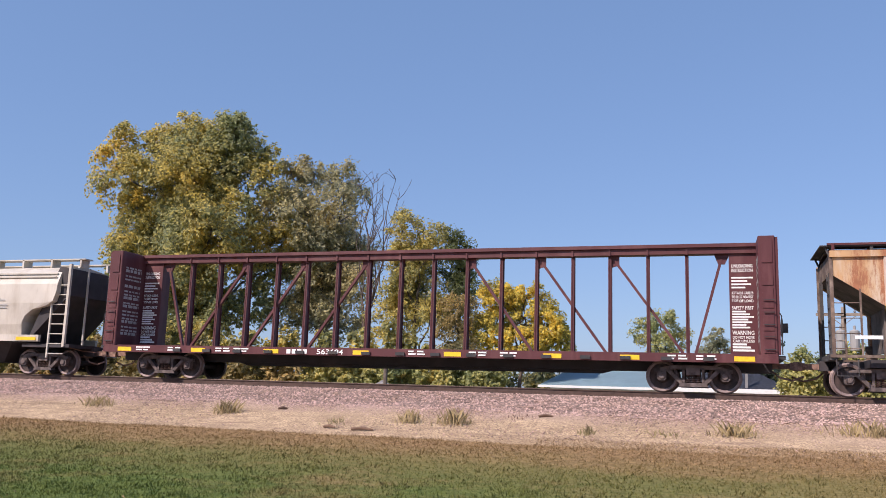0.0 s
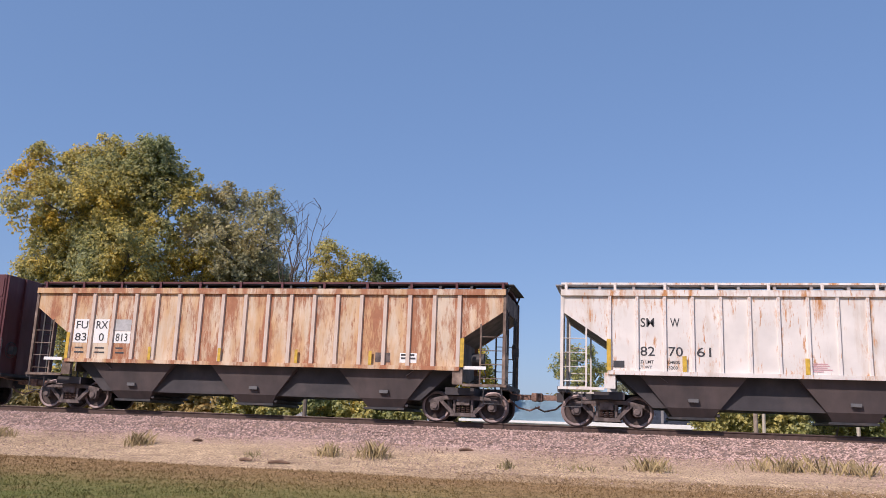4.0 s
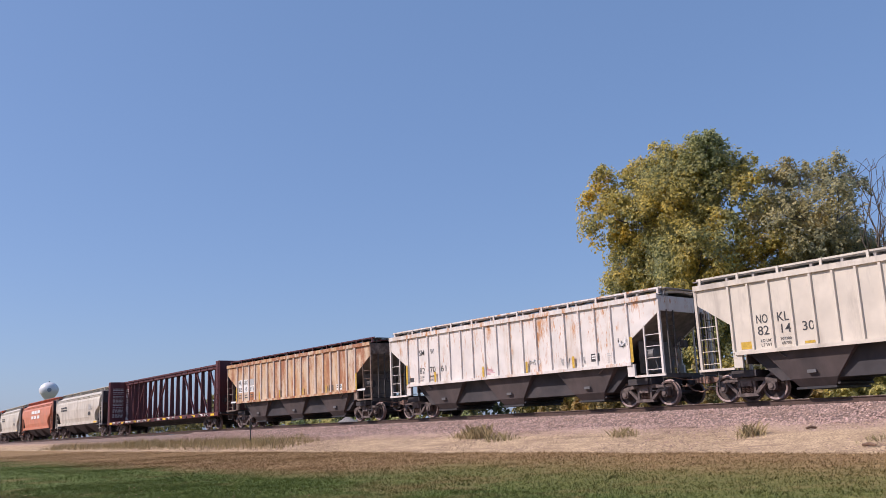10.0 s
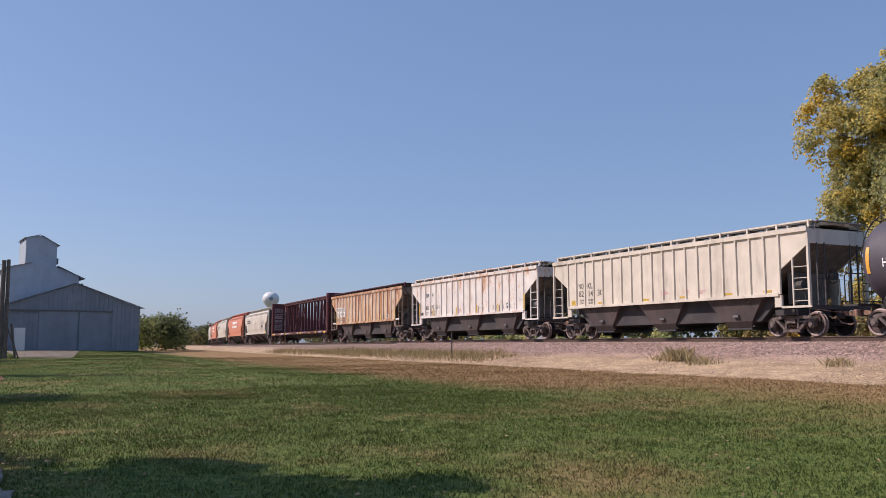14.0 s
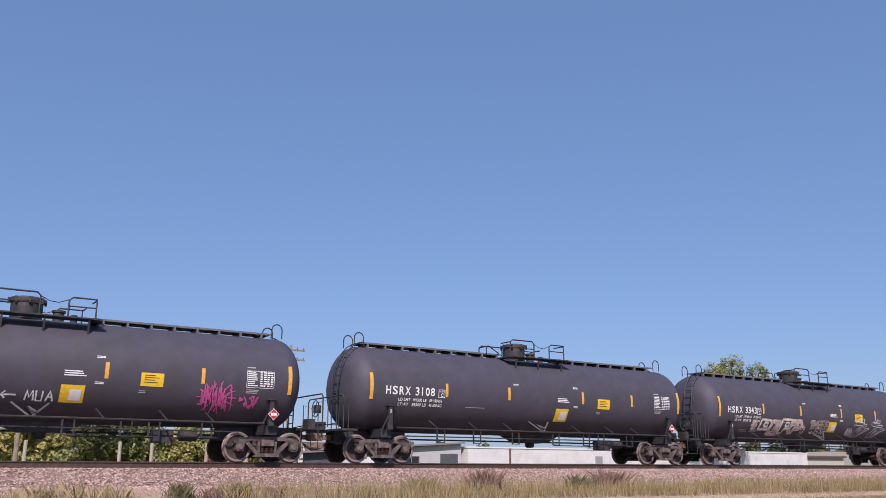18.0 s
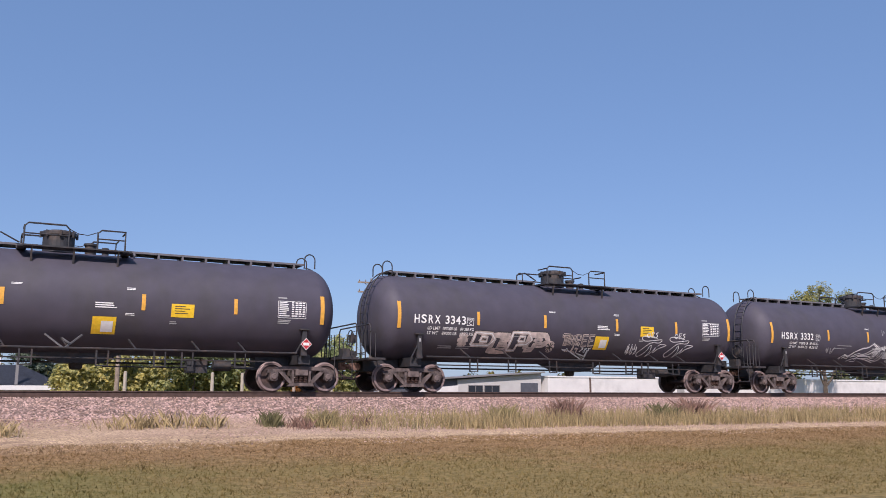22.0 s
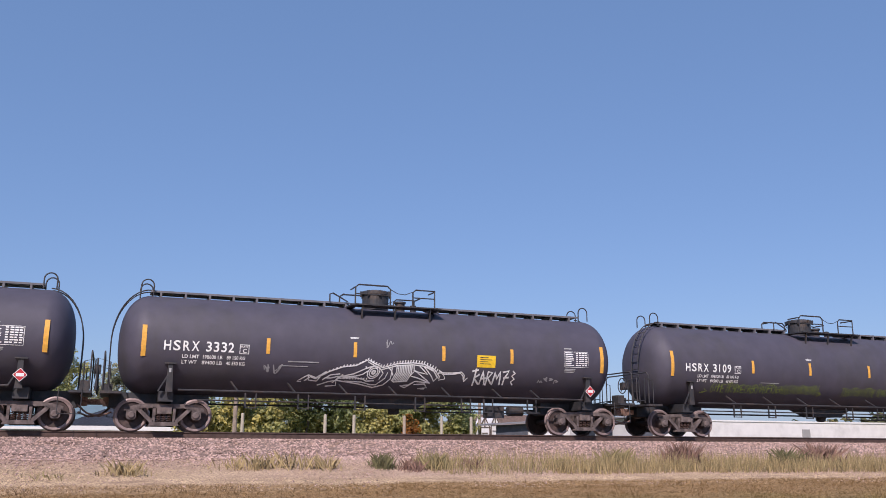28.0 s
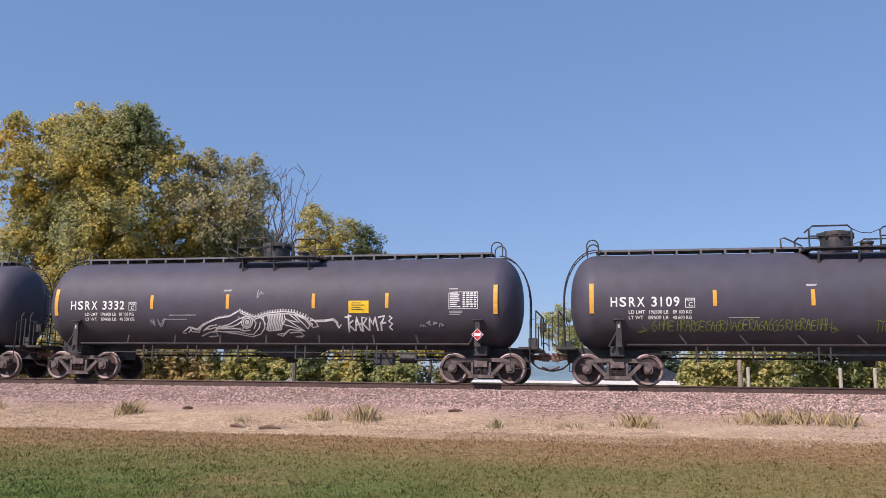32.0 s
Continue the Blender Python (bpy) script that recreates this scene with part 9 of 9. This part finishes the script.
broad_tree("broadleaf_tree", "dense dark shade tree beside the street", (-90.5, -15.6, ground_z(-90, -15)), L2, LEAF_GREEN, 30000, 0.12, 0.3, 42)
conifer("spruce_tree", "tall dark spruce behind the street tree", (-96, -17.3, 1.0), 17.6, 5.6, LEAF_SPRUCE, 60000, 43, 0.15, puff=0.40)
conifer("spruce_tree", "large thin spruce standing across the street", (-44, -10.9, 0.5), 19.4, 3.1, LEAF_SPRUCE, 7000, 44, 0.13, 0.10)


def over(shades):
    """Lobes of a crown, each given by the middle of its shade on the ground, its height and its radius."""
    k = 1 / math.tan(radians(SUN_EL))
    return [(x + SUN_FROM.x * k * z, y + SUN_FROM.y * k * z, z, r) for x, y, z, r in shades]


S1 = over([(-12.6, -0.9, 9.0, 1.3), (-10.2, 1.0, 10.5, 1.5), (-8.4, 1.9, 12.0, 1.6), (-6.4, 2.2, 12.5, 1.5), (-9.6, -1.4, 9.5, 1.8), (-7.0, -0.4, 11.0, 1.9), (-4.4, 1.0, 12.0, 1.7), (-3.4, -1.6, 10.0, 2.0), (-6.4, -3.2, 8.5, 1.9), (-10.5, -4.2, 7.5, 1.7), (-16.2, -4.6, 9.0, 1.8), (-18.6, -3.6, 10.5, 1.6), (-20.0, -5.4, 9.0, 1.7), (-17.4, -6.8, 7.2, 1.7)])
broad_tree("shade_tree", "broad shade tree across the street", (-15.5, -12.6, 0.2), S1, LEAF_DARK, 26000, 0.17, 0.35, 45)
S2 = over([(-23.3, 0.3, 10.0, 1.1), (-24.6, 0.6, 10.6, 1.0), (-24.6, -1.6, 10.0, 1.5), (-22.4, -2.8, 9.0, 1.4), (-27.0, -3.2, 9.6, 1.7), (-30.0, -4.2, 9.0, 1.8), (-33.4, -3.0, 10.0, 1.5), (-26.0, -5.8, 7.6, 2.0), (-30.6, -7.0, 7.0, 1.9), (-37.0, -5.0, 9.0, 1.6), (-34.5, -6.6, 7.4, 1.8)])
broad_tree("shade_tree", "broad shade tree across the street", (-35, -13.8, 0.5), S2, LEAF_DARK, 13000, 0.18, 0.35, 46)


S3 = over([(-54 - 7.0 * i, -12.6 - 4.2 * (i % 2), 8.0 + 1.6 * (i % 3), 3.0) for i in range(12)])
broad_tree("shade_tree", "wide row-like shade tree behind the street tree", (-96, -24, 1.0), S3, LEAF_DARK, 26000, 0.24, 0.4, 47)


def treeline(name, label, az0, az1, dist, h0, h1, n_lobes, leaves, leaf, seed, size=0.5):
    """Far woods, lobe by lobe along an arc."""
    rng = random.Random(seed)
    lob = []
    for i in range(n_lobes):
        az = math.radians(az0 + (az1 - az0) * rng.random())
        d = dist * rng.uniform(0.95, 1.12)
        x, y = -d * math.sin(az), d * math.cos(az)
        h = rng.uniform(h0, h1)
        r = h * rng.uniform(0.22, 0.32)
        for z in (h - r, h * 0.6, h * 0.3):
            lob.append((x + rng.uniform(-r, r), y + rng.uniform(-r, r), 1.0 + z, r * (1.0 if z == h - r else 1.2)))
    ob = new(name, leaf_cloud(name, lob, leaves, size, leaf, seed, 0.4))
    return tagged(ob, label, "trees", kind="stuff")


treeline("far_woods", "distant woods in green and autumn yellow beyond the street", 89.5, 104.0, 165, 5.5, 9.2, 90, 80000, LEAF_FAR, 51, 0.24)
treeline("far_woods", "distant green trees beyond the shed and the train", 74.0, 82.6, 230, 3.5, 6.0, 60, 22000, LEAF_FAR, 52, 0.28)
treeline("far_woods", "distant trees beyond the head of the train", 64.0, 79.0, 330, 5.0, 9.5, 60, 22000, LEAF_FAR, 53, 0.35)
treeline("near_scrub", "dark green scrub beside the grey shed", 80.0, 82.3, 104, 2.8, 4.4, 22, 16000, LEAF_GREEN, 54, 0.13)
treeline("far_woods", "distant low trees beyond the buildings", -80.0, -12.0, 210, 4.5, 7.5, 120, 30000, LEAF_FAR, 55, 0.6)
treeline("far_woods", "distant low trees beyond the track", -12.0, 64.0, 210, 6.0, 10.5, 150, 40000, LEAF_FAR, 56, 0.6)

# ---------------------------------------------------------------- parked vehicles
CAR_SILVER = mat("silver_car_paint", (0.45, 0.47, 0.50), 0.3, 0.5, 0.05, 1)
CAR_WHITE = mat("white_car_body", (0.72, 0.72, 0.72), 0.3, 0.0, 0.05, 1)
TYRE = mat("tyre_rubber", (0.02, 0.02, 0.02), 0.9, 0, 0.2, 8)
LAMP_RED = mat("tail_lamp", (0.4, 0.02, 0.02), 0.3)


def parked_car(x, y, z, turn, paint, label):
    c = thing("parked_car", label, "car", "parked cars", at=(x, y, z), turn=turn)
    bm = bmesh.new()
    prism(bm, [(-2.2, 0.35), (2.2, 0.3), (2.25, 0.72), (1.2, 0.92), (-1.6, 0.95), (-2.25, 0.85)], -0.85, 0.85)
    bmesh.ops.bevel(bm, geom=bm.edges[:], offset=0.06, segments=2, affect='EDGES')
    part("body", finish(bm, "body", paint), c)
    bm = bmesh.new()
    v0 = [bm.verts.new(p) for p in ((-1.9, -0.78, 0.93), (1.1, -0.78, 0.9), (0.4, -0.62, 1.42), (-1.3, -0.62, 1.44))]
    v1 = [bm.verts.new((p.co.x, -p.co.y, p.co.z)) for p in v0]
    bm.faces.new(v0)
    bm.faces.new(v1[::-1])
    for i in range(4):
        bm.faces.new((v0[i], v1[i], v1[(i + 1) % 4], v0[(i + 1) % 4]))
    part("cabin_glass", finish(bm, "cabin_glass", GLASS_DARK), c)
    bm = bmesh.new()
    box(bm, -1.28, 0.38, -0.62, 0.62, 1.42, 1.48)
    part("roof", finish(bm, "roof", paint), c)
    for wx in (-1.4, 1.4):
        for wy in (-0.8, 0.8):
            bm = bmesh.new()
            lathe(bm, [(wy - 0.1, 0.2), (wy - 0.1, 0.32), (wy + 0.1, 0.32), (wy + 0.1, 0.2)], 'y', 16, (wx, 0, 0.32))
            part("wheel", finish(bm, "wheel", TYRE), c)
    for sy in (-0.7, 0.7):
        one("headlight", c, TRIM_WHITE, (2.2, 2.27, sy - 0.14, sy + 0.14, 0.58, 0.72))
        one("tail_light", c, LAMP_RED, (-2.27, -2.2, sy - 0.14, sy + 0.14, 0.65, 0.82))
    return c


parked_car(-103, -12.1, ground_z(-103, -12.1) + 0.02, 8, CAR_SILVER, "silver sedan parked at the far side of the street")
parked_car(-129, -18.6, ground_z(-129, -18.6), 55, CAR_WHITE, "white car parked among the trees")
parked_car(-170, -16.5, ground_z(-170, -16), 90, CAR_WHITE, "white vehicle parked far down the street")
parked_car(-172, -11.0, ground_z(-172, -11), 95, CAR_WHITE, "white vehicle parked far down the street")
parked_car(98.8, 50, ground_z(98.8, 50) + 0.75, 5, CAR_SILVER, "silver car parked behind the track")

# ---------------------------------------------------------------- weeds, grass, leaves on the ground
WEED_DRY = mat("dry_grass", (0.345, 0.265, 0.135), 0.9, 0, 0.1, 1, island=0.4)
WEED_OLIVE = mat("olive_weed", (0.27, 0.22, 0.105), 0.9, 0, 0.1, 1, island=0.4)
WEED_GREEN = mat("dark_green_weed", (0.13, 0.12, 0.055), 0.9, 0, 0.1, 1, island=0.4)
WEED_RED = mat("reddish_weed", (0.22, 0.13, 0.10), 0.9, 0, 0.1, 1, island=0.4)


def blades(name, cx, cy, n, w, h, spread, material, seed, lean=0.35):
    """Upright blades about (0, 0): a tuft of grass or weed."""
    rng = np.random.default_rng(seed)
    x = rng.normal(0, spread[0], n)
    y = rng.normal(0, spread[1], n)
    hh = h * rng.uniform(0.45, 1.1, n) * np.exp(-0.5 * (np.abs(x) / (spread[0] * 1.8)) ** 2)
    z = np.array([ground_z(cx + a, cy + b) - ground_z(cx, cy) for a, b in zip(x, y)]) - 0.02
    a = rng.uniform(0, 6.28, n)
    dx, dy = np.cos(a) * w, np.sin(a) * w
    lx, ly = rng.normal(0, lean, n) * hh, rng.normal(0, lean, n) * hh
    v = np.stack([np.stack([x - dx, y - dy, z], 1), np.stack([x + dx, y + dy, z], 1), np.stack([x + lx * 0.4 + dx * 0.7, y + ly * 0.4, z + hh * 0.6], 1), np.stack([x + lx, y + ly, z + hh], 1)], 1).reshape(-1, 3)
    k = (np.arange(n) * 4)[:, None]
    f = np.concatenate([k + np.array([0, 1, 2]), k + np.array([0, 2, 3])]).tolist()
    me = bpy.data.meshes.new(name)
    me.from_pydata(v.tolist(), [], f)
    me.materials.append(material)
    return me


def weed(az, y, n, h, spread, material, label, seed, name="weed"):
    x = -math.tan(math.radians(az)) * y
    ob = new(name, blades(name, x, y, n, 0.012, h, spread, material, seed))
    ob.location = (x, y, ground_z(x, y))
    return tagged(ob, label, "weed", "weeds on the dirt strip", "stuff")


for i, (az, y, n, h, sx, m, l) in enumerate((
        (31.0, 22.0, 130, 0.42, 0.22, WEED_DRY, "dry yellow grass tuft on the sandy dirt"),
        (19.3, 21.9, 90, 0.40, 0.16, WEED_DRY, "dry yellow grass tuft on the sandy dirt"),
        (16.4, 21.9, 120, 0.46, 0.22, WEED_DRY, "olive grass clump on the sandy dirt"),
        (7.9, 21.4, 60, 0.22, 0.10, WEED_OLIVE, "small olive weed on the sandy dirt"),
        (-1.1, 21.8, 130, 0.40, 0.28, WEED_DRY, "dry yellow grass tuft on the sandy dirt"),
        (38.7, 22.2, 130, 0.35, 0.30, WEED_DRY, "low dry grass patch on the sandy dirt"),
        (24.2, 21.2, 60, 0.18, 0.20, WEED_OLIVE, "small flat weed on the sandy dirt"),
        (12.2, 23.0, 50, 0.14, 0.25, WEED_RED, "low reddish weed at the ballast foot"),
        (3.2, 21.6, 70, 0.16, 0.35, WEED_OLIVE, "low flat weed on the sandy dirt"),
        (48.0, 22.4, 330, 0.55, 0.60, WEED_DRY, "wide clump of dry grass on the dirt strip"),
        (46.5, 21.8, 130, 0.35, 0.45, WEED_OLIVE, "low olive weed on the dirt strip"),
        (-8.2, 22.4, 90, 0.40, 0.45, WEED_DRY, "tall dry grass clump below the ballast"),
        (-10.4, 22.5, 230, 0.46, 0.75, WEED_DRY, "tall dry grass clump below the ballast"),
        (-13.0, 22.5, 120, 0.40, 0.30, WEED_DRY, "dry grass tuft below the ballast"),
        (-16.9, 22.6, 300, 0.40, 0.17, WEED_GREEN, "rounded dark green weed below the ballast"),
        (-18.8, 22.2, 160, 0.36, 0.22, WEED_RED, "low reddish brown weed below the ballast"),
        (-20.3, 22.4, 260, 0.44, 0.32, WEED_OLIVE, "olive brown weed below the ballast"),
        (-22.6, 22.5, 100, 0.30, 0.22, WEED_RED, "low reddish brown weed below the ballast"),
        (-35.9, 22.8, 330, 0.70, 0.35, WEED_RED, "dark red weed among the dry grass"),
        (-43.8, 22.8, 330, 0.70, 0.45, WEED_RED, "dark red weed among the dry grass"),
        (-31.9, 22.7, 300, 0.55, 0.35, WEED_OLIVE, "olive weed among the dry grass"),
        (-41.9, 22.7, 260, 0.55, 0.35, WEED_GREEN, "green weed among the dry grass"))):
    weed(az, y, n, h, (sx, 0.18), m, l, 100 + i)


def field(name, label, boxes, w, h, material, seed, lean=0.4, hmin=0.4, patchy=True):
    """Loose blades over stretches (x0, x1, y0, y1, count)."""
    rng = np.random.default_rng(seed)
    xs, ys = [], []
    for x0, x1, y0, y1, n in boxes:
        xs.append(rng.uniform(x0, x1, n))
        ys.append(rng.uniform(y0, y1, n))
    x, y = np.concatenate(xs), np.concatenate(ys)
    if patchy:
        keep = np.array([noise.noise((a * 0.5, b * 0.9, seed)) > -0.15 - 0.5 * rng.random() for a, b in zip(x, y)])
        x, y = x[keep], y[keep]
    n = len(x)
    z = np.array([lawn_z(a, b) for a, b in zip(x, y)]) - 0.012
    hh = h * rng.uniform(hmin, 1.15, n)
    a = rng.uniform(0, 6.28, n)
    dx, dy = np.cos(a) * w, np.sin(a) * w
    lx, ly = rng.normal(0, lean, n) * hh, rng.normal(0, lean, n) * hh
    v = np.stack([np.stack([x - dx, y - dy, z], 1), np.stack([x + dx, y + dy, z], 1), np.stack([x + lx, y + ly, z + hh], 1)], 1).reshape(-1, 3)
    f = ((np.arange(n) * 3)[:, None] + np.array([0, 1, 2])).tolist()
    me = bpy.data.meshes.new(name)
    me.from_pydata(v.tolist(), [], f)
    me.materials.append(material)
    return tagged(new(name, me), label, "grass", kind="stuff")


field("tall_grass", "belt of tall dry grass along the foot of the ballast", [(8.0, 70.0, 21.45, 23.6, 8000), (11.5, 70.0, 21.4, 22.6, 16000)], 0.012, 0.45, WEED_DRY, 61, 0.25)
field("tall_grass", "belt of olive weeds along the foot of the ballast", [(8.0, 70.0, 21.5, 23.6, 8500), (-62.0, -38.0, 21.0, 23.2, 3500)], 0.012, 0.42, WEED_OLIVE, 62, 0.3)
field("tall_grass", "low dry grass along the dirt on the way to the shed", [(-75.0, -36.0, 20.4, 22.6, 5000)], 0.014, 0.42, WEED_DRY, 65, 0.3)
field("lawn_grass", "short mown green lawn blades", [(-40, 34, 9.0, 20.1, 203000), (-66, -24, 0, 9, 60000), (-60, -24, -0.9, 0, 14000), (-88, -60, -0.9, 12, 30000), (-62, -40, 8.5, 20.1, 26000), (34, 60, 8.5, 20.1, 20000), (-4, 60, 20.0, 20.75, 26000)], 0.013, 0.055, GROUND, 63, 0.6, patchy=False)
field("lawn_grass", "short mown fresh green lawn blades", [(-24, -2.0, 0.05, 9, 190000), (-24, -2.0, 9.0, 10.0, 13000), (-24, -2.0, 10.0, 11.5, 11500), (-24, -2.0, 11.5, 13.5, 6600), (-16.6, -3.0, -1.90, -1.15, 10500), (-16.8, -11.5, -1.3, 0.08, 6500), (-12.0, -3.0, -0.1, 0.1, 1500), (-17.2, -14.0, -0.8, 0.1, 1000), (-24, -17.2, -1.0, 0.1, 7000)], 0.0075, 0.055, GROUND, 66, 0.6, patchy=False)
FALLEN = mat("fallen_leaves", (0.27, 0.175, 0.09), 0.8, 0, 0.1, 1, island=0.5)
rng_l = np.random.default_rng(8)
lx = np.concatenate([rng_l.uniform(-22, -4, 900), rng_l.uniform(-17, -7, 2400)])
ly = np.concatenate([rng_l.uniform(-1.5, 9, 900), rng_l.normal(-1.50, 0.22, 1500), rng_l.normal(-0.5, 0.55, 900)])
lv, lf = [], []
for i, (a, b) in enumerate(zip(lx, ly)):
    s = rng_l.uniform(0.012, 0.032)
    t = rng_l.uniform(0, 6.28)
    z = lawn_z(a, b) + 0.05
    for k in range(4):
        lv.append((a + s * math.cos(t + k * 1.57) * (1 if k % 2 else 0.6), b + s * math.sin(t + k * 1.57) * (1 if k % 2 else 0.6), z + rng_l.uniform(-0.01, 0.02)))
    lf.append((4 * i, 4 * i + 1, 4 * i + 2, 4 * i + 3))
me_l = bpy.data.meshes.new("fallen_leaves")
me_l.from_pydata(lv, [], lf)
me_l.materials.append(FALLEN)
tagged(new("fallen_leaves", me_l), "scattered dry fallen leaves on lawn and sidewalk", "leaves", kind="stuff")
# shrub and bits of wood
STICK_WOOD = mat("weathered_stick", (0.20, 0.125, 0.085), 0.9, 0, 0.3, 9, bump=0.5, bscale=20)
shrub = [(23.0, 10.9, 0.75, 0.5), (22.6, 10.5, 1.15, 0.45), (23.4, 11.2, 1.2, 0.5), (22.9, 10.8, 1.55, 0.35)]
broad_tree("shrub", "small leafy green shrub on the lawn", (23.0, 10.9, ground_z(23, 10.9)), shrub, LEAF_GREEN, 900, 0.06, 0.03, 71, category="shrub")
for k, (az, y, ln_, tw) in enumerate(((22.4, 20.5, 0.55, 8), (24.5, 20.6, 0.35, -14), (10.5, 23.2, 0.4, 30), (27.5, 22.8, 0.3, 60))):
    x = -math.tan(math.radians(az)) * y
    bm = bmesh.new()
    tube(bm, [(-ln_ / 2, 0, 0.03), (0, 0.02, 0.06), (ln_ / 2, 0, 0.03)], [0.035, 0.045, 0.025], 6)
    ob = new("driftwood_stick", finish(bm, "driftwood_stick", STICK_WOOD))
    ob.location = (x, y, ground_z(x, y) + 0.01)
    ob.rotation_euler = (0, 0, radians(tw))
    tagged(ob, "short dark piece of wood lying on the dirt", "stick", "bits of wood")

# ---------------------------------------------------------------- the train's run


def travelled(t):
    u = t / 16.0
    return 94.748 * u - 7.989 * u ** 2 + 0.149 * u ** 3 + 0.424 * u ** 4


def motions():
    for car, centre in CARS:
        rows = []
        for t in range(0, 33):
            s = centre - travelled(t)
            x0, y0, z0, _ = track_at(s - 6.9)
            x1, y1, z1, _ = track_at(s + 6.9)
            rows.append((t, pose((x0 + x1) / 2, (y0 + y1) / 2, (z0 + z1) / 2, 0, -math.degrees(math.atan2(z1 - z0, 13.8)), math.degrees(math.atan2(y1 - y0, x1 - x0)))))
        walk(car, rows)
    steps = int(travelled(32.0) / 0.457 / radians(75)) + 1
    turns = []
    for i in range(steps + 1):
        want = travelled(32.0) * i / steps
        lo, hi = 0.0, 32.0
        for _ in range(30):
            mid = (lo + hi) / 2
            if travelled(mid) < want:
                lo = mid
            else:
                hi = mid
        turns.append((hi, -math.degrees(want / 0.457)))
    for w in WHEELS:
        x, y, z = w.location
        walk(w, [(t, pose(x, y, z, 0, a, 0)) for t, a in turns])


motions()
